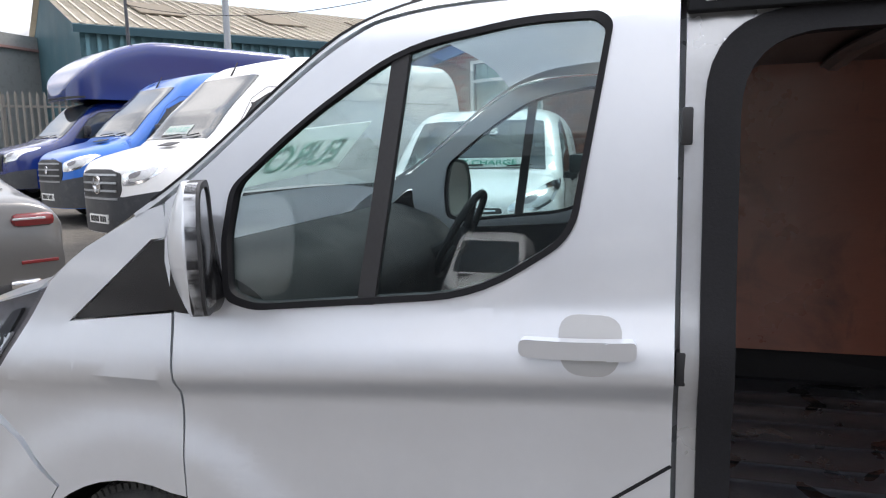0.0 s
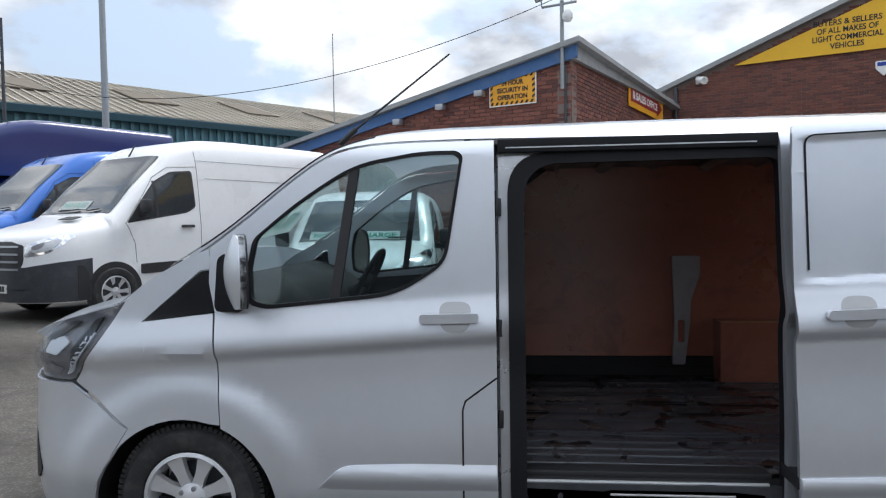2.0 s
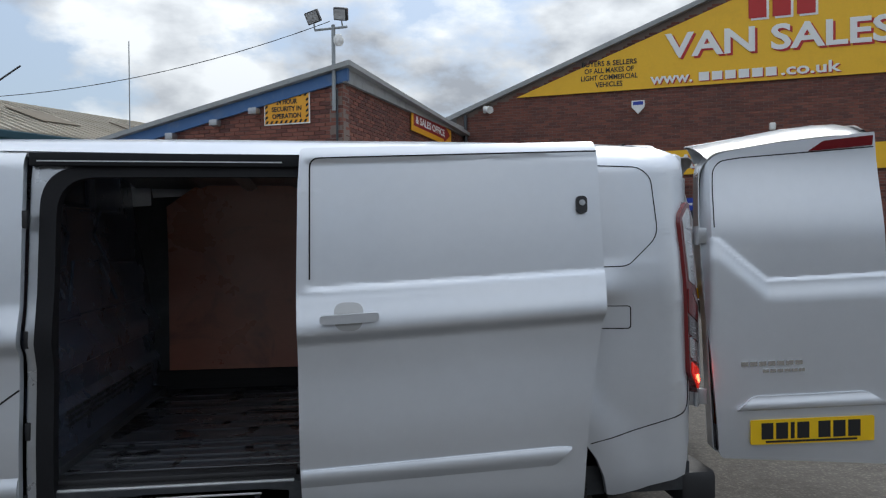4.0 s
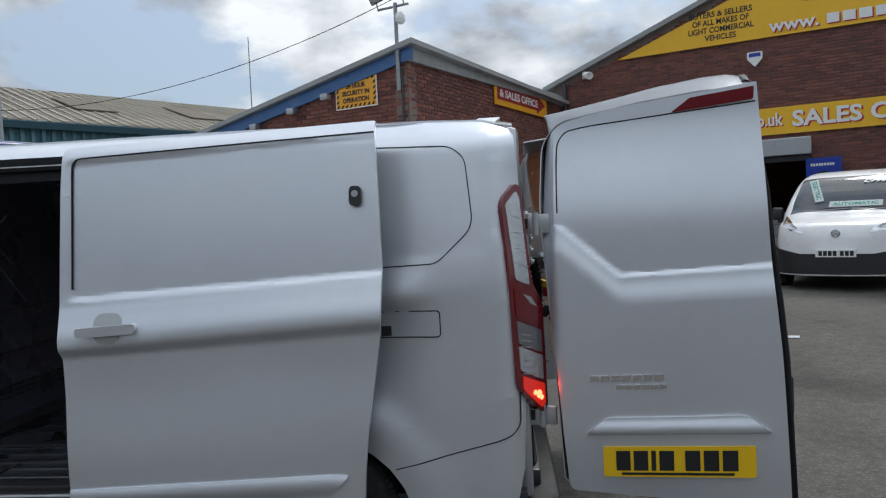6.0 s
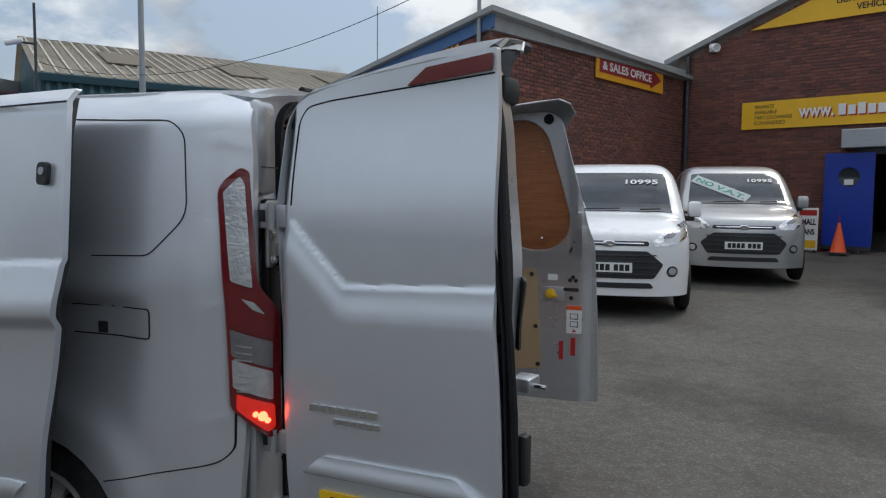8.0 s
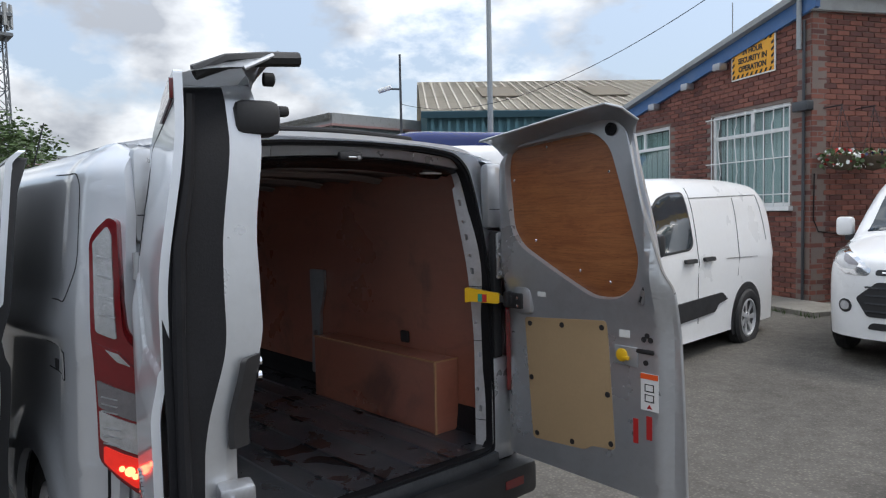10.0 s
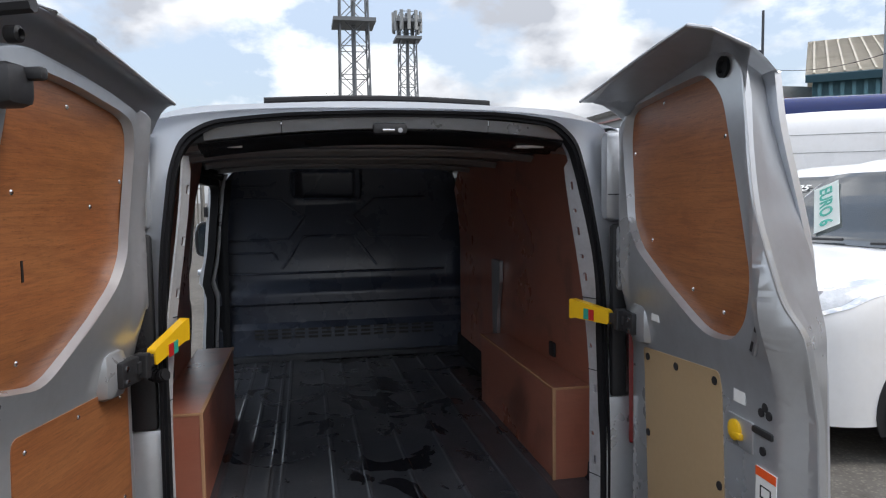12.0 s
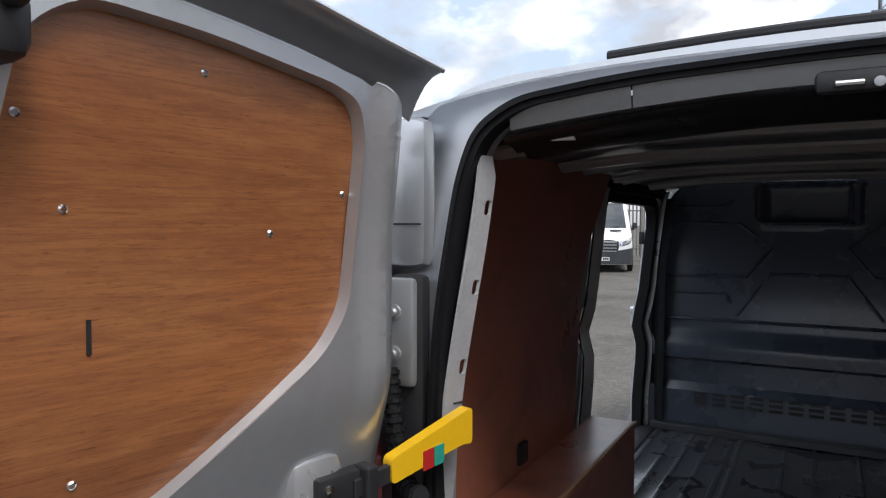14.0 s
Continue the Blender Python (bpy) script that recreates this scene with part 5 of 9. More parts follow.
def rear_frame():
    X = 2.745
    mouth = rnd([(0.262, 0.41), (1.755, 0.41), (1.755, 0.67), (1.731, 1.264), (1.680, 1.62), (1.645, 1.755), (1.572, 1.823), (1.40, 1.845), (1.0, 1.852), (0.64, 1.838), (0.43, 1.813), (0.345, 1.760), (0.310, 1.66), (0.280, 1.40), (0.266, 1.0)], [0.04, 0.04, 0.1, 0.2, 0.1, 0.05, 0.06, 0.1, 0.2, 0.1, 0.05, 0.05, 0.05, 0.1, 0.1], 6)
    shrink = lambda k: [(1.01 + (u - 1.01) * k, 1.12 + (v - 1.12) * k) for u, v in mouth]
    outer = rnd([(0.10, 0.36), (1.88, 0.36), (1.885, 1.2), (1.84, 1.62), (1.77, 1.80), (1.60, 1.852), (0.99, 1.880), (0.38, 1.852), (0.21, 1.80), (0.14, 1.62), (0.095, 1.2)], [0.03, 0.03, 0.2, 0.2, 0.06, 0.1, 0.3, 0.1, 0.06, 0.2, 0.2], 6)
    bend = lambda u: 0.06 * smooth01((abs(u - 0.99) - 0.62) / 0.28)
    lean = lambda v: 0.07 * smooth01((v - 1.2) / 0.7)
    at = lambda u, v, k: Vector((X - bend(u) - lean(v) + 0.02 - k, u, v))
    fr = vpart("rear_frame", sheet(outer, [shrink(0.978)], at, 0.09, 0.04), SILVER, None, "silver rear door frame")
    # rubber seal in two ridges with a groove between
    for k0, k1, lift, nm in ((0.990, 0.976, 0.028, "door_seal"), (0.977, 0.962, 0.018, "seal_lip")):
        bm = sheet(shrink(k0), [shrink(k1)], lambda u, v, k: at(u, v, k - lift), 0.05, 0.08)
        bmesh.ops.bevel(bm, geom=[e for e in bm.edges if e.calc_face_angle(0) > 1.2], offset=0.006, segments=2, affect="EDGES")
        part(nm, bm, RUBBER, fr, "thick black rubber door seal", True).matrix_parent_inverse = fr.matrix_basis.inverted()
    # added dark panel: keeps the far flank's silver from showing bright past the lining
    vpart("inner_side", boxbm(-0.17, 0.75, 1.862, 1.884, 0.44, 1.81), DARK_STEEL, None, "dark panel added over the bright inside of the flank", False)
    # inner pillars of pale galvanised steel with punched holes
    for s, wide in ((1, 0.062), (-1, 0.022)):
        f = lambda u, v, k: Vector((2.735 - lean(v) - u, 1.01 + s * (0.722 - 0.078 * smooth01((v - 0.85) / 0.9) - 0.42 * u + k), v))
        holes = [rnd([(0.030 + dx, z), (0.046 + dx, z), (0.046 + dx, z + h), (0.030 + dx, z + h)], 0.006) for z, h, dx in ((0.60, 0.03, 0.0), (0.70, 0.016, 0.012), (0.86, 0.03, 0.0), (1.02, 0.016, 0.012), (1.26, 0.03, 0.0), (1.34, 0.014, 0.0), (1.42, 0.03, 0.0), (1.50, 0.014, 0.0), (1.58, 0.03, 0.0))]
        p = vpart("inner_pillar", sheet([(-0.02, 0.42), (wide, 0.42), (wide, 1.66), (wide * 0.4, 1.70), (-0.02, 1.70)], holes if s > 0 else [[(u - 0.026, v) for u, v in q] for q in holes[::2]], f, 0.006, 0.05), PILLAR_STEEL, None, "bare steel inner pillar with holes")
        for z in (0.56, 0.94, 1.20):
            part("pillar_joint", sheet([(0.0, z), (wide, z), (wide, z + 0.003), (0.0, z + 0.003)], [], lambda u, v, k: f(u, v, k - 0.002), 0.003, 0.2), DARK_STEEL, p).matrix_parent_inverse = p.matrix_basis.inverted()
    # header: pale strip in three pieces, black rail with a rolled edge behind it
    top = lambda y: 1.812 - 0.042 * ((y - 1.03) / 0.62) ** 2 * smooth01(abs(y - 1.03) / 0.3)
    for y0, y1 in ((0.42, 0.655), (0.658, 1.330), (1.333, 1.60)):
        st = bmesh.new()
        n = 10
        rows = []
        for i in range(n + 1):
            y = y0 + (y1 - y0) * i / n
            rows.append([st.verts.new((2.705, y, top(y) + 0.012)), st.verts.new((2.697, y, top(y) - 0.026)), st.verts.new((2.660, y, top(y) - 0.032))])
        for r0, r1 in zip(rows, rows[1:]):
            for i in range(2):
                st.faces.new((r0[i], r0[i + 1], r1[i + 1], r1[i]))
        bmesh.ops.solidify(st, geom=st.faces[:], thickness=0.003)
        vpart("header_trim", st, SILVER_DIM, None, "pale header strip")
    h = bmesh.new()
    n = 24
    rows = []
    for i in range(n + 1):
        y = 0.40 + 1.20 * i / n
        z = top(y) - 0.034
        rows.append([h.verts.new(p) for p in ((2.690, y, z), (2.676, y, z - 0.012), (2.640, y, z - 0.016), (2.615, y, z - 0.026), (2.585, y, z - 0.014), (2.555, y, z - 0.032), (2.50, y, z - 0.030), (2.47, y, z - 0.006))])
    for r0, r1 in zip(rows, rows[1:]):
        for i in range(7):
            h.faces.new((r0[i], r0[i + 1], r1[i + 1], r1[i]))
    bmesh.ops.solidify(h, geom=h.faces[:], thickness=0.003)
    vpart("header_rail", h, HEADER, None, "glossy dark header rail with rolled ridges")
    l = vpart("door_latch", boxbm(2.695, 2.722, 0.945, 1.055, 1.766, 1.802, 0.010), BLACK, None, "black latch block on the header")
    part("striker_loop", tube(bmesh.new(), [(2.722, 0.975, 1.777), (2.736, 0.975, 1.777), (2.736, 1.01, 1.777), (2.722, 1.01, 1.777)], 0.005), CHROME, l, "bright striker loop", True)
    part("latch_bolt", lathe(bmesh.new(), [(0.008, 0), (0.008, 0.005), (0, 0.006)], 10, Matrix.Translation((2.722, 1.032, 1.778)) @ Matrix.Rotation(radians(90), 4, "Y")), STEEL, l, "", True)
    # body corner beside each door: pale pressing above, dark gap and bolted bracket below
    for y0, y1, s in ((0.125, 0.285, -1), (1.728, 1.865, 1)):
        # black block put in for the shade of the open gap by the hinge
        vpart("gap_cover", boxbm(2.735, 2.770, y0 + (0.02 if s > 0 else 0.06), y1 - (0.06 if s > 0 else 0.02), 0.86, 1.46, 0.012), BLACK, None, "black block for the dark gap beside the door hinge")
        vpart("body_corner", boxbm(2.715, 2.766, y0 - (0.0 if s > 0 else 0.02), y1 + (0.02 if s > 0 else 0.0), 0.362, 0.865, 0.022), SILVER_DIM, None, "silver body corner below the hinge")
        hb = vpart("hinge_bracket", boxbm(2.768, 2.790, y0 + 0.03, y1 - 0.03, 1.235, 1.455, 0.012), SILVER_DIM, None, "bolted painted bracket beside the hinge")
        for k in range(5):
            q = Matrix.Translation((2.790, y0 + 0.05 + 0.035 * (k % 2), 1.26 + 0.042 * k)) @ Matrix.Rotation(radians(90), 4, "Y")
            part("body_bolt", lathe(bmesh.new(), [(0.016, 0), (0.016, 0.005), (0.009, 0.006), (0.008, 0.014), (0, 0.014)], 10, q), SILVER_DIM, hb, "").matrix_parent_inverse = hb.matrix_basis.inverted()
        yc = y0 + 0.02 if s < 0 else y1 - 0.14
        cp = vpart("corner_pressing", boxbm(2.700, 2.762, yc, yc + 0.12, 1.47, 1.78, 0.03), SILVER_DIM, None, "pale body corner pressing with a seam")
        part("pressing_seam", boxbm(2.7615, 2.7635, yc + 0.01, yc + 0.11, 1.560, 1.564), DARK_STEEL, cp).matrix_parent_inverse = cp.matrix_basis.inverted()
    rs = bmesh.new()
    tube(rs, [(2.665, 0.604 + 0.74 * t, 1.870 + 0.012 * math.sin(math.pi * t)) for t in [i / 12 for i in range(13)]], 0.015, 10)
    vpart("roof_strip", rs, RUBBER, None, "black rubber strip on the roof edge")
    for y in (0.48, 1.50):
        vpart("load_lamp", boxbm(2.60, 2.64, y - 0.05, y + 0.05, 1.728, 1.737, 0.003), WHITE_PL, None, "small white load lamp")


rear_frame()


def rear_door(H, ang, side, spec, label):
    """A rear door in its own frame: s along its width from the hinge, outer skin near depth 0, inner side at positive depth."""
    m = Matrix.Translation(H) @ Matrix.Rotation(radians(ang), 4, "Z") @ Matrix.Diagonal((1, side, 1, 1))
    I = spec["inner"]
    lip = lambda s: 1.387 - 0.87 * max(0.0, min(s, 0.305) - 0.09) + 0.058 * max(0.0, s - 0.305)   # lower edge of the pressed blank

    def dent(s, z):
        e = z - lip(s)
        band = max(0.0, min(1.0, (e + 0.098) / 0.098))
        return 0.008 * smooth01(e / 0.010) * smooth01((s - 0.07) / 0.02) + 0.017 * (band - 0.12 * math.sin(math.pi * 2 * band) / 2)

    curve = lambda s, z: 0.05 * smooth01((0.11 - s) / 0.10) ** 2 + 0.048 * smooth01((z - 1.36) / 0.42) - 0.018 + 0.012 * smooth01((0.62 - z) / 0.3)
    sk = lambda s, z, d: m @ Vector((s, curve(s, z) + dent(s, z) + d, z))
    out_pts = rnd(spec["skin"], [0.03, 0.1, 0.1, 0.1, 0.1, 0.04, 0.04, 0.1, 0.008, 0.1, 0.1, 0.1, 0.1, 0.02])
    d = vpart("rear_door", sheet(out_pts, [], sk, 0.018, 0.016, 0.0085, True), SILVER, None, label)
    dp = lambda name, bm, mat, lab="", sm=True, par=None: part(name, bm, mat, par or d, lab, sm)
    dp("panel_seam", ribbon(bmesh.new(), rnd([(0.082, 1.44), (0.080, 1.62), (0.084, 1.705), (0.115, 1.745), (0.20, 1.758), (0.772 if side > 0 else 0.64, 1.795 if side > 0 else 1.786)], [0, 0.03, 0.04, 0.03, 0.03, 0]), 0.005, lambda s, z, k: sk(s, z, k), -0.0005), RUBBER, "", False)
    # inner pan: a rolled frame round the two panels
    up_hole, low_hole, pan_out, fall = spec["up_hole"], spec["low_hole"], spec["pan"], spec["fall"]
    lean = lambda z: spec["lean"] * smooth01((z - 1.02) / 0.30) + spec["top_lean"] * smooth01((z - 1.48) / 0.3)

    def roll(s, z):
        k = smooth01((z - 1.12) / 0.2)
        return k * (0.016 * max(0.0, 1 - ((s - spec["roll"][0]) / 0.05) ** 2) + 0.020 * max(0.0, 1 - ((s - spec["roll"][1] + 0.10 * (z - 1.5)) / 0.045) ** 2))

    pan = lambda s, z, q: m @ Vector((s, I(s) + lean(z) + roll(s, z) - q - 0.045 * smooth01((spec["hinge_fall"] - s) / 0.08) - 0.05 * smooth01((s - fall + 0.11 * max(0.0, z - 1.25)) / 0.05), z))
    flat = lambda s, z, q: m @ Vector((s, I(s) + lean(z) - q, z))
    # the pan's silver is dimmed, so part of its shade sits in the colour
    dp("inner_pan", sheet(pan_out, [up_hole, low_hole], pan, 0.02, 0.022), SILVER_DIM, "inner door pressing in dimmed silver paint")
    # rim that joins pan and skin: a painted fold, then rubber along the free edge
    k = len(pan_out)
    near_skin = lambda s, z: m @ Vector((s - (spec["inset"] if s > spec["mid"] else 0.0), 0.012 + 0.045 * smooth01((z - 1.36) / 0.42), 1.1 + (z - 1.1) * (0.995 if z < 1.5 else 0.978)))
    A, B = [near_skin(*q) for q in pan_out], [pan(*q, 0.0) for q in pan_out]
    C = [p0.lerp(p1, 0.62) for p0, p1 in zip(A, B)]
    rim, gas, fold = bmesh.new(), bmesh.new(), bmesh.new()
    for i in range(k):
        j = (i + 1) % k
        rim.faces.new([rim.verts.new(p) for p in (C[i], C[j], B[j], B[i])])
        free = min(pan_out[i][0], pan_out[j][0]) > 0.66 and max(pan_out[i][1], pan_out[j][1]) < 1.87
        t = gas if free and side > 0 else fold
        t.faces.new([t.verts.new(p) for p in (A[i], A[j], C[j], C[i])])
    for q_, nm, mt in ((rim, "door_edge", SILVER_DIM), (gas, "edge_gasket", RUBBER), (fold, "folded_edge", SILVER_DIM)):
        bmesh.ops.remove_doubles(q_, verts=q_.verts[:], dist=1e-4)
        bmesh.ops.solidify(q_, geom=q_.faces[:], thickness=0.004)
        if q_.faces:
            dp(nm, q_, mt)
        else:
            q_.free()
    # recess walls and panels
    for hole, mat, depth, nm, lab, marks in ((up_hole, PLY_DOOR, 0.024, "upper_panel", "varnished red-brown plywood door panel", spec["up_marks"]), (low_hole, PLY_DOOR if side > 0 else TAN, -0.002, "lower_panel", "red-brown plywood lower door panel" if side > 0 else "tan hardboard lower door panel", spec["low_marks"])):
        c = (sum(q[0] for q in hole) / len(hole), sum(q[1] for q in hole) / len(hole))
        grow = [(c[0] + (s - c[0]) * 1.012, c[1] + (z - c[1]) * 1.012) for s, z in hole]
        pl = dp(nm, sheet(grow, [], lambda s, z, q: flat(s, z, depth + q), 0.008, 0.06), mat, lab)
        if depth > 0:
            w = bmesh.new()
            n = len(hole)
            ring = [[w.verts.new(pan(*q, 0.0).lerp(flat(*q, depth), t) + (flat(*c, depth) - flat(*q, depth)) * (0.022 * t)) for q in hole] for t in (0, 0.45, 1.0)]
            for r0, r1 in zip(ring, ring[1:]):
                for i in range(n):
                    w.faces.new((r0[i], r0[(i + 1) % n], r1[(i + 1) % n], r1[i]))
            dp("recess_wall", w, SILVER_DIM)
            rib = bmesh.new()
            edge = [flat(c[0] + (s - c[0]) * 0.985, c[1] + (z - c[1]) * 0.985, depth - 0.001) for s, z in hole if s > c[0] + 0.1 and z > 1.3]
            tube(rib, edge, 0.0028, 5)
            dp("panel_edge", rib, PLY_EDGE, "pale cut edge of the ply", True, pl)
        for s, z in marks:
            b = lathe(bmesh.new(), [(0.006, -0.002), (0.006, 0.001), (0.0035, 0.003), (0, 0.003)] if mat is PLY_DOOR else [(0.012, -0.002), (0.012, 0.003), (0, 0.004)], 10, Matrix.Translation(flat(s, z, depth)) @ m.to_3x3().to_4x4() @ Matrix.Rotation(radians(-90), 4, "X"))
            dp("screw" if mat is PLY_DOOR else "fixing_clip", b, CHROME if mat is PLY_DOOR else BLACK, "", True, pl)
    # rubber along the free edge, and the deep folded flange over the top
    if side > 0:
        dp("edge_seal", tube(bmesh.new(), [near_skin(s, z) + m.to_3x3() @ Vector((0.012, 0.03, 0)) for s, z in [(0.82, 0.42), (0.806, 0.9), (0.79, 1.1), (0.768, 1.3), (0.755, 1.5), (0.735, 1.65), (0.70, 1.83)]], 0.014), RUBBER, "black rubber edge seal")
    sp, rows = bmesh.new(), []
    for (s1, z1, d1), (s0, z0) in zip(spec["flange"], spec["flange_foot"]):
        p0 = Vector((s0, 0.075, z0))
        rows.append([sp.verts.new(m @ Vector((s0 + (s1 - s0) * t, 0.06 + (d1 - 0.06) * t, z0 + (z1 - z0) * (1 - (1 - t) ** 1.7)))) for t in (0, 0.2, 0.4, 0.6, 0.8, 1.0)])
    for R0, R1 in zip(rows, rows[1:]):
        for i in range(5):
            sp.faces.new((R0[i], R0[i + 1], R1[i + 1], R1[i]))
    bmesh.ops.solidify(sp, geom=sp.faces[:], thickness=0.008)
    dp("upper_flange", sp, SILVER_DIM, "deep folded upper door flange")
    un, rows = bmesh.new(), []
    for (s1, z1, d1), (s0, z0) in zip(spec["flange"], spec["flange_in"]):
        q0 = flat(s0, z0, 0.004)
        q1 = m @ Vector((s1, d1 - 0.004, z1 - 0.006))
        rows.append([un.verts.new(q0.lerp(q1, t) - Vector((0, 0, 0.020 * math.sin(math.pi * t) * -1))) for t in (0, 0.25, 0.5, 0.75, 1.0)])
    for R0, R1 in zip(rows, rows[1:]):
        for i in range(4):
            un.faces.new((R0[i], R0[i + 1], R1[i + 1], R1[i]))
    bmesh.ops.solidify(un, geom=un.faces[:], thickness=0.003)
    dp("flange_underside", un, SILVER_DIM, "shaded underside of the flange")
    dp("flange_lip", tube(bmesh.new(), [m @ Vector((s, q, z - 0.003)) for s, z, q in spec["flange"]], 0.0055), SILVER_DIM, "rolled lip of the flange")
    # hinges towards the body
    for z in (0.672, 1.405):
        h = bmesh.new()
        box(h, -0.02, 0.05, 0.015, 0.04, z - 0.036, z + 0.036, 0.004, m)
        rod(h, m @ Vector((0.0, 0.006, z - 0.042)), m @ Vector((0.0, 0.006, z + 0.042)), 0.012)
        box(h, -0.070, -0.006, 0.008, 0.034, z - 0.040, z + 0.040, 0.004, m)
        hg = dp("hinge", h, SILVER_DIM, "silver-painted hinge")
        part("hinge_slot", boxbm(-0.052, -0.030, 0.004, 0.009, z - 0.018, z + 0.020, 0, m), BLACK, hg)
    # check strap: black bracket on the door, yellow sleeve towards the body pillar
    z = spec["strap_z"]
    s0, s1 = spec["strap"]
    D = I(s1) + 0.012
    part("strap_mount", boxbm(s1 - 0.055, s1 + 0.060, D - 0.05, D + 0.030, z - 0.07, z + 0.065, 0.034, m), SILVER_DIM, d, "raised strap mount", True)
    bx = dp("strap_bracket", boxbm(s0, s1 + 0.02, D + 0.016, D + 0.046, z - 0.040, z + 0.030, 0.006, m), BLACK, "black strap bracket")
    part("strap_clevis", boxbm(s0 + 0.01, s0 + 0.035, D + 0.03, D + 0.068, z - 0.034, z + 0.036, 0.005, m), BLACK, bx)
    for dz in (-0.026, 0.010):
        part("bolt", lathe(bmesh.new(), [(0.008, 0), (0.008, 0.004), (0, 0.006)], 8, m @ Matrix.Translation((s1, D + 0.046, z + dz)) @ Matrix.Rotation(radians(-90), 4, "X")), CHROME, bx)
    a0, a1 = m @ Vector((s0 + 0.03, D + 0.045, z)), Vector(spec["strap_end"])
    dirv = a1 - a0
    q = upright(a0, dirv, Vector((dirv.y, -dirv.x, 0)))
    ln = Vector((dirv.x, dirv.y, 0)).length
    part("check_strap", boxbm(-0.02, ln * 0.4, -0.016, 0.016, -0.008, 0.008, 0.002, q), BLACK, d, "black check strap")
    o = rnd([(ln * 0.22, -0.024), (ln * 0.9, -0.027), (ln, -0.036), (ln, 0.036), (ln * 0.86, 0.034), (ln * 0.22, 0.022)], 0.010)
    ye = sheet(o, [], lambda u, v, t: q @ Vector((u, v + (a1.z - a0.z) * u / ln, 0.013 - t)), 0.026, 0.05)
    ys = part("strap_sleeve", ye, YELLOW_PL, d, "yellow door-hold sleeve", True)
    for o in (0.0142, -0.0142):
        part("red_sticker", boxbm(ln * 0.50, ln * 0.60, -0.018, 0.018, o - 0.001, o + 0.001, 0, q), RED_INK, ys)
        part("green_sticker", boxbm(ln * 0.605, ln * 0.70, -0.018, 0.018, o - 0.001, o + 0.001, 0, q), GREEN_INK, ys)
    return d, m, sk, I, flat


LEFT = dict(
    inner=lambda s: 0.120 + 0.05 * s, inset=-0.028, lean=0.05, top_lean=0.028, fall=0.775, hinge_fall=0.08, roll=(0.075, 0.775), mid=0.42,
    skin=[(0.098, 0.40), (0.062, 0.87), (0.026, 1.2), (0.020, 1.42), (0.034, 1.65), (0.046, 1.73), (0.10, 1.778), (0.285, 1.815), (0.777, 1.862), (0.793, 1.57), (0.806, 1.235), (0.832, 0.93), (0.845, 0.567), (0.85, 0.40)],
    up_hole=rnd([(0.135, 1.70), (0.150, 1.765), (0.202, 1.786), (0.42, 1.822), (0.585, 1.834), (0.655, 1.785), (0.713, 1.49), (0.742, 1.30), (0.70, 1.187), (0.51, 1.152), (0.204, 1.35), (0.150, 1.425)], [0.05, 0.03, 0.04, 0.06, 0.05, 0.05, 0.06, 0.07, 0.05, 0.05, 0.04, 0.04], 5),
    low_hole=rnd([(0.10, 0.52), (0.62, 0.52), (0.60, 1.068), (0.10, 1.058)], 0.02),
    pan=rnd([(0.075, 0.42), (0.045, 1.0), (0.012, 1.45), (0.022, 1.72), (0.09, 1.80), (0.42, 1.852), (0.60, 1.870), (0.695, 1.845), (0.742, 1.647), (0.765, 1.45), (0.780, 1.27), (0.802, 1.10), (0.815, 0.80), (0.83, 0.42)], [0.02, 0.1, 0.1, 0.05, 0.04, 0.1, 0.05, 0.03, 0.1, 0.1, 0.05, 0.05, 0.1, 0.02]),
    up_marks=((0.419, 1.772), (0.158, 1.612), (0.298, 1.547), (0.59, 1.229), (0.655, 1.69), (0.60, 1.58)),
    low_marks=((0.14, 1.03), (0.35, 1.04), (0.56, 1.03), (0.14, 0.75), (0.57, 0.75)),
    flange=((0.0, 1.836, 0.25), (0.15, 1.860, 0.262), (0.30, 1.886, 0.274), (0.45, 1.914, 0.286), (0.60, 1.932, 0.295), (0.69, 1.934, 0.295), (0.745, 1.915, 0.27), (0.775, 1.875, 0.20)),
    flange_foot=((0.06, 1.755), (0.17, 1.785), (0.32, 1.806), (0.46, 1.822), (0.60, 1.838), (0.68, 1.848), (0.74, 1.853), (0.772, 1.852)),
    flange_in=((0.03, 1.745), (0.15, 1.795), (0.30, 1.828), (0.45, 1.852), (0.60, 1.865), (0.67, 1.858), (0.70, 1.84), (0.72, 1.80)),
    strap=(0.105, 0.205), strap_z=1.112, strap_end=(2.742, 0.352, 1.140))
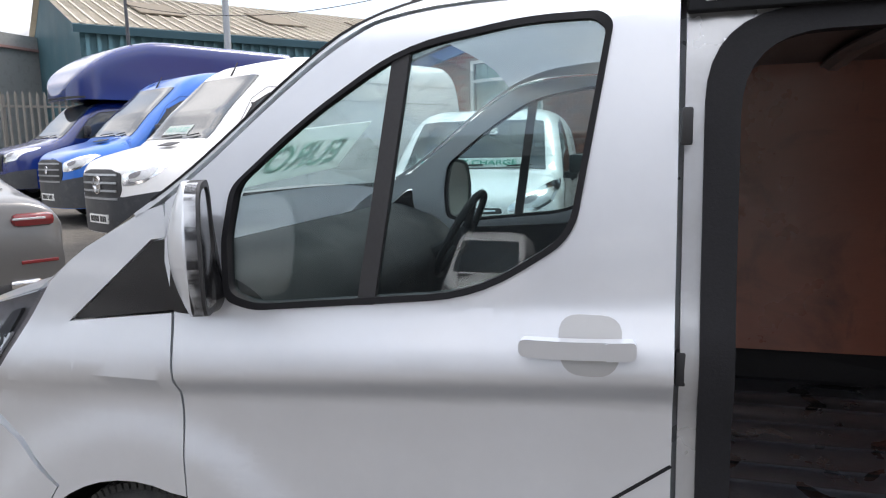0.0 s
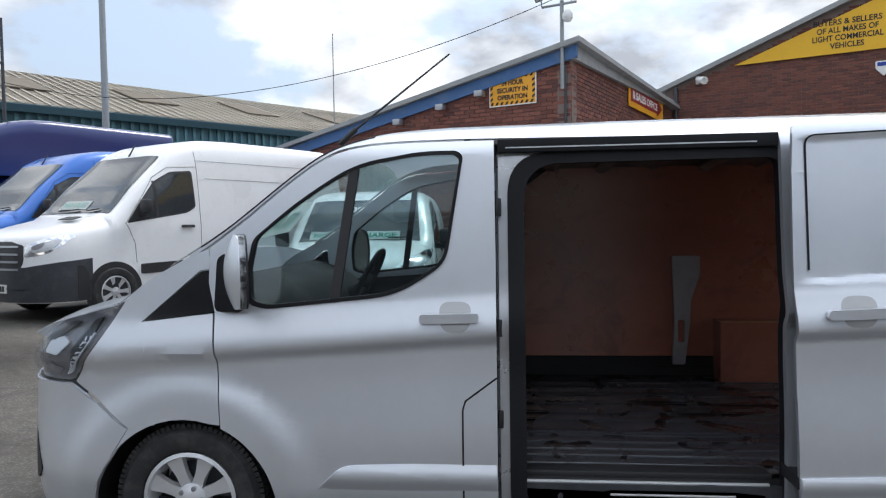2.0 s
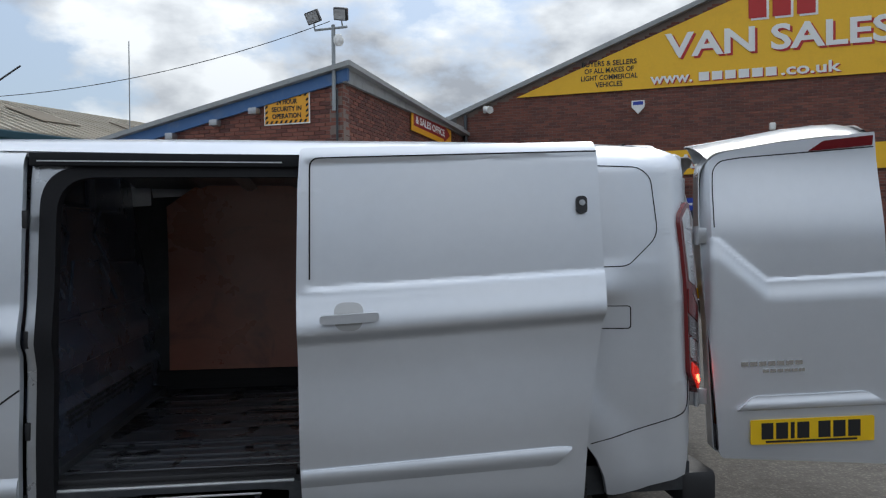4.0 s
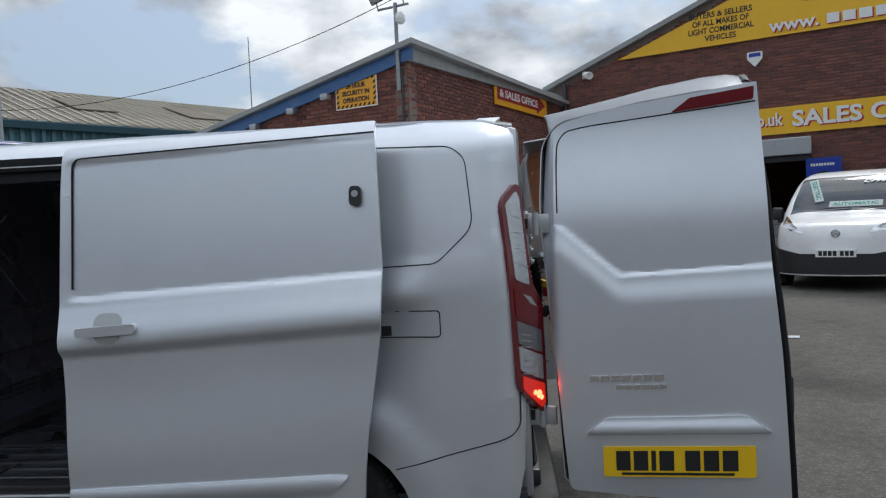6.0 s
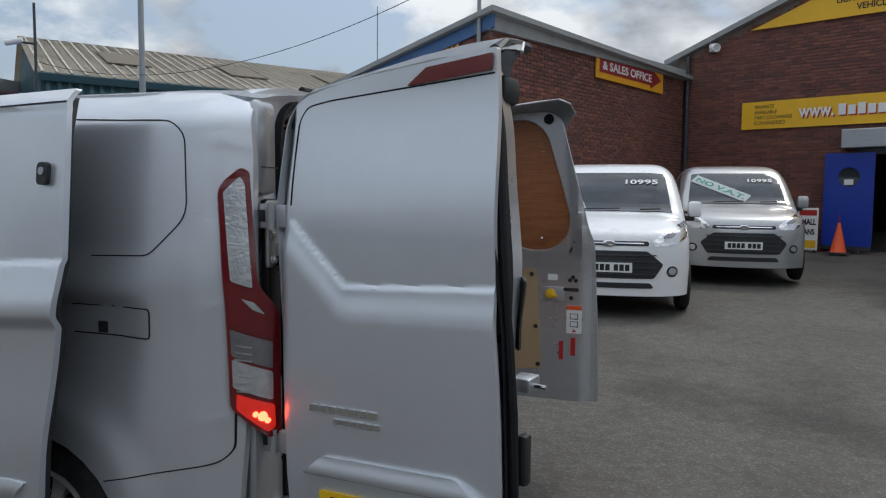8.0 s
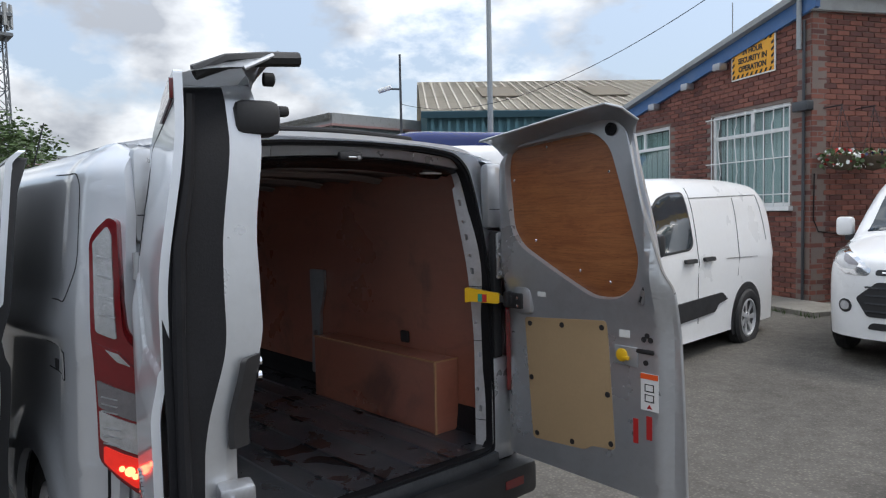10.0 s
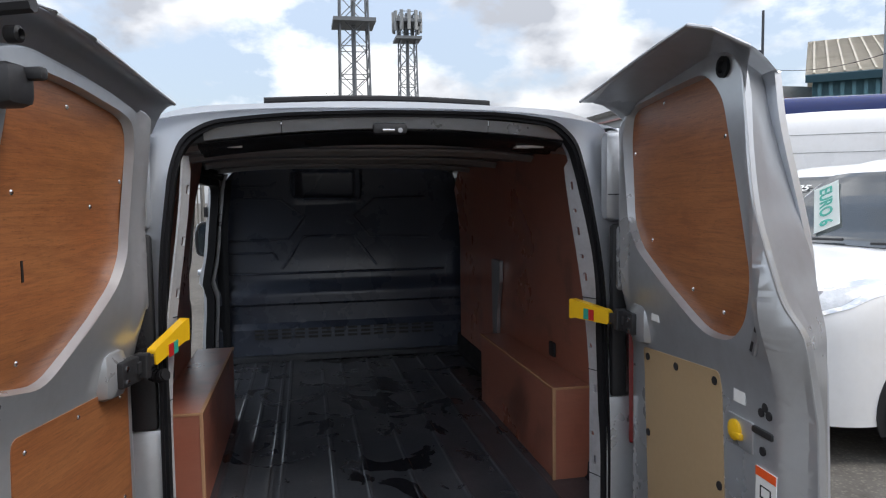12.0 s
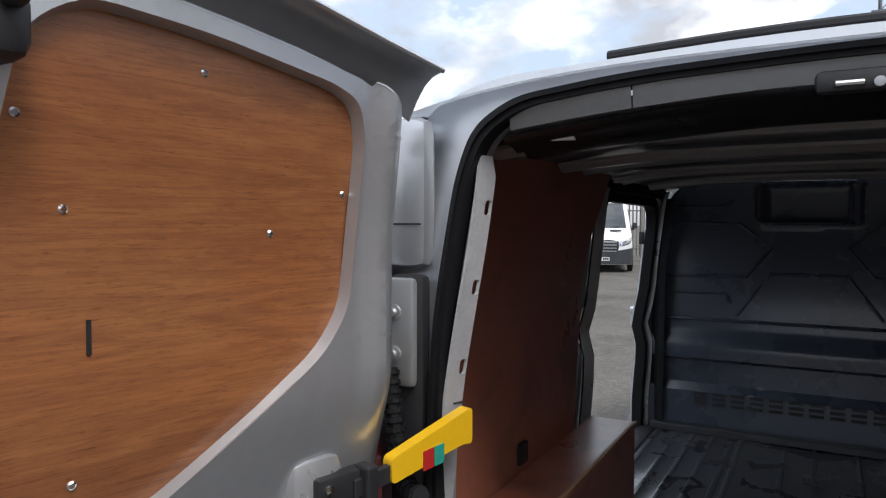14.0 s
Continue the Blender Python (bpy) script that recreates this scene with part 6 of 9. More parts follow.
RIGHT = dict(
    inner=lambda s: 0.122 + 0.05 * s, inset=0.10, lean=0.04, top_lean=0.0, fall=0.815, hinge_fall=0.03, roll=(0.0, 0.79), mid=0.42,
    skin=[(0.07, 0.40), (0.03, 0.87), (-0.005, 1.2), (-0.01, 1.42), (0.005, 1.65), (0.03, 1.73), (0.08, 1.778), (0.26, 1.815), (0.65, 1.855), (0.70, 1.57), (0.735, 1.30), (0.758, 0.93), (0.775, 0.567), (0.785, 0.40)],
    up_hole=rnd([(0.035, 1.74), (0.05, 1.815), (0.09, 1.834), (0.30, 1.852), (0.535, 1.866), (0.622, 1.80), (0.70, 1.55), (0.755, 1.36), (0.735, 1.262), (0.655, 1.197), (0.53, 1.188), (0.128, 1.39), (0.065, 1.47)], [0.05, 0.03, 0.04, 0.05, 0.06, 0.06, 0.06, 0.06, 0.06, 0.05, 0.06, 0.04, 0.04], 5),
    low_hole=rnd([(0.158, 0.525), (0.385, 0.540), (0.455, 0.545), (0.490, 0.570), (0.608, 0.580), (0.572, 1.098), (0.115, 1.066)], 0.02),
    pan=rnd([(-0.03, 0.42), (-0.035, 1.0), (-0.03, 1.45), (0.0, 1.75), (0.08, 1.85), (0.40, 1.888), (0.60, 1.905), (0.69, 1.872), (0.80, 1.48), (0.838, 1.31), (0.866, 1.235), (0.876, 1.0), (0.885, 0.85), (0.90, 0.42)], [0.02, 0.1, 0.1, 0.05, 0.04, 0.1, 0.05, 0.05, 0.1, 0.05, 0.03, 0.05, 0.1, 0.02]),
    up_marks=((0.27, 1.825), (0.60, 1.70), (0.07, 1.69), (0.60, 1.26), (0.20, 1.42), (0.45, 1.30)),
    low_marks=((0.145, 1.045), (0.335, 1.058), (0.550, 1.072), (0.150, 0.80), (0.575, 0.80), (0.180, 0.550), (0.385, 0.560), (0.590, 0.600)),
    flange=((0.02, 1.865, 0.310), (0.20, 1.886, 0.316), (0.40, 1.910, 0.325), (0.58, 1.932, 0.330), (0.70, 1.942, 0.330), (0.745, 1.925, 0.30), (0.765, 1.885, 0.22)),
    flange_foot=((0.04, 1.78), (0.22, 1.81), (0.40, 1.835), (0.58, 1.850), (0.63, 1.853), (0.645, 1.853), (0.65, 1.845)),
    flange_in=((0.02, 1.80), (0.20, 1.866), (0.40, 1.886), (0.58, 1.900), (0.65, 1.892), (0.69, 1.86), (0.715, 1.79)),
    strap=(0.040, 0.118), strap_z=1.152, strap_end=(2.703, 1.626, 1.160))
LD = rear_door((2.81, 0.126, 0), -15.3, 1, LEFT, "silver rear door swung wide open, number plate low on it")
RD = rear_door((2.815, 1.915, 0), -0.2, -1, RIGHT, "silver rear door swung open with its lined inside showing")


def left_door_details():
    d, m, sk, I, flat = LD
    pp = lambda nm, bm, mat, lab="", sm=True, par=None: part(nm, bm, mat, par or d, lab, sm)
    pp("high_brake_lamp", sheet(rnd([(0.495, 1.780), (0.765, 1.802), (0.768, 1.846), (0.56, 1.826)], 0.006), [], lambda s, z, k: sk(s, z, k - 0.008), 0.02, 0.05), RED_LENS, "red high-level brake lamp")
    # plate in its recess under a hood that overhangs it
    tilt = lambda s: 0.075 * (s - 0.48)
    face = lambda s, z, k: m @ Vector((s, -0.026 + k, z + tilt(s)))
    pl = pp("number_plate", sheet(rnd([(0.226, 0.487), (0.740, 0.487), (0.740, 0.596), (0.226, 0.596)], 0.008), [], face, 0.008, 0.2), PLATE_Y, "yellow rear number plate")
    bar = lambda x, z, w, h, k: sheet([(x, z), (x + w, z), (x + w, z + h), (x, z + h)], [], lambda s, v, q: face(s, v, q - k), 0.003, 0.5)
    x = 0.272
    for k in (0.050, 0.050, 0.016, 0.050, -0.026, 0.050, 0.050, 0.050):
        if k > 0:
            part("plate_mark", bar(x, 0.510, k, 0.072, 0.0018), INK, pl, "black plate mark")
        x += abs(k) + (0.0115 if k > 0 else 0)
    part("plate_footer", bar(0.29, 0.494, 0.38, 0.009, 0.0015), INK, pl)
    mm = m @ Matrix(((1, 0, 0, 0), (0.0, 0, -1, -0.021), (0.06, 1, 0, 0), (0, 0, 0, 1)))
    bars("badge_bar", [(0.187 + 0.038 * k, 0.806, 0.031, 0.020) for k in range(7)] + [(0.280 + 0.030 * k, 0.776, 0.025, 0.014) for k in range(6)], CHROME, mm, d, "bright badge bar", 0.006)
    hump = rnd([(0.160, 0.640), (0.240, 0.704), (0.712, 0.704), (0.800, 0.640)], 0.022)
    pp("plate_hood", sheet(hump, [], lambda s, z, k: m @ Vector((s, -0.018 - 0.022 * smooth01((z - 0.632) / 0.02) * (1 - 0.5 * smooth01((z - 0.66) / 0.045)) + k, z + tilt(s))), 0.03, 0.03, 0.008), SILVER, "silver hood over the plate")
    # latch gear on the free edge
    b = boxbm(0.655, 0.735, I(0.7) + 0.03, I(0.7) + 0.135, 1.735, 1.815, 0.02, m)
    lb = pp("latch_block", b, BLACK, "black upper latch cover")
    part("latch_snout", boxbm(0.665, 0.690, I(0.7) + 0.12, I(0.7) + 0.165, 1.785, 1.81, 0.008, m), BLACK, lb, "", True)
    pp("latch_arm", tube(bmesh.new(), [m @ Vector(q) for q in ((0.745, 0.10, 1.862), (0.742, 0.17, 1.892), (0.735, 0.26, 1.905), (0.725, 0.335, 1.912))], 0.017), BLACK, "black latch arm over the door top")
    pp("latch_knob", lathe(bmesh.new(), [(0.016, -0.01), (0.016, 0.012), (0.010, 0.016), (0.008, 0.006), (0, 0.006)], 14, m @ Matrix.Translation((0.69, I(0.7) + 0.115, 1.868)) @ Matrix.Rotation(radians(-90), 4, "X")), BLACK)
    tri_p = rnd([(0.700, 1.05), (0.815, 1.05), (0.815, 1.245), (0.735, 1.255)], 0.012)
    pt = pp("latch_plate", sheet(tri_p, [], lambda s, z, k: m @ Vector((s, I(s) + 0.030 + 0.03 * smooth01((z - 1.1) / 0.15) - 0.05 * smooth01((s - 0.775) / 0.05) - k, z)), 0.012, 0.03), BLACK, "black three-cornered latch plate with bolts")
    for s, z in ((0.752, 1.225), (0.735, 1.17), (0.725, 1.115), (0.722, 1.08), (0.782, 1.20)):
        part("bolt", lathe(bmesh.new(), [(0.009, -0.004), (0.009, 0.004), (0, 0.006)], 8, m @ Matrix.Translation((s, I(s) + 0.032 + 0.03 * smooth01((z - 1.1) / 0.15) - 0.05 * smooth01((s - 0.775) / 0.05), z)) @ Matrix.Rotation(radians(-90), 4, "X")), CHROME, pt, "", True)
    pp("door_slot", boxbm(0.567, 0.573, 0, 0.0025, 1.395, 1.44, 0, m @ Matrix.Translation((0, I(0.57) + 0.0255, 0))), INK, "")
    lt = pp("lower_latch", boxbm(0.800, 0.862, I(0.8) - 0.055, I(0.8) + 0.02, 0.945, 0.985, 0.008, m), STEEL, "bright lower latch")
    part("latch_tongue", rod(bmesh.new(), m @ Vector((0.86, I(0.8) - 0.03, 0.965)), m @ Vector((0.90, I(0.8) - 0.03, 0.965)), 0.007), CHROME, lt, "", True)
    pp("pull_handle", boxbm(0.842, 0.872, 0.07, 0.11, 0.70, 0.84, 0.01, m), BLACK, "black pull grip on the door edge")
    # corrugated cable boot between body and door
    pts = [Vector((2.800 + 0.016 * math.sin(k * 0.20), 0.205 + 0.0035 * k, 1.275 - 0.018 * k)) for k in range(13)]
    pts += [pts[-1] + Vector((0.012 * k, 0.016 * k, -0.012 * math.sin(k * 0.7))) for k in range(1, 5)]
    pp("cable_boot", tube(bmesh.new(), pts, 0.017), RUBBER, "black corrugated cable boot")
    for p, q in zip(pts[::1], pts[1::1]):
        pp("boot_ring", rod(bmesh.new(), p.lerp(q, 0.3), p.lerp(q, 0.75), 0.0205), RUBBER)


left_door_details()


def right_door_details():
    d, m, sk, I, flat = RD
    pp = lambda nm, bm, mat, lab="": part(nm, bm, mat, d, lab, True)
    D = 0.0012
    m = m @ Matrix.Translation((0, I(0.0), 0)) @ Matrix.Rotation(math.atan(0.05), 4, "Z")   # the plane of the pan
    turn = Matrix.Rotation(radians(-90), 4, "X")
    pp("grommet", lathe(bmesh.new(), [(0.026, -0.004), (0.026, 0.004), (0.016, 0.005), (0.012, -0.003), (0, -0.003)], 16, Matrix.Translation(flat(0.630, 1.862, -0.004)) @ m.to_3x3().to_4x4() @ turn), RUBBER, "black grommet")
    q = Matrix.Translation((0.775, D + 0.028, 1.255)) @ Matrix.Rotation(radians(18), 4, "Y")
    sl = pp("lock_slot", boxbm(-0.012, 0.012, -0.006, 0.006, -0.072, 0.072, 0.005, m @ q), STEEL, "bare metal slot plate")
    for z in (-0.05, 0.0, 0.05):
        part("slot_hole", boxbm(-0.004, 0.004, 0.004, 0.0075, z - 0.012, z + 0.012, 0, m @ q), BLACK, sl)
    pp("small_label", boxbm(0.215, 0.262, D + 0.012, D + 0.024, 1.175, 1.222, 0, m), WHITE_PL, "small white label")
    pp("small_label", boxbm(0.636, 0.686, D, D + 0.0025, 1.045, 1.105, 0, m), WHITE_PL, "small white label")
    pp("release_plate", boxbm(0.614, 0.722, D - 0.002, D + 0.005, 0.935, 1.012, 0.003, m), SILVER_DIM, "")
    pp("release_knob", lathe(bmesh.new(), [(0.026, -0.002), (0.026, 0.012), (0.012, 0.017), (0, 0.017)], 16, m @ Matrix.Translation((0.652, D, 0.976)) @ turn), YELLOW_PL, "yellow release knob")
    pp("release_tab", boxbm(0.652, 0.688, D + 0.004, D + 0.018, 0.958, 0.975, 0.005, m), YELLOW_PL, "")
    pp("latch_slot", boxbm(0.712, 0.795, D - 0.03, D + 0.005, 0.992, 1.010, 0.004, m), BLACK, "black latch slot")
    for s, z in ((0.765, 1.064), (0.750, 1.048), (0.780, 1.048), (0.758, 0.958), (0.812, 1.105)):
        pp("hole_plug", lathe(bmesh.new(), [(0.011, -0.001), (0.011, 0.003), (0, 0.003)], 10, m @ Matrix.Translation((s, D - (0.02 if s > 0.8 else 0), z)) @ turn), BLACK)
    m2 = m @ Matrix.Translation((0.736, D, 0)) @ Matrix.Translation((-0.754, -0.037, 0))
    lb = pp("warning_label", boxbm(0.754, 0.832, 0.037, 0.040, 0.775, 0.918, 0, m2), WHITE_PL, "white warning label with an orange head")
    part("label_head", boxbm(0.754, 0.832, 0.040, 0.0412, 0.897, 0.918, 0, m2), ORANGE, lb)
    for z in (0.848, 0.808):
        part("label_drawing", boxbm(0.772, 0.814, 0.040, 0.0410, z, z + 0.004, 0, m2), INK, lb)
        part("label_drawing", boxbm(0.772, 0.776, 0.040, 0.0410, z, z + 0.030, 0, m2), INK, lb)
        part("label_drawing", boxbm(0.810, 0.814, 0.040, 0.0410, z, z + 0.030, 0, m2), INK, lb)
        part("label_drawing", boxbm(0.772, 0.814, 0.040, 0.0410, z + 0.027, z + 0.030, 0, m2), INK, lb)
    part("warning_triangle", sheet([(0.782, 0.783), (0.806, 0.783), (0.794, 0.800)], [], lambda u, v, k: m2 @ Vector((u, 0.041 - k, v)), 0.002, 1), RED_INK, lb)
    pp("red_reflector", boxbm(0.700, 0.722, D, D + 0.003, 0.635, 0.732, 0, m), RED_INK, "red reflective strip")
    pp("red_reflector", boxbm(0.778, 0.802, 0.036, 0.039, 0.660, 0.752, 0, m2), RED_INK, "red reflective strip")


right_door_details()


def cab():
    dash = sheet(rnd([(-1.40, 0.80), (-1.36, 1.18), (-1.22, 1.20), (-1.02, 1.13), (-0.90, 1.02), (-0.93, 0.75), (-1.2, 0.6)], 0.05), [], lambda u, v, k: Vector((u, 0.16 + k, v)), 1.66, 0.2)
    vpart("dashboard", dash, DARK_IN, None, "dark grey dashboard")
    st = bmesh.new()
    q = Matrix.Translation((-0.80, 1.42, 1.10)) @ Matrix.Rotation(radians(-62), 4, "Y")
    tube(st, [q @ Vector((0.19 * math.cos(a), 0.19 * math.sin(a), 0)) for a in [2 * math.pi * i / 32 for i in range(33)]], 0.016)
    for a in (0, 120, 240):
        rod(st, q @ Vector((0, 0, -0.02)), q @ Vector((0.18 * math.cos(radians(a + 90)), 0.18 * math.sin(radians(a + 90)), 0)), 0.018)
    rod(st, q @ Vector((0, 0, -0.02)), Vector((-1.0, 1.42, 0.98)), 0.03)
    lathe(st, [(0, 0.01), (0.06, 0.005), (0.065, -0.03), (0, -0.035)], 16, q)
    vpart("steering_wheel", st, DARK_IN, None, "black steering wheel")
    for y0, y1 in ((0.22, 1.05), (1.18, 1.66)):
        back = sheet(rnd([(-0.42, 0.70), (-0.26, 0.70), (-0.12, 1.20), (-0.17, 1.25), (-0.27, 1.22)], 0.04), [], lambda u, v, k: Vector((u, y0 + k, v)), y1 - y0, 0.2)
        s = vpart("seat", back, SEAT, None, "dark cloth front seat")
        part("seat_cushion", boxbm(-0.78, -0.24, y0, y1, 0.58, 0.74, 0.04), SEAT, s, "", True)
        part("seat_base", boxbm(-0.72, -0.2, y0 + 0.06, y1 - 0.06, 0.30, 0.58, 0.01), DARK_IN, s)
    vpart("cab_floor", boxbm(-1.5, -0.10, 0.10, 1.88, 0.24, 0.30), DARK_IN, None, "dark cab floor", False)
    vpart("firewall", boxbm(-1.46, -1.40, 0.12, 1.86, 0.24, 1.10), DARK_IN, None, "", False)
    # card set behind the windscreen for a dash card's reflection, read from outside
    m = Matrix.Translation((-1.07, 0.60, 1.435)) @ Matrix.Rotation(radians(-90), 4, "Z") @ Matrix.Rotation(radians(46), 4, "X") @ Matrix.Rotation(radians(-6), 4, "Z")
    ban = vpart("windscreen_banner", boxbm(-0.29, 0.33, -0.085, 0.125, -0.002, 0.002, 0, m), PAPER, None, "white card with teal lettering standing for a dash card's reflection", False)
    words("banner_lettering", "EURO", 0.15, TEAL_FAINT, m @ Matrix.Translation((0, -0.04, 0.004)), ban, "", 0.002, 0.42, 0.003, "CENTER")
    # roof aerial
    vpart("roof_aerial", rod(rod(bmesh.new(), (-0.74, 0.55, 1.80), (-0.66, 0.55, 1.87), 0.014), (-0.66, 0.55, 1.87), (-0.22, 0.55, 2.20), 0.006, 6, 0.004), BLACK, None, "thin black roof aerial")


cab()

# ---- parked vehicles: own frame, x forwards, y to their left, nose at x = 0 ----


class Shell:
    """The outer skin of a vehicle from a roof profile, a plan and a tumblehome."""

    def __init__(self, L, W, prof, belt=1.05, zb=0.24, tumble=0.16, nose=0.45, tail=0.12, round_=8.0, bonnet=-0.9):
        prof = self.flow(prof)
        self.L, self.W, self.prof, self.belt, self.zb, self.tumble, self.nose, self.tail, self.n, self.bonnet = L, W, prof, belt, zb, tumble, nose, tail, round_, bonnet

    @staticmethod
    def flow(p, n=5):
        """The profile with monotone bends through its points."""
        g = [(b[1] - a[1]) / (b[0] - a[0]) for a, b in zip(p, p[1:])]
        k = [g[0]] + [0.0 if a * b <= 0 else 2 * a * b / (a + b) for a, b in zip(g, g[1:])] + [g[-1]]
        out = []
        for (x0, z0), (x1, z1), k0, k1 in zip(p, p[1:], k, k[1:]):
            h = x1 - x0
            for i in range(n):
                t = i / n
                out.append((x0 + h * t, (1 + 2 * t) * (1 - t) ** 2 * z0 + t * (1 - t) ** 2 * h * k0 + t * t * (3 - 2 * t) * z1 + t * t * (t - 1) * h * k1))
        return out + [p[-1]]

    def zt(self, x):
        p = self.prof
        for (x0, z0), (x1, z1) in zip(p, p[1:]):
            if x1 <= x <= x0:
                return z0 + (z1 - z0) * (x0 - x) / (x0 - x1)
        return p[0][1] if x > 0 else p[-1][1]

    def w0(self, x, z):
        w = self.W / 2
        if x > -self.nose:
            w *= max(0.0, 1 - ((x + self.nose) / self.nose) ** 2.9) ** (1 / 2.3)
        if x < -self.L + self.tail:
            w *= 1 - 0.06 * ((-self.L + self.tail - x) / self.tail) ** 2
        w -= self.tumble * max(0, z - self.belt) ** 1.2
        w -= 0.05 * max(0, 0.5 - z)
        w += 0.012 * math.exp(-((z - self.belt + 0.06) / 0.05) ** 2)
        return w

    def w(self, x, z):
        t = self.zt(x)
        q = max(0.0, min(1.0, (z - self.zb) / max(0.05, t - self.zb)))
        n = self.n if x < self.bonnet else 6.0
        return self.w0(x, z) * (1 - q ** (n * 1.6)) ** (1 / n)

    def top(self, x, y):
        """Height of the upper skin over (x, y)."""
        lo, hi = self.zb, self.zt(x)
        for _ in range(22):
            mid = (lo + hi) / 2
            if self.w(x, mid) > abs(y):
                lo = mid
            else:
                hi = mid
        return lo

    def inside(self, p):
        return -self.L < p.x < 0 and self.zb < p.z < self.zt(p.x) and abs(p.y) < self.w(p.x, p.z)

    def out(self, p, v, far=3.0):
        """Where the line from p along v leaves the skin."""
        lo, hi = 0.0, far
        for _ in range(24):
            mid = (lo + hi) / 2
            if self.inside(p + v * mid):
                lo = mid
            else:
                hi = mid
        return p + v * lo

    def front(self, y, z, d=0.0):
        """A point of the nose over (y, z), d metres in."""
        return self.out(Vector((-1.3, y, z)), Vector((1, 0, 0))) - Vector((1, 0.5 * y, 0.25)).normalized() * d

    def round_nose(self, a, z, d=0.0):
        """A point of the nose at the angle a (degrees from straight ahead)."""
        v = Vector((math.cos(radians(a)), math.sin(radians(a)), 0))
        return self.out(Vector((-self.nose - 0.15, 0, z)), v) - v * d

    def body(self):
        bm = bmesh.new()
        xs = sorted({round(v, 3) for v in [-(self.L) * i / 60 for i in range(61)] + [p[0] for p in self.prof] + [-0.001, -0.003, -0.007, -0.014, -0.022, -0.03, -0.045, -0.06, -0.08, -0.1, -0.125, -0.15, -0.18, -0.22, -0.27, -0.33, -0.4] + [-self.L + 0.02, -self.L + 0.05]}, reverse=True)
        ss = [0, 0.12, 0.24, 0.36, 0.46, 0.55, 0.63, 0.70, 0.77, 0.83, 0.88, 0.92, 0.95, 0.97, 0.983, 0.992, 0.997, 1.0]
        rows = []
        for x in xs:
            t = self.zt(x)
            z = [self.zb + (t - self.zb) * s for s in ss]
            left = [bm.verts.new((x, self.w(x, v), v)) for v in z[:-1]]
            mid = [bm.verts.new((x, 0, t))]
            right = [bm.verts.new((x, -self.w(x, v), v)) for v in z[:-1]][::-1]
            rows.append(left + mid + right)
        for a, b in zip(rows, rows[1:]):
            for i in range(len(a) - 1):
                bm.faces.new((a[i], a[i + 1], b[i + 1], b[i]))
            bm.faces.new((a[-1], a[0], b[0], b[-1]))
        bm.faces.new(rows[0])
        bm.faces.new(rows[-1][::-1])
        return bm


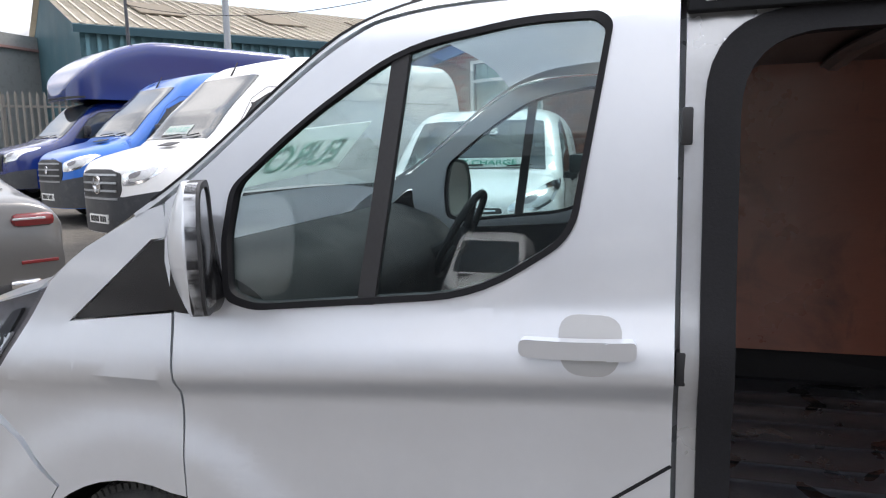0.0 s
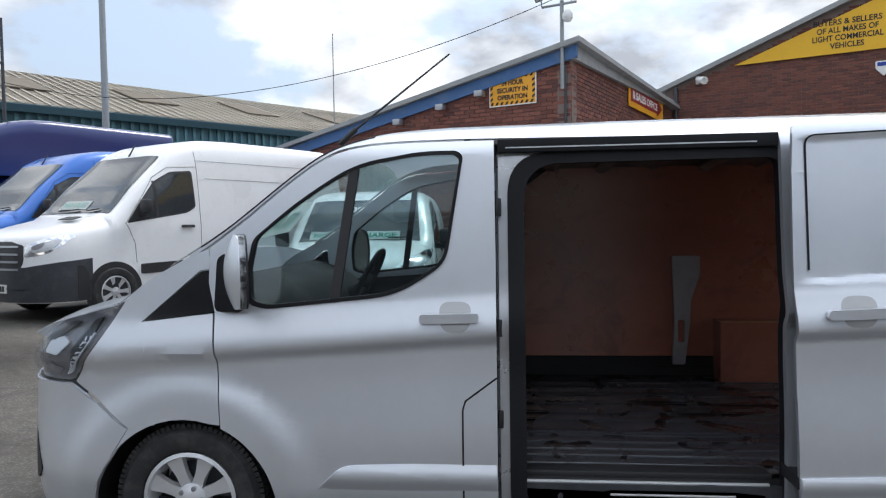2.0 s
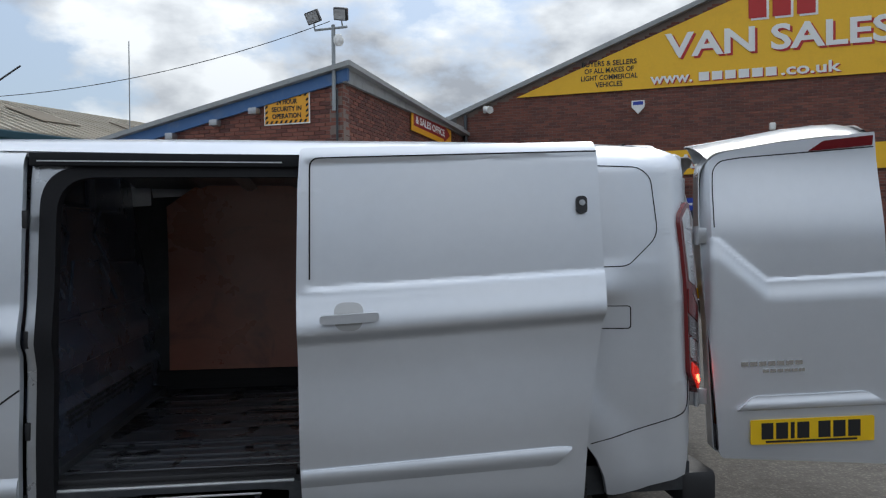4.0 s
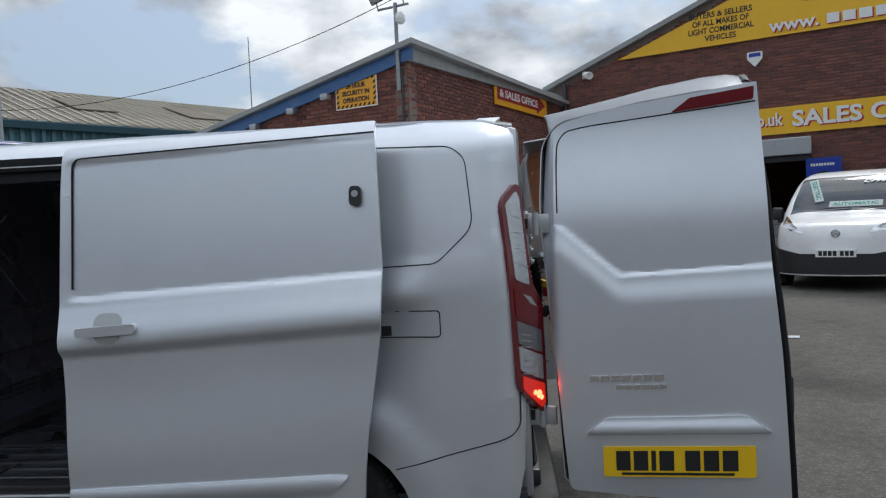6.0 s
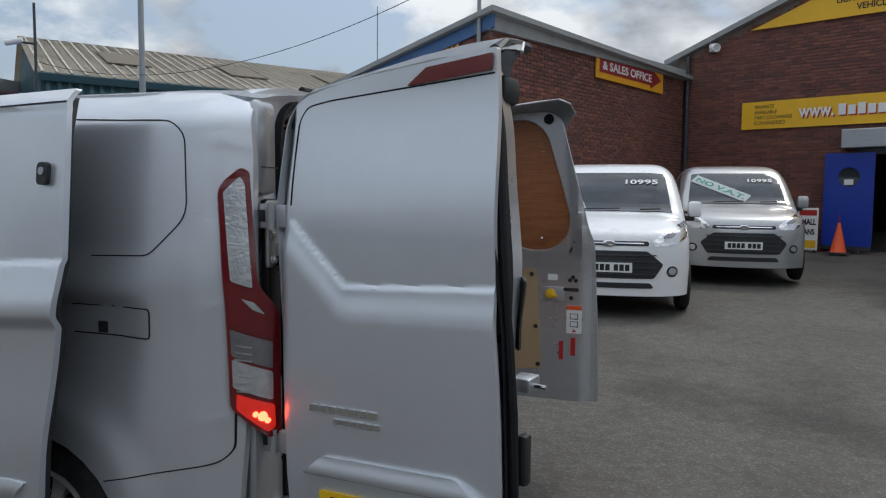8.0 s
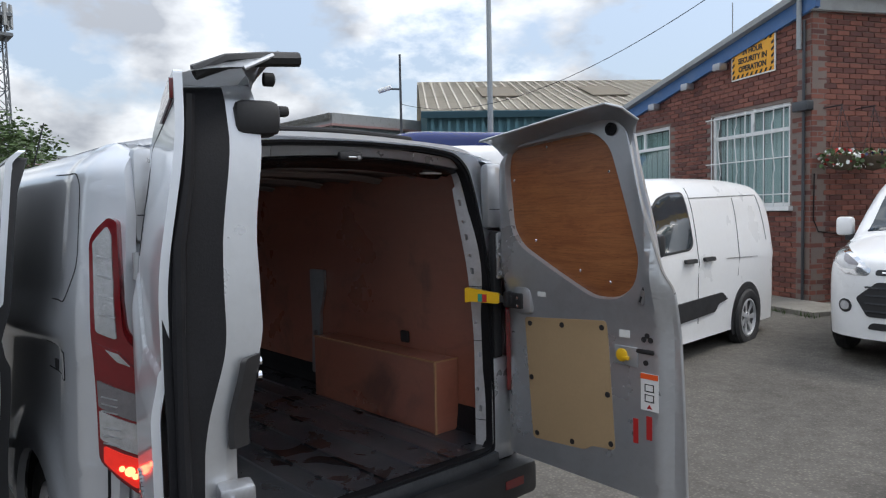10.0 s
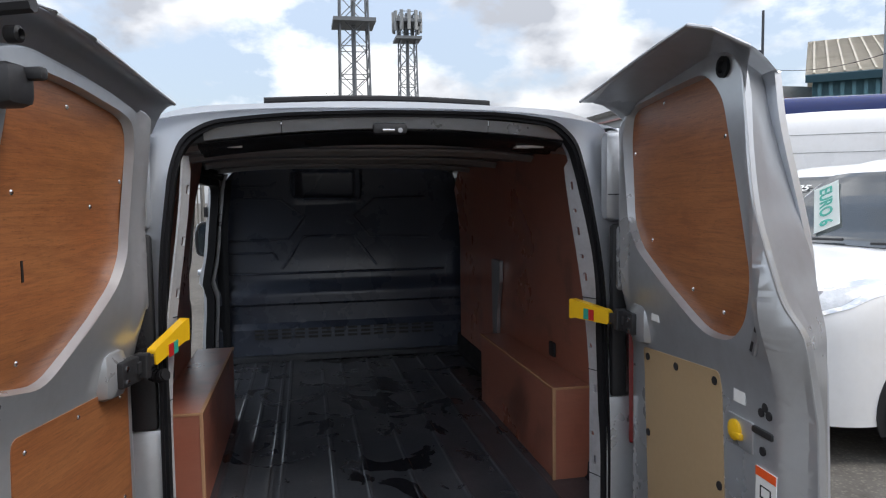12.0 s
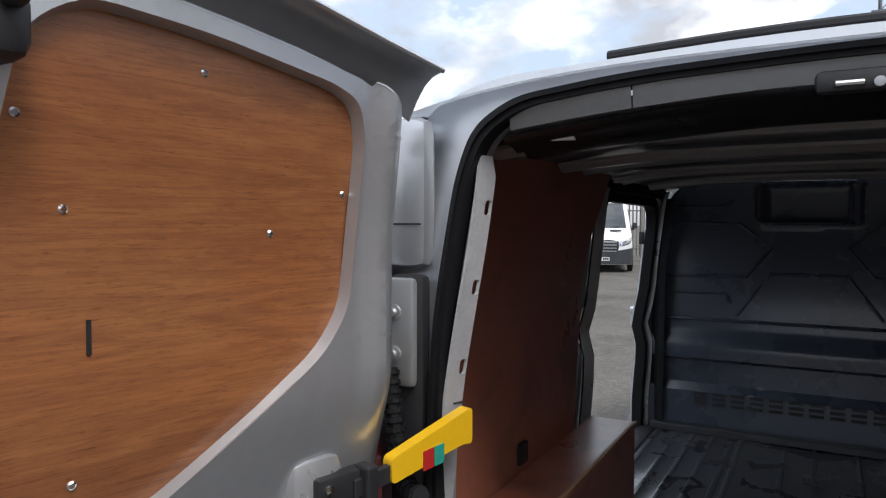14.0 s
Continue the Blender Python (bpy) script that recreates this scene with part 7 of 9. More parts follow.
def vehicle(name, label, m, sh, paint, category="van", group="", screen=None, windows=(), wheels=(-0.88, -3.54), wr=0.325, trim=(), seams=(), lamps=None, grille=(), plate=None, mirrors=None, handles=(), hub=WHEEL_TRIM, signs=(), dark_screen=True, emblem=None, spokes=7, fog=None, mirror_mat=BLACK, bumper=None, emblem_flat=0.55):
    v = thing(name, label, category, group, m)
    part("body", sh.body(), paint, v, "", True)
    for s in (1, -1):
        f = lambda x, z, d, s=s: Vector((x, s * (sh.w(x, z) + 0.004 - d), z))
        for poly in windows:
            w = part("side_window", sheet(rnd(poly, 0.05), [], lambda a, b, d: f(a, b, d - 0.002), 0.006, 0.12), DARK_GLASS, v, "dark side window", True)
            c = (sum(q[0] for q in poly) / len(poly), sum(q[1] for q in poly) / len(poly))
            part("window_seal", sheet(rnd([(c[0] + (a - c[0]) * 1.06, c[1] + (b - c[1]) * 1.08) for a, b in poly], 0.05), [], f, 0.006, 0.12), BLACK, w, "", True)
        for poly in trim:
            part("side_trim", sheet(rnd(poly, 0.03), [], lambda a, b, d: f(a, b, d - 0.012), 0.018, 0.12), BLACK, v, "black side trim", True)
        bm = bmesh.new()
        for line in seams:
            ribbon(bm, line, 0.0042, f, -0.001)
        if seams:
            part("door_seam", bm, RUBBER, v)
        for hx, hz in handles:
            part("door_handle", sheet(rnd([(hx - 0.11, hz - 0.02), (hx + 0.11, hz - 0.02), (hx + 0.11, hz + 0.02), (hx - 0.11, hz + 0.02)], 0.015), [], lambda a, b, d: f(a, b, d - 0.03), 0.03, 0.1), BLACK, v, "black door handle", True)
        if lamps:
            g = lambda a, b, d, s=s: sh.front(s * a, b, d)
            h = part("headlamp", sheet(rnd(lamps, 0.03), [], lambda a, b, d: g(a, b, d - 0.006), 0.02, 0.03), CHROME, v, "clear headlamp with bright reflectors", True)
            c = (sum(q[0] for q in lamps) / len(lamps), sum(q[1] for q in lamps) / len(lamps))
            sc = lambda k, o=0.0: rnd([(c[0] + o + (a - c[0]) * k, c[1] + (b - c[1]) * k) for a, b in lamps], 0.02)
            part("lamp_bezel", sheet(sc(0.62, 0.03), [], lambda a, b, d: g(a, b, d - 0.010), 0.01, 0.03), CLEAR_LENS, h, "", True)
            part("lamp_reflector", sheet(sc(0.34, -0.04), [], lambda a, b, d: g(a, b, d - 0.014), 0.01, 0.03), SMOKE_LENS, h, "", True)
        if fog:
            fy, fz = fog
            k = part("fog_lamp", sheet(arc(fy, fz, 0.062, 0, 345, 20), [], lambda a, b, d, s=s: sh.front(s * a, b, d - 0.006), 0.02, 0.03), BLACK, v, "round fog lamp", True)
            part("fog_lens", sheet(arc(fy, fz, 0.042, 0, 345, 16), [], lambda a, b, d, s=s: sh.front(s * a, b, d - 0.012), 0.01, 0.03), CLEAR_LENS, k, "", True)
        if mirrors:
            mx, mz = mirrors
            y = s * (sh.w(mx, mz) + 0.14)
            k = part("door_mirror", boxbm(mx - 0.05, mx + 0.07, y - 0.085, y + 0.085, mz - 0.09, mz + 0.11, 0.04), mirror_mat, v, "door mirror on a black arm", True)
            part("mirror_arm", boxbm(mx - 0.03, mx + 0.04, min(y, y - s * 0.2), max(y, y - s * 0.2), mz - 0.14, mz - 0.07, 0.01), BLACK, k, "", True)
        for wx in wheels:
            y = s * (sh.w0(wx, 0.45) - 0.045)
            # no arch is cut: a black plate on the skin gives its shade
            part("arch_shadow", sheet(arc(wx, wr, wr + 0.065, -25, 205, 24), [], lambda a, b, d: f(a, max(b, 0.18), d - 0.003), 0.01, 0.15), BLACK, v, "black plate standing for the shade in the wheel arch", True)
            wheel(v, (wx, y, wr), wr, s, "wheel with a black tyre", spokes, hub=hub, disc=TRIM_BACK, width=0.16)
    if screen:
        (x0, x1, yh) = screen
        fs = lambda y, t, d: Vector((x0 + (x1 - x0) * t + 0.006 - d, y, sh.top(x0 + (x1 - x0) * t, y) + 0.006 - d))
        n = 14
        out = [(-yh * (1.0 - 0.10 * (i / n)), i / n) for i in range(n + 1)] + [(yh * (1.0 - 0.10 * (1 - i / n)), 1 - i / n) for i in range(n + 1)]
        ws = part("windscreen", sheet(out, [], fs, 0.004, 0.12, 0.08), DARK_GLASS, v, "dark windscreen reflecting the sky", True)
        for y in (-0.35, 0.35):
            part("wiper", tube(bmesh.new(), [fs(y, 0.02, -0.015), fs(y + 0.45 * (1 if y < 0 else 0.55), 0.06, -0.015)], 0.009), BLACK, ws, "", True)
        up = (fs(0, 0.8, 0) - fs(0, 0.2, 0)).normalized()
        for text, y, t, size, mat, backing, roll in signs:
            o = fs(y, t, 0)
            out_v = Vector((0, 1, 0)).cross(up)
            q = Matrix.Identity(4)
            for r in range(3):
                q[r][0], q[r][1], q[r][2] = (0, 1, 0)[r], up[r], out_v[r]
            q.translation = o + out_v * 0.012
            q = q @ Matrix.Rotation(radians(roll), 4, "Z")
            wd = size * 0.68 * len(text)
            host = ws
            if backing:
                host = part("screen_card", boxbm(-wd / 2 - 0.05, wd / 2 + 0.05, -size * 0.35, size * 1.05, -0.004, 0.0, 0, q), PAPER, ws, "white card with teal lettering")
            words("card_lettering", text, size, mat, q @ Matrix.Translation((0, 0, 0.003)), host, "", 0.002, wd, size * 0.02, "CENTER")
    if bumper:
        lo, hi, mat, lab, reach = bumper
        part("bumper", sheet(rnd([(-reach, lo), (reach, lo), (reach, hi + 0.10), (reach * 0.72, hi + 0.06), (reach * 0.45, hi), (-reach * 0.45, hi), (-reach * 0.72, hi + 0.06), (-reach, hi + 0.10)], 0.02), [], lambda a, b, d: sh.round_nose(a, b, d - 0.012), 0.03, 4.0), mat, v, lab, True)
    for kind, poly, mat, lab, slats in grille:
        k = part(kind, sheet(rnd(poly, 0.03), [], lambda a, b, d: sh.front(a, b, d - 0.010), 0.02, 0.05), mat, v, lab, True)
        z0, z1 = min(q[1] for q in poly), max(q[1] for q in poly)
        for j in range(slats):
            z = z0 + (z1 - z0) * (j + 0.7) / (slats + 0.4)
            wd = 0.86 * max(abs(q[0]) for q in poly)
            part("grille_slat", ribbon(bmesh.new(), [(-wd, z), (wd, z)], 0.014 if slats != 4 or z1 < 1.0 else 0.026, lambda a, b, d: sh.front(a, b, d - 0.016), -0.006, 0.010), CHROME if kind == "upper_grille" else STEEL if z1 > 1.0 else DARK_STEEL, k)
    if plate:
        z, mat = plate
        nx = max(sh.front(0.0, z).x, sh.front(0.2, z).x) + 0.012
        p = part("number_plate", boxbm(nx - 0.03, nx + 0.01, -0.26, 0.26, z - 0.055, z + 0.055), mat, v, "front number plate")
        q = Matrix(((0, 0, 1, nx + 0.011), (1, 0, 0, 0), (0, 1, 0, z), (0, 0, 0, 1)))
        bars("plate_mark", [(-0.22 + 0.062 * k + (0.03 if k > 3 else 0), -0.036, 0.048, 0.072) for k in range(7)], INK, q, p, "", 0.003)
    if emblem:
        z, r = emblem
        part("emblem", lathe(bmesh.new(), [(r, 0), (r, 0.02), (r * 0.75, 0.028), (0, 0.024)] if emblem_flat < 1 else [(r, 0), (r, 0.02), (r * 0.86, 0.022), (r * 0.84, 0.004), (r * 0.2, 0.004), (0, 0.02)], 20, Matrix.Translation((sh.front(0, z).x + 0.012, 0, z)) @ Matrix.Rotation(radians(90), 4, "Y") @ Matrix.Diagonal((emblem_flat, 1, 1, 1))), CHROME, v, "round bright emblem", True)
    return v


def heading(x, y, hx, hy, dz=0.0):
    return pose(x, y, ground_z(x, y) + dz, 0, 0, math.degrees(math.atan2(hy, hx)))


PROF_SMALL = [(0, 0.62), (-0.03, 0.80), (-0.10, 0.94), (-0.22, 1.0), (-0.60, 1.10), (-0.98, 1.17), (-1.40, 1.50), (-1.72, 1.72), (-1.95, 1.79), (-2.4, 1.83), (-3.4, 1.84), (-4.2, 1.80), (-4.34, 1.72), (-4.42, 1.2)]
SMALL_WIN = [[(-1.17, 1.09), (-1.60, 1.47), (-1.82, 1.60), (-2.02, 1.65), (-2.30, 1.66), (-2.33, 1.20), (-2.25, 1.14)]]
SMALL_SEAM = [[(-1.12, 1.10), (-1.16, 0.55), (-1.25, 0.42)], [(-2.42, 1.72), (-2.42, 0.40)], [(-2.42, 1.62), (-4.1, 1.66), (-4.16, 1.15)], [(-3.05, 1.00), (-3.85, 0.98)], [(-3.42, 1.62), (-3.36, 0.80)]]
SMALL_GRILLE = [("grille", [(-0.50, 0.44), (0.50, 0.44), (0.60, 0.60), (0.42, 0.75), (-0.42, 0.75), (-0.60, 0.60)], BLACK, "black six-sided grille", 4), ("upper_grille", [(-0.44, 0.81), (0.44, 0.81), (0.43, 0.86), (-0.43, 0.86)], BLACK, "slim upper grille with bright bars", 1), ("lower_slot", [(-0.50, 0.33), (0.50, 0.33), (0.46, 0.39), (-0.46, 0.39)], BLACK, "black lower slot", 0)]
SMALL_LAMP = [(0.50, 0.80), (0.47, 0.86), (0.60, 0.96), (0.78, 1.05), (0.885, 1.085), (0.90, 1.02), (0.86, 0.90), (0.70, 0.81)]


def small_van(name, label, m, paint, signs, trim=(), mirror_mat=BLACK):
    return vehicle(name, label, m, Shell(4.42, 1.83, PROF_SMALL, nose=0.62), paint, "van", "parked vans", (-1.0, -1.64, 0.74), SMALL_WIN, (-0.88, -3.60), 0.325, trim, SMALL_SEAM, SMALL_LAMP, SMALL_GRILLE, (0.565, WHITE_PL), (-1.36, 1.20), ((-2.22, 1.02), (-2.62, 1.02)), signs=signs, emblem=(0.835, 0.075), emblem_flat=0.45, fog=(0.70, 0.52), mirror_mat=mirror_mat)


priced = small_van("white_van", "white small van with black side strip, priced on its windscreen", heading(0.89, 3.24, 0.055, -0.998), WHITE,
          [("£8995", 0.36, 0.64, 0.115, WHITE_PL, False, 0), ("EURO 6", -0.38, 0.45, 0.13, GREEN_INK, True, -50)],
          ([(-1.35, 0.52), (-1.52, 0.62), (-2.95, 0.66), (-3.08, 0.58), (-2.85, 0.55), (-2.78, 0.48), (-1.35, 0.42)],))
part("roof_aerial", rod(bmesh.new(), (-1.93, 0.0, 1.77), (-2.08, 0.0, 2.16), 0.011, 8, 0.004), BLACK, priced, "black roof aerial")
small_van("white_van", "white small van with a charge-free card on its windscreen", heading(-1.72, 4.6, 0.05, -1.0, 0.03), WHITE,
          [("10995", -0.04, 0.66, 0.13, WHITE_PL, False, 0), ("NO ULEZ CHARGE", -0.06, 0.07, 0.105, GREEN_INK, True, 0)])
small_van("white_van", "white small van facing out with a slanted card", heading(3.46, 6.25, 0.05, -1.0, 0.03), WHITE,
          [("10995", 0.36, 0.66, 0.12, WHITE_PL, False, 0), ("NO ULEZ CHARGE", -0.50, 0.45, 0.075, GREEN_INK, True, -72)], (), WHITE)
small_van("silver_van", "warm silver small van parked by the brick wall", heading(5.20, 9.30, 0.02, -1.0, 0.06), SILVER2,
          [("10995", 0.38, 0.66, 0.11, WHITE_PL, False, 0), ("NO V.A.T.", -0.25, 0.42, 0.14, GREEN_INK, True, -33)], (), SILVER2)

PROF_E = [(0, 0.60), (-0.03, 0.82), (-0.12, 0.98), (-0.35, 1.06), (-0.72, 1.16), (-1.10, 1.46), (-1.48, 1.70), (-1.75, 1.79), (-2.2, 1.83), (-3.4, 1.84), (-4.3, 1.80), (-4.5, 1.70), (-4.56, 1.1)]
vehicle("electric_van", "white electric van with a black lower bumper", heading(7.49, 7.97, -0.55, -0.835), Shell(4.56, 1.76, PROF_E, nose=0.66), WHITE, "van", "parked vans", (-0.76, -1.50, 0.74),
        [[(-0.98, 1.12), (-1.35, 1.42), (-1.60, 1.60), (-1.85, 1.66), (-2.15, 1.66), (-2.15, 1.12)]], (-0.80, -3.52), 0.31, (), [[(-0.95, 1.10), (-1.0, 0.42)], [(-2.25, 1.70), (-2.25, 0.4)]], [(0.42, 0.86), (0.44, 0.90), (0.70, 1.08), (0.80, 1.12), (0.76, 1.0), (0.62, 0.90)],
        [], (0.57, WHITE_PL), (-1.15, 1.15), ((-2.05, 1.0),), signs=[("£9995", 0.40, 0.70, 0.11, WHITE_PL, False, 0), ("ELECTRIC", -0.45, 0.50, 0.09, GREEN_INK, True, -75), ("AUTOMATIC", 0.15, 0.12, 0.10, GREEN_INK, True, 0)], emblem=(0.86, 0.06), emblem_flat=1.0, bumper=(0.26, 0.56, BLACK, "black lower bumper", 72))

PROF_BIG = [(0, 0.62), (-0.03, 0.95), (-0.10, 1.10), (-0.25, 1.18), (-0.60, 1.28), (-1.02, 1.40), (-1.45, 1.82), (-1.85, 2.18), (-2.05, 2.36), (-2.35, 2.50), (-2.8, 2.58), (-3.6, 2.61), (-5.6, 2.62), (-5.8, 2.52), (-5.92, 1.8)]
BIG_WIN = [[(-1.26, 1.30), (-1.48, 1.58), (-1.72, 1.86), (-1.98, 2.00), (-2.34, 2.03), (-2.37, 1.52), (-2.22, 1.44)]]
BIG_SEAM = [[(-1.22, 1.26), (-1.34, 1.0), (-1.36, 0.72)], [(-2.46, 2.36), (-2.48, 0.50)], [(-1.20, 1.26), (-1.70, 1.93), (-1.95, 2.09), (-2.46, 2.12)], [(-2.48, 2.22), (-5.7, 2.24)], [(-2.6, 1.95), (-5.6, 1.95)]]
BIG_LAMP = [(0.57, 0.85), (0.57, 0.99), (0.72, 1.05), (0.93, 1.13), (0.975, 1.11), (0.95, 0.99), (0.86, 0.90), (0.72, 0.86)]


def big_van(label, m, paint, low, name="high_roof_van", signs=(), emblem=None):
    g = [("grille", [(-0.46, 0.62), (0.46, 0.62), (0.555, 0.80), (0.55, 1.00), (0.30, 1.05), (-0.30, 1.05), (-0.55, 1.00), (-0.555, 0.80)], BLACK, "black grille with four bright slats", 4), ("lower_slot", [(-0.62, 0.36), (0.62, 0.36), (0.70, 0.52), (-0.70, 0.52)], BLACK, "black air slot", 1)]
    tr = ([(-0.50, 0.28), (-0.50, 0.74), (-0.58, 0.72), (-0.65, 0.62), (-0.66, 0.28)], [(-1.42, 0.56), (-1.42, 0.70), (-2.42, 0.72), (-4.2, 0.72), (-4.2, 0.58)])
    v_shell = Shell(5.92, 2.02, PROF_BIG, 1.25, 0.26, 0.075, 0.66, 0.1, 9.0, -1.0)
    v = vehicle(name, label, m, v_shell, paint, "van", "parked vans", (-1.06, -1.95, 0.84), BIG_WIN, (-1.02, -4.65), 0.345, tr, BIG_SEAM, BIG_LAMP, g, (0.44, WHITE_PL), (-1.46, 1.50), ((-2.22, 1.22),), signs=signs, emblem=emblem, emblem_flat=1.0, hub=WHEEL_TRIM, bumper=(0.27, 0.72, low, "dark grey lower bumper", 84))
    sh = v_shell
    for sd in (1, -1):
        part("window_divider", ribbon(bmesh.new(), [(-1.72, 1.36), (-1.70, 1.88)], 0.045, lambda x, z, d, sd=sd: Vector((x, sd * (sh.w(x, z) + 0.006 - d), z))), BLACK, v, "black window divider")
        part("mirror_corner", sheet([(-1.25, 1.29), (-1.50, 1.36), (-1.50, 1.60)], [], lambda x, z, d, sd=sd: Vector((x, sd * (sh.w(x, z) + 0.014 - d), z)), 0.01, 0.1), BLACK, v, "black corner trim")
    part("roof_aerial", rod(bmesh.new(), (-1.98, 0.0, 2.30), (-2.10, 0.0, 2.50), 0.016, 8, 0.008), BLACK, v, "black roof aerial")
    part("bonnet_vent", sheet(rnd([(0.30, -0.80), (0.66, -0.80), (0.66, -0.66), (0.30, -0.66)], 0.03), [], lambda a, b, d: Vector((b, a, 1.295 + (-0.60 - b) * 0.285 + 0.022 - d)), 0.01, 0.2), BLACK, v, "")
    return v


big_van("white high-roof panel van with grey lower bumper", heading(-6.66, 5.83, -0.435, -0.90), WHITE, DARK_STEEL, signs=[("NO ULEZ", -0.1, 0.11, 0.12, TEAL_FAINT, True, 0)], emblem=(0.86, 0.115))
big_van("bright blue high-roof panel van", heading(-9.62, 7.96, -0.45, -0.893), BLUE, DARK_STEEL, emblem=(0.88, 0.07))

# deep blue box van with a pod over its cab
lut = vehicle("box_van", "deep blue box van with a rounded pod over the cab", heading(-13.0, 9.95, -0.44, -0.898), Shell(6.6, 2.0, [(0, 0.62), (-0.03, 0.9), (-0.12, 1.06), (-0.6, 1.2), (-1.0, 1.32), (-1.45, 1.74), (-1.80, 2.04), (-2.1, 2.12), (-2.7, 2.14), (-2.9, 1.0), (-6.6, 0.95)], 1.2, 0.3, 0.09, 0.5), NAVY, "van", "parked vans", (-1.02, -1.80, 0.84),
              [[(-1.30, 1.32), (-1.62, 1.70), (-1.85, 1.84), (-2.3, 1.88), (-2.32, 1.40), (-2.2, 1.34)]], (-0.98, -4.9), 0.34, (), [[(-1.25, 1.28), (-1.36, 0.7)], [(-1.24, 1.30), (-1.72, 1.86), (-1.9, 1.95), (-2.42, 1.98), (-2.44, 0.5)]], [(0.50, 0.82), (0.50, 0.98), (0.72, 1.06), (0.93, 1.14), (0.95, 1.06), (0.86, 0.88)], [("grille", [(-0.44, 0.66), (0.44, 0.66), (0.47, 1.0), (-0.47, 1.0)], BLACK, "black grille", 4)], (0.5, WHITE_PL), (-1.5, 1.46), hub=WHEEL_TRIM, bumper=(0.31, 0.60, DARK_STEEL, "grey bumper", 80))
pod = Shell(5.55, 2.16, [(0, 2.24), (-0.04, 2.42), (-0.14, 2.60), (-0.32, 2.80), (-0.62, 3.02), (-1.0, 3.22), (-1.45, 3.37), (-1.9, 3.45), (-2.4, 3.47), (-5.5, 3.47), (-5.55, 3.40)], 4, 2.12, 0, 0.62, 0.1, 9.0, -0.05)
bm = pod.body()
for q in bm.verts:
    q.co.x -= 1.30
    if q.co.x < -3.0:
        q.co.z = 0.95 if abs(q.co.z - 2.12) < 0.001 else q.co.z
bx = part("box_body", bm, NAVY, lut, "deep blue box body with over-cab pod", True)
part("pod_lip", sheet(rnd([(-0.98, 2.13), (0.98, 2.13), (0.98, 2.17), (-0.98, 2.17)], 0.01), [], lambda a, b, d: pod.out(Vector((-0.9, a, b + 0.02)), Vector((1, 0, 0))) + Vector((-1.29 - d, 0, 0)), 0.02, 0.06), BLACK, bx, "black lower lip of the pod", True)

# grey coupe, tail towards the van
PROF_C = [(0, 0.5), (-0.05, 0.68), (-0.3, 0.80), (-1.3, 0.95), (-1.55, 1.0), (-2.2, 1.34), (-2.6, 1.40), (-3.1, 1.37), (-3.7, 1.18), (-4.2, 1.07), (-4.5, 1.04), (-4.62, 1.0), (-4.69, 0.72)]
cs = Shell(4.69, 1.81, PROF_C, 0.85, 0.2, 0.42, 0.6, 0.45, 6.0, -1.0)
coupe = vehicle("coupe", "grey metallic coupe seen from its tail", pose(-9.38, 4.60, 0.25, 0, -2.0, math.degrees(math.atan2(0.43, -0.90))), cs, GREY_CAR, "car", "", None, [[(-1.9, 0.96), (-2.35, 1.22), (-2.7, 1.28), (-3.2, 1.2), (-3.5, 1.02)]], (-0.85, -3.69), 0.33, spokes=5)
for s in (1, -1):
    lp = part("tail_lamp", boxbm(-4.712, -4.50, min(s * 0.48, s * 0.80), max(s * 0.48, s * 0.80), 0.80, 0.91, 0.045), RED_LENS, coupe, "red tail lamp", True)
    part("lamp_strip", boxbm(-4.716, -4.68, min(s * 0.48, s * 0.72), max(s * 0.48, s * 0.72), 0.862, 0.880, 0.004), CLEAR_LENS, lp, "", True)
    part("exhaust_tip", boxbm(-4.72, -4.60, min(s * 0.42, s * 0.66), max(s * 0.42, s * 0.66), 0.30, 0.38, 0.03), CHROME, coupe, "bright exhaust tip", True)
    part("bumper_reflector", boxbm(-4.70, -4.66, min(s * 0.52, s * 0.80), max(s * 0.52, s * 0.80), 0.50, 0.53, 0.006), RED_LENS, coupe, "red bumper reflector")
rs = part("rear_screen", sheet([(-0.60, 0.0), (0.60, 0.0), (0.50, 1.0), (-0.50, 1.0)], [], lambda y, t, d: Vector((-4.12 + 0.85 * t - 0.006 + d, y, cs.top(-4.12 + 0.85 * t, y) + 0.008 - d)), 0.004, 0.15), DARK_GLASS, coupe, "dark rear screen", True)
pl = part("number_plate", boxbm(-4.715, -4.69, -0.26, 0.26, 0.60, 0.71), PLATE_Y, coupe, "yellow rear number plate")
bars("plate_mark", [(-0.22 + 0.062 * k, -0.036, 0.048, 0.072) for k in range(7)], INK, Matrix(((0, 0, -1, -4.717), (-1, 0, 0, 0), (0, 1, 0, 0.655), (0, 0, 0, 1))), pl, "", 0.003)
part("lower_valance", boxbm(-4.70, -4.55, -0.78, 0.78, 0.22, 0.36, 0.03), BLACK, coupe, "black rear valance", True)

# ---- fittings of the brick buildings ----


def wbox(name, m, dims, mat, parent, label="", bevel=0.0, smooth=False):
    return part(name, boxbm(*dims, bevel=bevel, m=m), mat, parent, label, smooth)


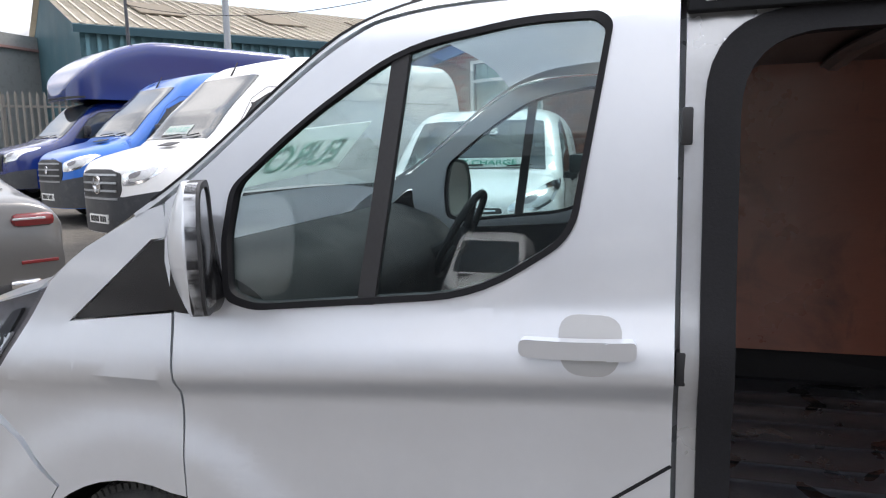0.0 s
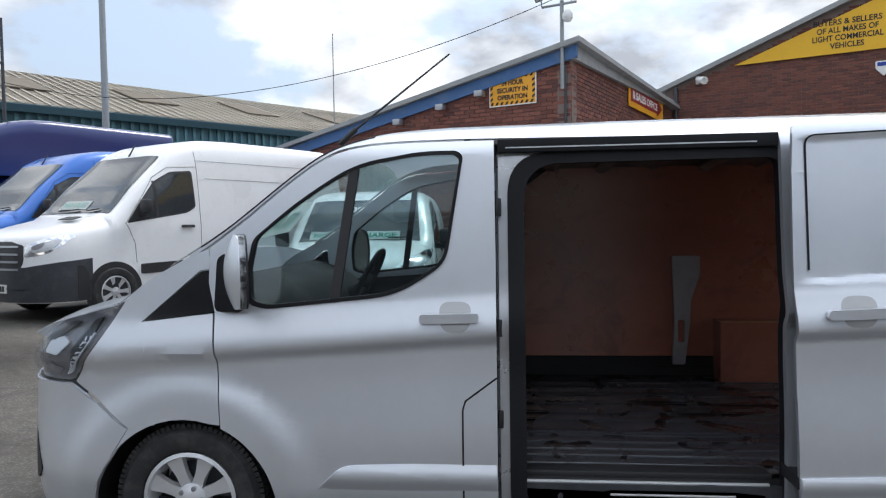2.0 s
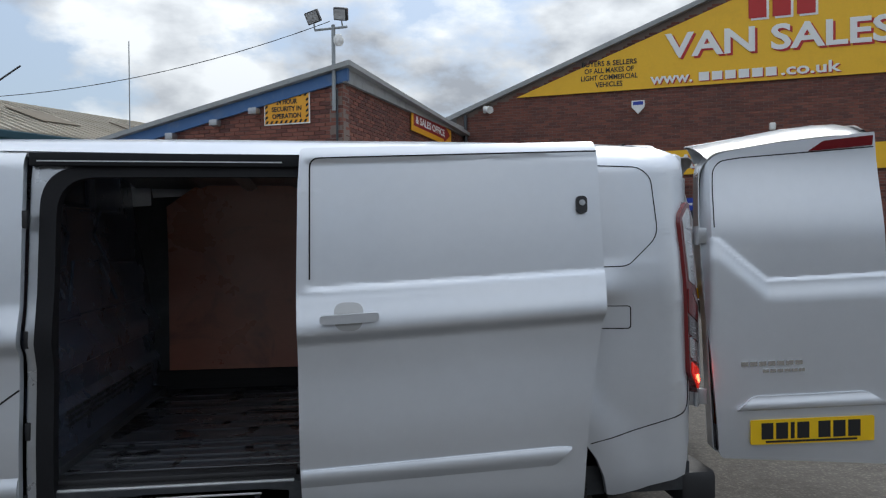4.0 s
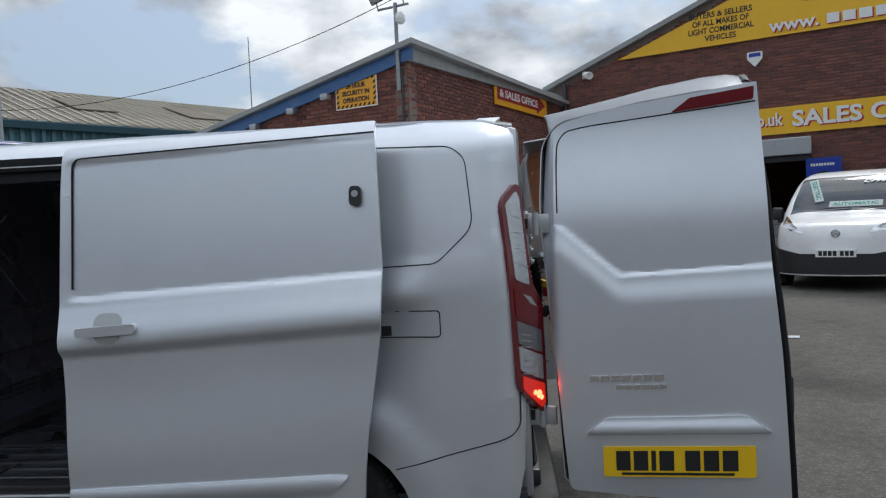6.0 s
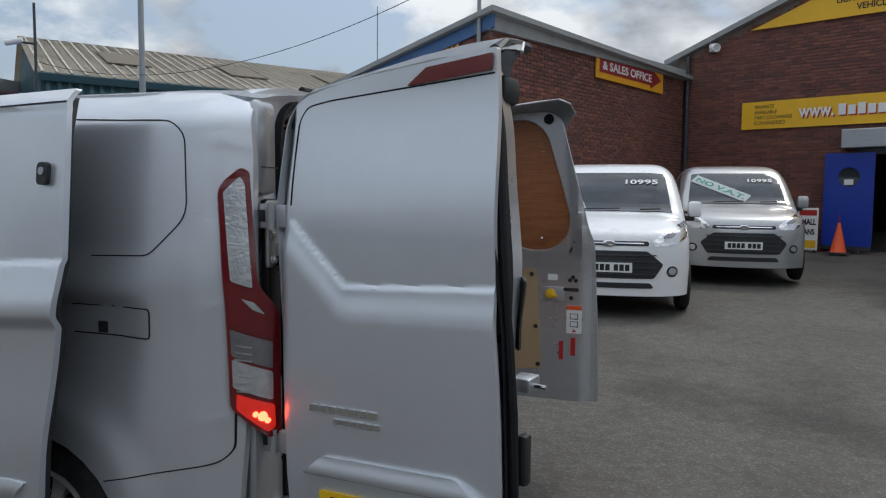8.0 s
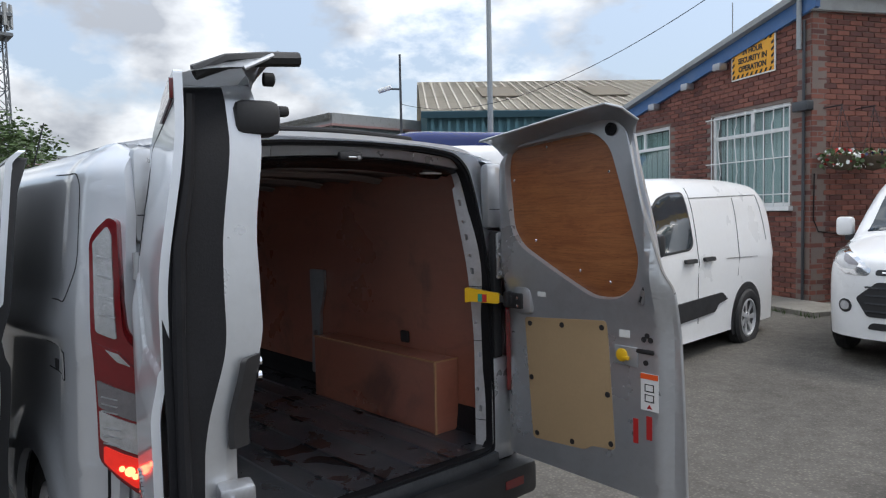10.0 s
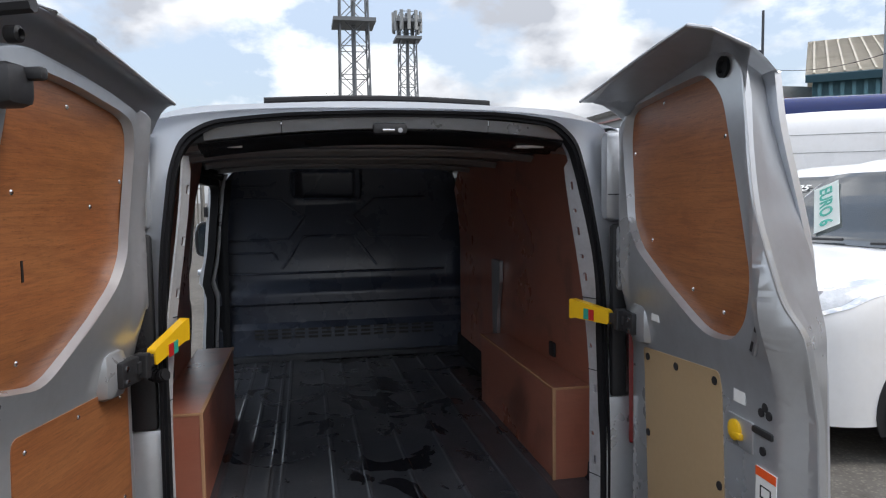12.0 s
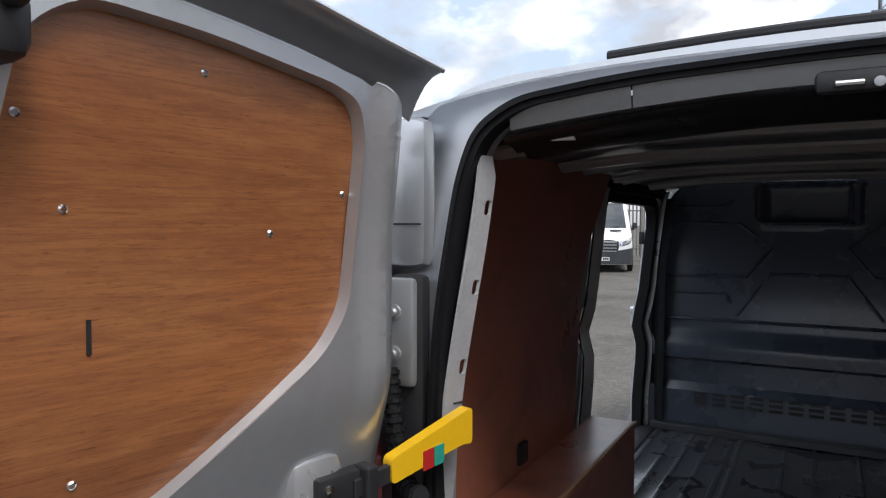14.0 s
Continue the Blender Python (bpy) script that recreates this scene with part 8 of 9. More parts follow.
def window(name, m, rect, mull, transom, label, sill=True):
    u0, v0, u1, v1 = rect[0][0], rect[0][1], rect[2][0], rect[2][1]
    w = tagged(new(name), label, "window", kind="structure")
    fr = bmesh.new()
    t = 0.055
    for d in ((u0, u1, v0, v0 + t), (u0, u1, v1 - t, v1), (u0, u0 + t, v0, v1), (u1 - t, u1, v0, v1), (u0, u1, transom - t / 2, transom + t / 2)):
        box(fr, *d, -0.10, -0.04, m=m)
    for k in mull:
        box(fr, k - t / 2, k + t / 2, transom, v1, -0.098, -0.042, m=m)
    part("window_frame", fr, UPVC, w, "white plastic window frame")
    if sill:
        wbox("window_sill", m, (u0 - 0.06, u1 + 0.06, v0 - 0.07, v0, -0.10, 0.07), UPVC, w, "white sill", 0.008)
    cuts = [u0, *mull, u1]
    for a, b in zip(cuts, cuts[1:]):
        p = wbox("pane", m, (a + 0.03, b - 0.03, transom + 0.03, v1 - 0.05, -0.075, -0.070), GLASS, w, "window pane")
        p.visible_shadow = False
    p = wbox("pane", m, (u0 + 0.05, u1 - 0.05, v0 + 0.05, transom - 0.03, -0.075, -0.070), GLASS, w, "window pane")
    p.visible_shadow = False
    bl = bmesh.new()
    k = 0
    while u0 + 0.06 + k * 0.09 < u1 - 0.06:
        a = u0 + 0.06 + k * 0.09
        box(bl, a, min(a + 0.084, u1 - 0.06), v0 + 0.06, v1 - 0.06, -0.16 - 0.01 * (k % 2), -0.155 - 0.01 * (k % 2), m=m)
        k += 1
    part("vertical_blind", bl, BLIND, w, "pale green-grey vertical blind")
    wbox("room_back", m, (u0 - 0.02, u1 + 0.02, v0, v1, -0.24, -0.20), DARK_IN, w)
    return w


window("window_1", WALL_A, WIN1, [-1.21], 2.69, "white office window behind wrought bars")
window("window_2", WALL_A, WIN2, [-4.2], 2.70, "white office window")


def window_bars(rect, parent):
    u0, v0, u1, v1 = rect[0][0], rect[0][1], rect[2][0], rect[2][1]
    n = 9
    for k in range(n):
        u = u0 + 0.06 + (u1 - u0 - 0.12) * k / (n - 1)
        pts = [WALL_A @ Vector((u + 0.035 * math.sin(t * math.pi * 2) * (1 if 0.35 < t < 0.85 and k % 2 else 0), v0 - 0.02 + (v1 - v0) * t, 0.05)) for t in [i / 24 for i in range(25)]]
        part("bar", tube(bmesh.new(), pts, 0.009, 6), UPVC, parent, "", True)
    for v in (v0 + 0.18, v0 + 0.72, v1 - 0.06):
        part("cross_bar", rod(bmesh.new(), WALL_A @ Vector((u0 - 0.08, v, 0.05)), WALL_A @ Vector((u1 + 0.08, v, 0.05)), 0.010, 6), UPVC, parent, "", True)


grid = thing("window_grille", "white wrought-iron grille over the office window", "grille")
window_bars(WIN1, grid)


def security_sign():
    s = thing("security_sign", "yellow security sign with black hazard edging on brick", "sign")
    u0, u1, v0, v1 = -1.60, -0.655, 3.57, 4.145
    bd = wbox("board", WALL_A, (u0, u1, v0, v1, 0.012, 0.03), WHITE_PL, s, "white-edged board")
    wbox("yellow_face", WALL_A, (u0 + 0.02, u1 - 0.02, v0 + 0.02, v1 - 0.02, 0.03, 0.033), SIGN_O, s, "yellow printed face")
    m = WALL_A @ Matrix.Translation((u0, v0, 0.035))
    b = bmesh.new()
    W, H = u1 - u0, v1 - v0
    e, t = 0.022, 0.055

    def stripe(p):
        b.faces.new([b.verts.new(m @ Vector((x, y, 0))) for x, y in p])
    k = 0
    x = e
    while x < W - e - 0.05:
        for y in (e, H - e - t):
            stripe([(x, y), (x + 0.045, y), (x + 0.045 + t * 0.6, y + t), (x + t * 0.6, y + t)] if x + 0.045 + t * 0.6 < W - e else [(x, y), (x + 0.03, y), (x + 0.03, y + t), (x, y + t)])
        x += 0.10
    y = e + t + 0.02
    while y < H - e - t - 0.05:
        for x in (e, W - e - t):
            stripe([(x, y), (x + t, y + t * 0.6), (x + t, y + 0.045 + t * 0.6), (x, y + 0.045)])
        y += 0.10
    bmesh.ops.solidify(b, geom=b.faces[:], thickness=0.002)
    part("hazard_stripes", b, INK, bd, "black hazard stripes")
    for i, tx in enumerate(("24 HOUR", "SECURITY IN", "OPERATION")):
        words("lettering", tx, 0.12, INK, WALL_A @ Matrix.Translation(((u0 + u1) / 2, v1 - 0.20 - i * 0.13, 0.037)), bd, "", 0.003, (0.44, 0.62, 0.60)[i], 0.004, "CENTER")


security_sign()


def office_sign():
    s = thing("sales_office_sign", "yellow sign board with a maroon arrow on brick", "sign")
    bd = wbox("board", WALL_B, (3.50, 6.62, 3.93, 4.50, 0.02, 0.05), SIGN_O, s, "yellow board", 0.004)
    f = lambda u, v, d: WALL_B @ Vector((u, v, 0.058 - d))
    part("arrow", sheet([(3.62, 4.06), (5.95, 4.06), (5.95, 3.98), (6.50, 4.215), (5.95, 4.45), (5.95, 4.37), (3.62, 4.37)], [], f, 0.006, 5), SIGN_R, bd, "maroon arrow")
    words("lettering", "& SALES OFFICE", 0.24, WHITE_PL, WALL_B @ Matrix.Translation((4.86, 4.13, 0.062)), bd, "", 0.004, 2.25, 0.006, "CENTER")


office_sign()


def gable_sign():
    s = thing("gable_sign", "large yellow gable sign with white and red lettering", "sign")
    f = lambda u, v, d: WALL_J @ Vector((u, v, 0.06 - d))
    bd = part("board", sheet([(1.58, 5.42), (19.4, 5.42), (10.5, 8.78)], [], f, 0.04, 60), SIGN_Y, s, "yellow painted board")
    for i, tx in enumerate(("BUYERS & SELLERS", "OF ALL MAKES OF", "LIGHT COMMERCIAL", "VEHICLES")):
        words("lettering", tx, 0.19, INK, WALL_J @ Matrix.Translation((4.13, 6.12 - i * 0.19, 0.066)), bd, "", 0.004, (1.45, 1.3, 1.5, 0.72)[i], 0.004, "CENTER")
    for dx, dz, mat, off in ((0.06, -0.05, RED_INK, 0.068), (0, 0, WHITE_PL, 0.078)):
        words("lettering", "VAN SALES", 0.88, mat, WALL_J @ Matrix.Translation((5.62 + dx, 6.20 + dz, off)), bd, "", 0.012, 5.3, 0.02)
        bars("name_bar", [(7.62 + dx, 7.02 + dz, 0.42, 0.62), (8.18 + dx, 7.02 + dz, 0.42, 0.62), (8.74 + dx, 7.02 + dz, 0.42, 0.62)], RED_INK if mat is WHITE_PL else WHITE_PL, WALL_J @ Matrix.Translation((0, 0, off)), bd, "name drawn as plain bars", 0.008)
        words("lettering", "www.", 0.40, mat, WALL_J @ Matrix.Translation((5.22 + dx * 0.5, 5.53 + dz * 0.5, off)), bd, "", 0.01, 1.05, 0.008)
        bars("address_bar", [(6.42 + k * 0.32 + dx * 0.5, 5.53 + dz * 0.5, 0.25, 0.22) for k in range(6)], mat, WALL_J @ Matrix.Translation((0, 0, off)), bd, "", 0.008)
        words("lettering", ".co.uk", 0.40, mat, WALL_J @ Matrix.Translation((8.36 + dx * 0.5, 5.53 + dz * 0.5, off)), bd, "", 0.01, 1.35, 0.008)


gable_sign()


def banner():
    s = thing("long_sign_board", "long yellow sign board over the workshop door", "sign")
    bd = wbox("board", WALL_J, (1.45, 13.0, 3.10, 3.74, 0.02, 0.055), SIGN_Y, s, "yellow board")
    for i, tx in enumerate(("FINANCE", "AVAILABLE", "PART EXCHANGE", "CONSIDERED")):
        words("lettering", tx, 0.12, INK, WALL_J @ Matrix.Translation((1.74, 3.575 - i * 0.125, 0.058)), bd, "", 0.003, (0.42, 0.5, 0.82, 0.68)[i])
    for dx, dz, mat, off in ((0.025, -0.03, RED_INK, 0.058), (0, 0, WHITE_PL, 0.064)):
        words("lettering", "www.", 0.42, mat, WALL_J @ Matrix.Translation((2.72 + dx, 3.32 + dz, off)), bd, "", 0.006, 0.72, 0.008)
        bars("address_bar", [(3.52 + k * 0.19 + dx, 3.32 + dz, 0.145, 0.24 if k in (0, 2) else 0.2) for k in range(6)], mat, WALL_J @ Matrix.Translation((0, 0, off)), bd, "", 0.006)
        words("lettering", ".co.uk", 0.42, mat, WALL_J @ Matrix.Translation((4.68 + dx, 3.32 + dz, off)), bd, "", 0.006, 0.78, 0.008)
        words("lettering", "SALES OFFICE", 0.50, mat, WALL_J @ Matrix.Translation((5.66 + dx * 1.5, 3.27 + dz, off)), bd, "", 0.006, 3.35, 0.014)


banner()


def workshop_door():
    d = thing("roller_shutter", "rolled-up steel shutter over the workshop doorway", "shutter")
    wbox("shutter_box", WALL_J, (3.65, 6.06, 2.57, 2.98, 0.02, 0.30), STEEL, d, "galvanised shutter housing", 0.02)
    wbox("shutter_edge", WALL_J, (3.95, 5.98, 2.44, 2.56, 0.03, 0.10), DARK_STEEL, d, "dark shutter foot")
    for u0, u1, lab in ((3.33, 4.30, "royal blue door leaf with a round window, folded open"), (5.93, 6.66, "royal blue door leaf folded back")):
        t = thing("blue_door", lab, "door", "workshop doors")
        c = ((u0 + u1) / 2, 1.95)
        f = lambda u, v, k: WALL_J @ Vector((u, v, 0.16 - k))
        hole = arc(c[0], c[1], 0.21, 0, 350, 24)
        part("leaf", sheet([(u0, 0.36), (u1, 0.36), (u1, 2.47), (u0, 2.47)], [hole], f, 0.05, 3), DOOR_BLUE, t, "royal blue painted leaf")
        part("porthole", sheet(arc(c[0], c[1], 0.22, 0, 350, 24), [], lambda u, v, k: WALL_J @ Vector((u, v, 0.14 - k)), 0.006, 3), DARK_GLASS, t, "round wired window")
        wbox("notice", WALL_J, (c[0] - 0.09, c[0] + 0.09, 1.78, 1.90, 0.16, 0.164), WHITE_PL, t, "white paper notice")
        wbox("kick_edge", WALL_J, (u0, u1, 0.36, 0.44, 0.16, 0.166), DARK_STEEL, t, "scuffed lower edge")
        if u0 > 5:
            bars("door_lettering", [(u0 + 0.1 + 0.055 * k, 2.28, 0.04, 0.06) for k in range(9)], WHITE_PL, WALL_J @ Matrix.Translation((0, 0, 0.164)), t, "", 0.004)
    for k, (u, w) in enumerate(((4.45, 0.42), (4.90, 0.42), (5.35, 0.42))):
        c = thing("filing_cabinet", "grey steel cabinet inside the workshop", "cabinet", "cabinets")
        wbox("carcass", WALL_J, (u, u + w, 0.28, 1.22, -2.4, -1.85), BLIND, c, "grey carcass", 0.01)
        for r in range(3):
            wbox("drawer", WALL_J, (u + 0.02, u + w - 0.02, 0.32 + r * 0.30, 0.58 + r * 0.30, -1.85, -1.83), UPVC, c, "", 0.006)
    cone = thing("traffic_cone", "orange traffic cone by the blue door", "cone", m=WALL_J @ Matrix.Translation((3.78, 0.30, 0.62)) @ Matrix.Rotation(radians(-90), 4, "X"))
    part("cone_body", lathe(bmesh.new(), [(0.17, 0.03), (0.15, 0.06), (0.035, 0.62), (0.03, 0.66), (0, 0.66)], 24), ORANGE, cone, "orange cone", True)
    part("cone_base", boxbm(-0.2, 0.2, -0.2, 0.2, 0.0, 0.035, 0.01), DARK_STEEL, cone, "dark base")
    part("cone_stick", rod(bmesh.new(), (0, 0, 0.6), (0, 0, 0.84), 0.008), RED_INK, cone)
    a = thing("pavement_board", "white and red pavement board by the wall", "sign")
    bd = wbox("board", WALL_J, (2.90, 3.32, 0.32, 1.27, 0.40, 0.44), WHITE_PL, a, "white board", 0.02)
    wbox("red_head", WALL_J, (2.93, 3.29, 1.10, 1.22, 0.44, 0.443), RED_INK, bd)
    wbox("yellow_foot", WALL_J, (2.93, 3.29, 0.38, 0.55, 0.44, 0.443), SIGN_Y, bd)
    words("lettering", "SMALL", 0.17, INK, WALL_J @ Matrix.Translation((3.11, 0.90, 0.445)), bd, "", 0.003, 0.34, 0.006, "CENTER")
    words("lettering", "VANS", 0.17, INK, WALL_J @ Matrix.Translation((3.11, 0.68, 0.445)), bd, "", 0.003, 0.30, 0.006, "CENTER")
    for u in (2.95, 3.27):
        wbox("leg", WALL_J, (u - 0.015, u + 0.015, 0.27, 0.34, 0.36, 0.46), DARK_STEEL, a)
    c = thing("wall_camera", "white wall camera under the gable verge", "camera")
    wbox("camera_mount", WALL_J, (0.62, 0.70, 5.05, 5.25, 0.0, 0.10), WHITE_PL, c)
    part("camera_body", lathe(bmesh.new(), [(0, 0), (0.08, 0.0), (0.09, 0.2), (0.10, 0.24), (0.10, 0.34), (0.07, 0.34), (0.06, 0.3), (0, 0.3)], 16, WALL_J @ Matrix.Translation((0.68, 5.16, 0.08)) @ Matrix.Rotation(radians(40), 4, "Y") @ Matrix.Rotation(radians(15), 4, "X")), WHITE_PL, c, "", True)
    al = thing("alarm_box", "white and blue alarm bell box on brick", "alarm")
    f = lambda u, v, k: WALL_J @ Vector((u, v, 0.08 - k))
    bx = part("housing", sheet(rnd([(4.72, 5.12), (5.06, 5.12), (5.06, 4.95), (4.89, 4.76), (4.72, 4.95)], 0.03), [], f, 0.08, 1), WHITE_PL, al, "", True)
    part("blue_band", sheet(rnd([(4.76, 5.09), (5.02, 5.09), (5.02, 5.0), (4.76, 5.0)], 0.02), [], lambda u, v, k: f(u, v, k - 0.004), 0.004, 1), DOOR_BLUE, bx)
    l2 = thing("wall_lamp", "small white bulkhead lamp on brick", "lamp")
    wbox("lamp_body", WALL_J, (8.10, 8.25, 4.15, 4.34, 0.0, 0.12), WHITE_PL, l2, "", 0.03, True)


workshop_door()


def corner_fittings():
    p = thing("flood_light_post", "steel post with two flood lights at the office corner", "lamp post")
    rodp = lambda a, b, r: rod(bmesh.new(), WALL_A @ Vector(a), WALL_A @ Vector(b), r)
    part("post", rodp((-0.13, 3.75, 0.10), (-0.13, 5.28, 0.10), 0.035), POLE, p, "grey steel post", True)
    part("cross_arm", rodp((-0.50, 5.22, 0.10), (0.14, 5.22, 0.10), 0.022), POLE, p, "", True)
    for u, t in ((-0.50, 14), (0.05, -10)):
        l = part("flood_light", boxbm(-0.13, 0.13, -0.11, 0.11, -0.05, 0.05, 0.02, WALL_A @ Matrix.Translation((u, 5.44, 0.16)) @ Matrix.Rotation(radians(t), 4, "Z") @ Matrix.Rotation(radians(25), 4, "X")), BLACK, p, "black flood light", True)
        part("lamp_glass", boxbm(-0.11, 0.11, -0.09, 0.09, 0.05, 0.054, 0, WALL_A @ Matrix.Translation((u, 5.44, 0.16)) @ Matrix.Rotation(radians(t), 4, "Z") @ Matrix.Rotation(radians(25), 4, "X")), CLEAR_LENS, l)
        part("bracket", rodp((u, 5.22, 0.10), (u, 5.36, 0.14), 0.012), POLE, l)
    part("dome_camera", lathe(bmesh.new(), [(0.05, 0.1), (0.09, 0.04), (0.09, -0.04), (0.06, -0.09), (0, -0.11)], 16, WALL_A @ Matrix.Translation((0.0, 4.98, 0.16)) @ Matrix.Rotation(radians(-90), 4, "X")), WHITE_PL, p, "white dome camera", True)
    d = thing("down_pipe", "brown rainwater pipe at the office corner", "pipe")
    part("pipe", rodp((-0.10, 0.2, 0.04), (-0.10, 4.15, 0.04), 0.022), DARK_STEEL, d, "", True)
    part("hopper", boxbm(-0.22, 0.06, 2.88, 3.02, 0.01, 0.14, 0.02, WALL_A), DARK_STEEL, d, "", True)
    d = thing("down_pipe", "dark rainwater pipe in the inner corner", "pipe")
    part("pipe", rod(bmesh.new(), WALL_J @ Vector((0.10, 0.3, 0.10)), WALL_J @ Vector((0.10, 5.0, 0.10)), 0.055), DARK_STEEL, d, "", True)
    for u in (-2.6, -3.6, -1.75):
        l = thing("wall_light", "small grey wall flood light under the verge", "lamp", "verge lights")
        part("lamp_body", boxbm(u - 0.09, u + 0.09, A_TOP(u) - 0.30, A_TOP(u) - 0.18, 0.06, 0.22, 0.02, WALL_A), STEEL, l, "", True)
    # hanging basket on the flank
    for bu, tone in ((0.22, "red"), (0.79, "violet")):
        h = thing("hanging_basket", "hanging basket of white and %s flowers on the brick wall" % tone, "basket", "hanging baskets")
        b = bmesh.new()
        f = bmesh.new()
        c = WALL_B @ Vector((bu, 2.22, 0.30))
        lathe(b, [(0.0, -0.20), (0.12, -0.17), (0.20, -0.06), (0.22, 0.0), (0, 0.0)], 18, Matrix.Translation(c))
        part("basket", b, BARK, h, "dark lined basket", True)
        part("hook", rod(bmesh.new(), WALL_B @ Vector((bu, 2.92, 0.0)), WALL_B @ Vector((bu, 2.92, 0.32)), 0.01), DARK_STEEL, h)
        for a in range(3):
            t = a * 2.1
            part("chain", rod(bmesh.new(), c + Vector((0.2 * math.cos(t), 0.2 * math.sin(t), 0)), WALL_B @ Vector((bu, 2.91, 0.30)), 0.004, 5), DARK_STEEL, h)
        for mat, n, lab in ((LEAF, 130, "green leaves"), (WHITE_PL, 42, "white flowers"), (RED_INK if bu < 0.6 else NAVY, 26, tone + " flowers")):
            f = bmesh.new()
            for _ in range(n):
                t, r = random.uniform(0, 6.28), 0.30 * math.sqrt(random.random())
                o = c + Vector((r * math.cos(t), r * math.sin(t), random.uniform(-0.08, 0.14) - r * 0.3))
                s = random.uniform(0.018, 0.035)
                ax = Vector((random.gauss(0, 1), random.gauss(0, 1), random.gauss(0, 1))).normalized()
                q = ax.to_track_quat("Z", "Y")
                f.faces.new([f.verts.new(o + q @ Vector((s * math.cos(k * 1.2566), s * math.sin(k * 1.2566), 0))) for k in range(5)])
            ob = part("blossom" if mat is not LEAF else "foliage", f, mat, h, lab)
            tagged(ob, kind="stuff")
    w = thing("wall_cable", "black cable clipped along the brick wall", "cable")
    part("cable", tube(bmesh.new(), [WALL_B @ Vector(q) for q in [(0.04, 2.0, 0.02), (0.03, 1.35, 0.02), (0.12, 1.18, 0.02), (0.8, 1.10, 0.02), (2.2, 1.16, 0.02), (4, 1.1, 0.02)]], 0.009, 6), RUBBER, w, "", True)
    # concrete apron at the foot of the office walls
    b = bmesh.new()
    box(b, -6, 0.9, 0.0, 0.20, 0.0, 0.85, 0.01, WALL_A)
    structure("pavement_apron", b, ROCK, "cracked concrete apron along the office wall")
    g = bmesh.new()
    for _ in range(420):
        u = random.uniform(-4, 1.0)
        o = WALL_A @ Vector((u, 0.0, 0.86 + random.gauss(0, 0.05)))
        o.z = ground_z(o.x, o.y)
        t, l = random.uniform(0, 6.28), random.uniform(0.03, 0.10)
        n = Vector((math.cos(t), math.sin(t), 0))
        g.faces.new([g.verts.new(o - n * 0.006), g.verts.new(o + n * 0.006), g.verts.new(o + n * 0.01 + Vector((random.gauss(0, 0.02), random.gauss(0, 0.02), l)))])
    tagged(part("weeds", g, LEAF, None, "low weeds along the apron edge", kind="stuff"), category="weeds")


corner_fittings()

# ---- distance ----


def teal_shed():
    K = Vector((-23.2, 23.6, 0))
    d1, d2 = Vector((0.63, 0.777, 0)).normalized(), Vector((-0.777, 0.63, 0)).normalized()
    E, A, Wd, Ln = 6.95, 10.6, 24.0, 62.0
    s = thing("teal_shed", "long teal-clad industrial shed with a weathered roof", "building")
    g = lambda a, b, z: K + d1 * a + d2 * b + Vector((0, 0, z))
    bm = bmesh.new()
    bm.faces.new([bm.verts.new(g(0, 0, 0)), bm.verts.new(g(Ln, 0, 0)), bm.verts.new(g(Ln, 0, E)), bm.verts.new(g(0, 0, E))])
    bmesh.ops.solidify(bm, geom=bm.faces[:], thickness=0.2)
    part("long_wall", bm, TEAL, s, "teal profiled cladding")
    bm = bmesh.new()
    bm.faces.new([bm.verts.new(p) for p in (g(0, 0, 0), g(0, Wd, 0), g(0, Wd, E), g(0, Wd / 2, A), g(0, 0, E))])
    bmesh.ops.solidify(bm, geom=bm.faces[:], thickness=0.2)
    part("gable_wall", bm, TEAL, s, "teal gable cladding")
    bm = bmesh.new()
    for i in range(int(Ln / 0.45)):
        a = 0.2 + i * 0.45
        o = g(a, 0, 0) - d2 * 0.05
        m = upright(o, d1, -d2)
        box(bm, 0, 0.16, 3.0, E - 0.3, 0, 0.04, m=m)
    tagged(part("cladding_ribs", bm, TEAL, s), kind="stuff")
    for side in (0, 1):
        bm = bmesh.new()
        b0, z0 = (-0.4, E - 0.05) if side == 0 else (Wd + 0.4, E - 0.05)
        bm.faces.new([bm.verts.new(p) for p in (g(-0.3, b0, z0), g(Ln, b0, z0), g(Ln, Wd / 2, A + 0.1), g(-0.3, Wd / 2, A + 0.1))])
        bmesh.ops.solidify(bm, geom=bm.faces[:], thickness=0.12)
        part("roof", bm, ROOF, s, "weathered buff roof sheets")
    up = (g(0, Wd / 2, A) - g(0, 0, E)).normalized()
    no = d1.cross(up).normalized()
    no = no if no.z > 0 else -no
    m = Matrix.Identity(4)
    for r in range(3):
        m[r][0], m[r][1], m[r][2] = d1[r], up[r], no[r]
    m.translation = g(0, 0, E)
    for k in range(9):
        part("rooflight", boxbm(3.4 + k * 6.6, 5.6 + k * 6.6, 4.2, 8.4, 0.14, 0.20, m=m), ROOFLIGHT, s, "dirty roof light")
    bm = bmesh.new()
    for i in range(int(Ln / 0.6)):
        box(bm, i * 0.6, i * 0.6 + 0.10, -0.4, 12.4, 0.10, 0.128, m=m)
    tagged(part("roof_ribs", bm, ROOF, s), kind="stuff")
    part("gutter", boxbm(-0.3, Ln, -0.55, -0.25, -0.28, 0.05, m=m), TEAL_DARK, s, "dark teal gutter")


teal_shed()


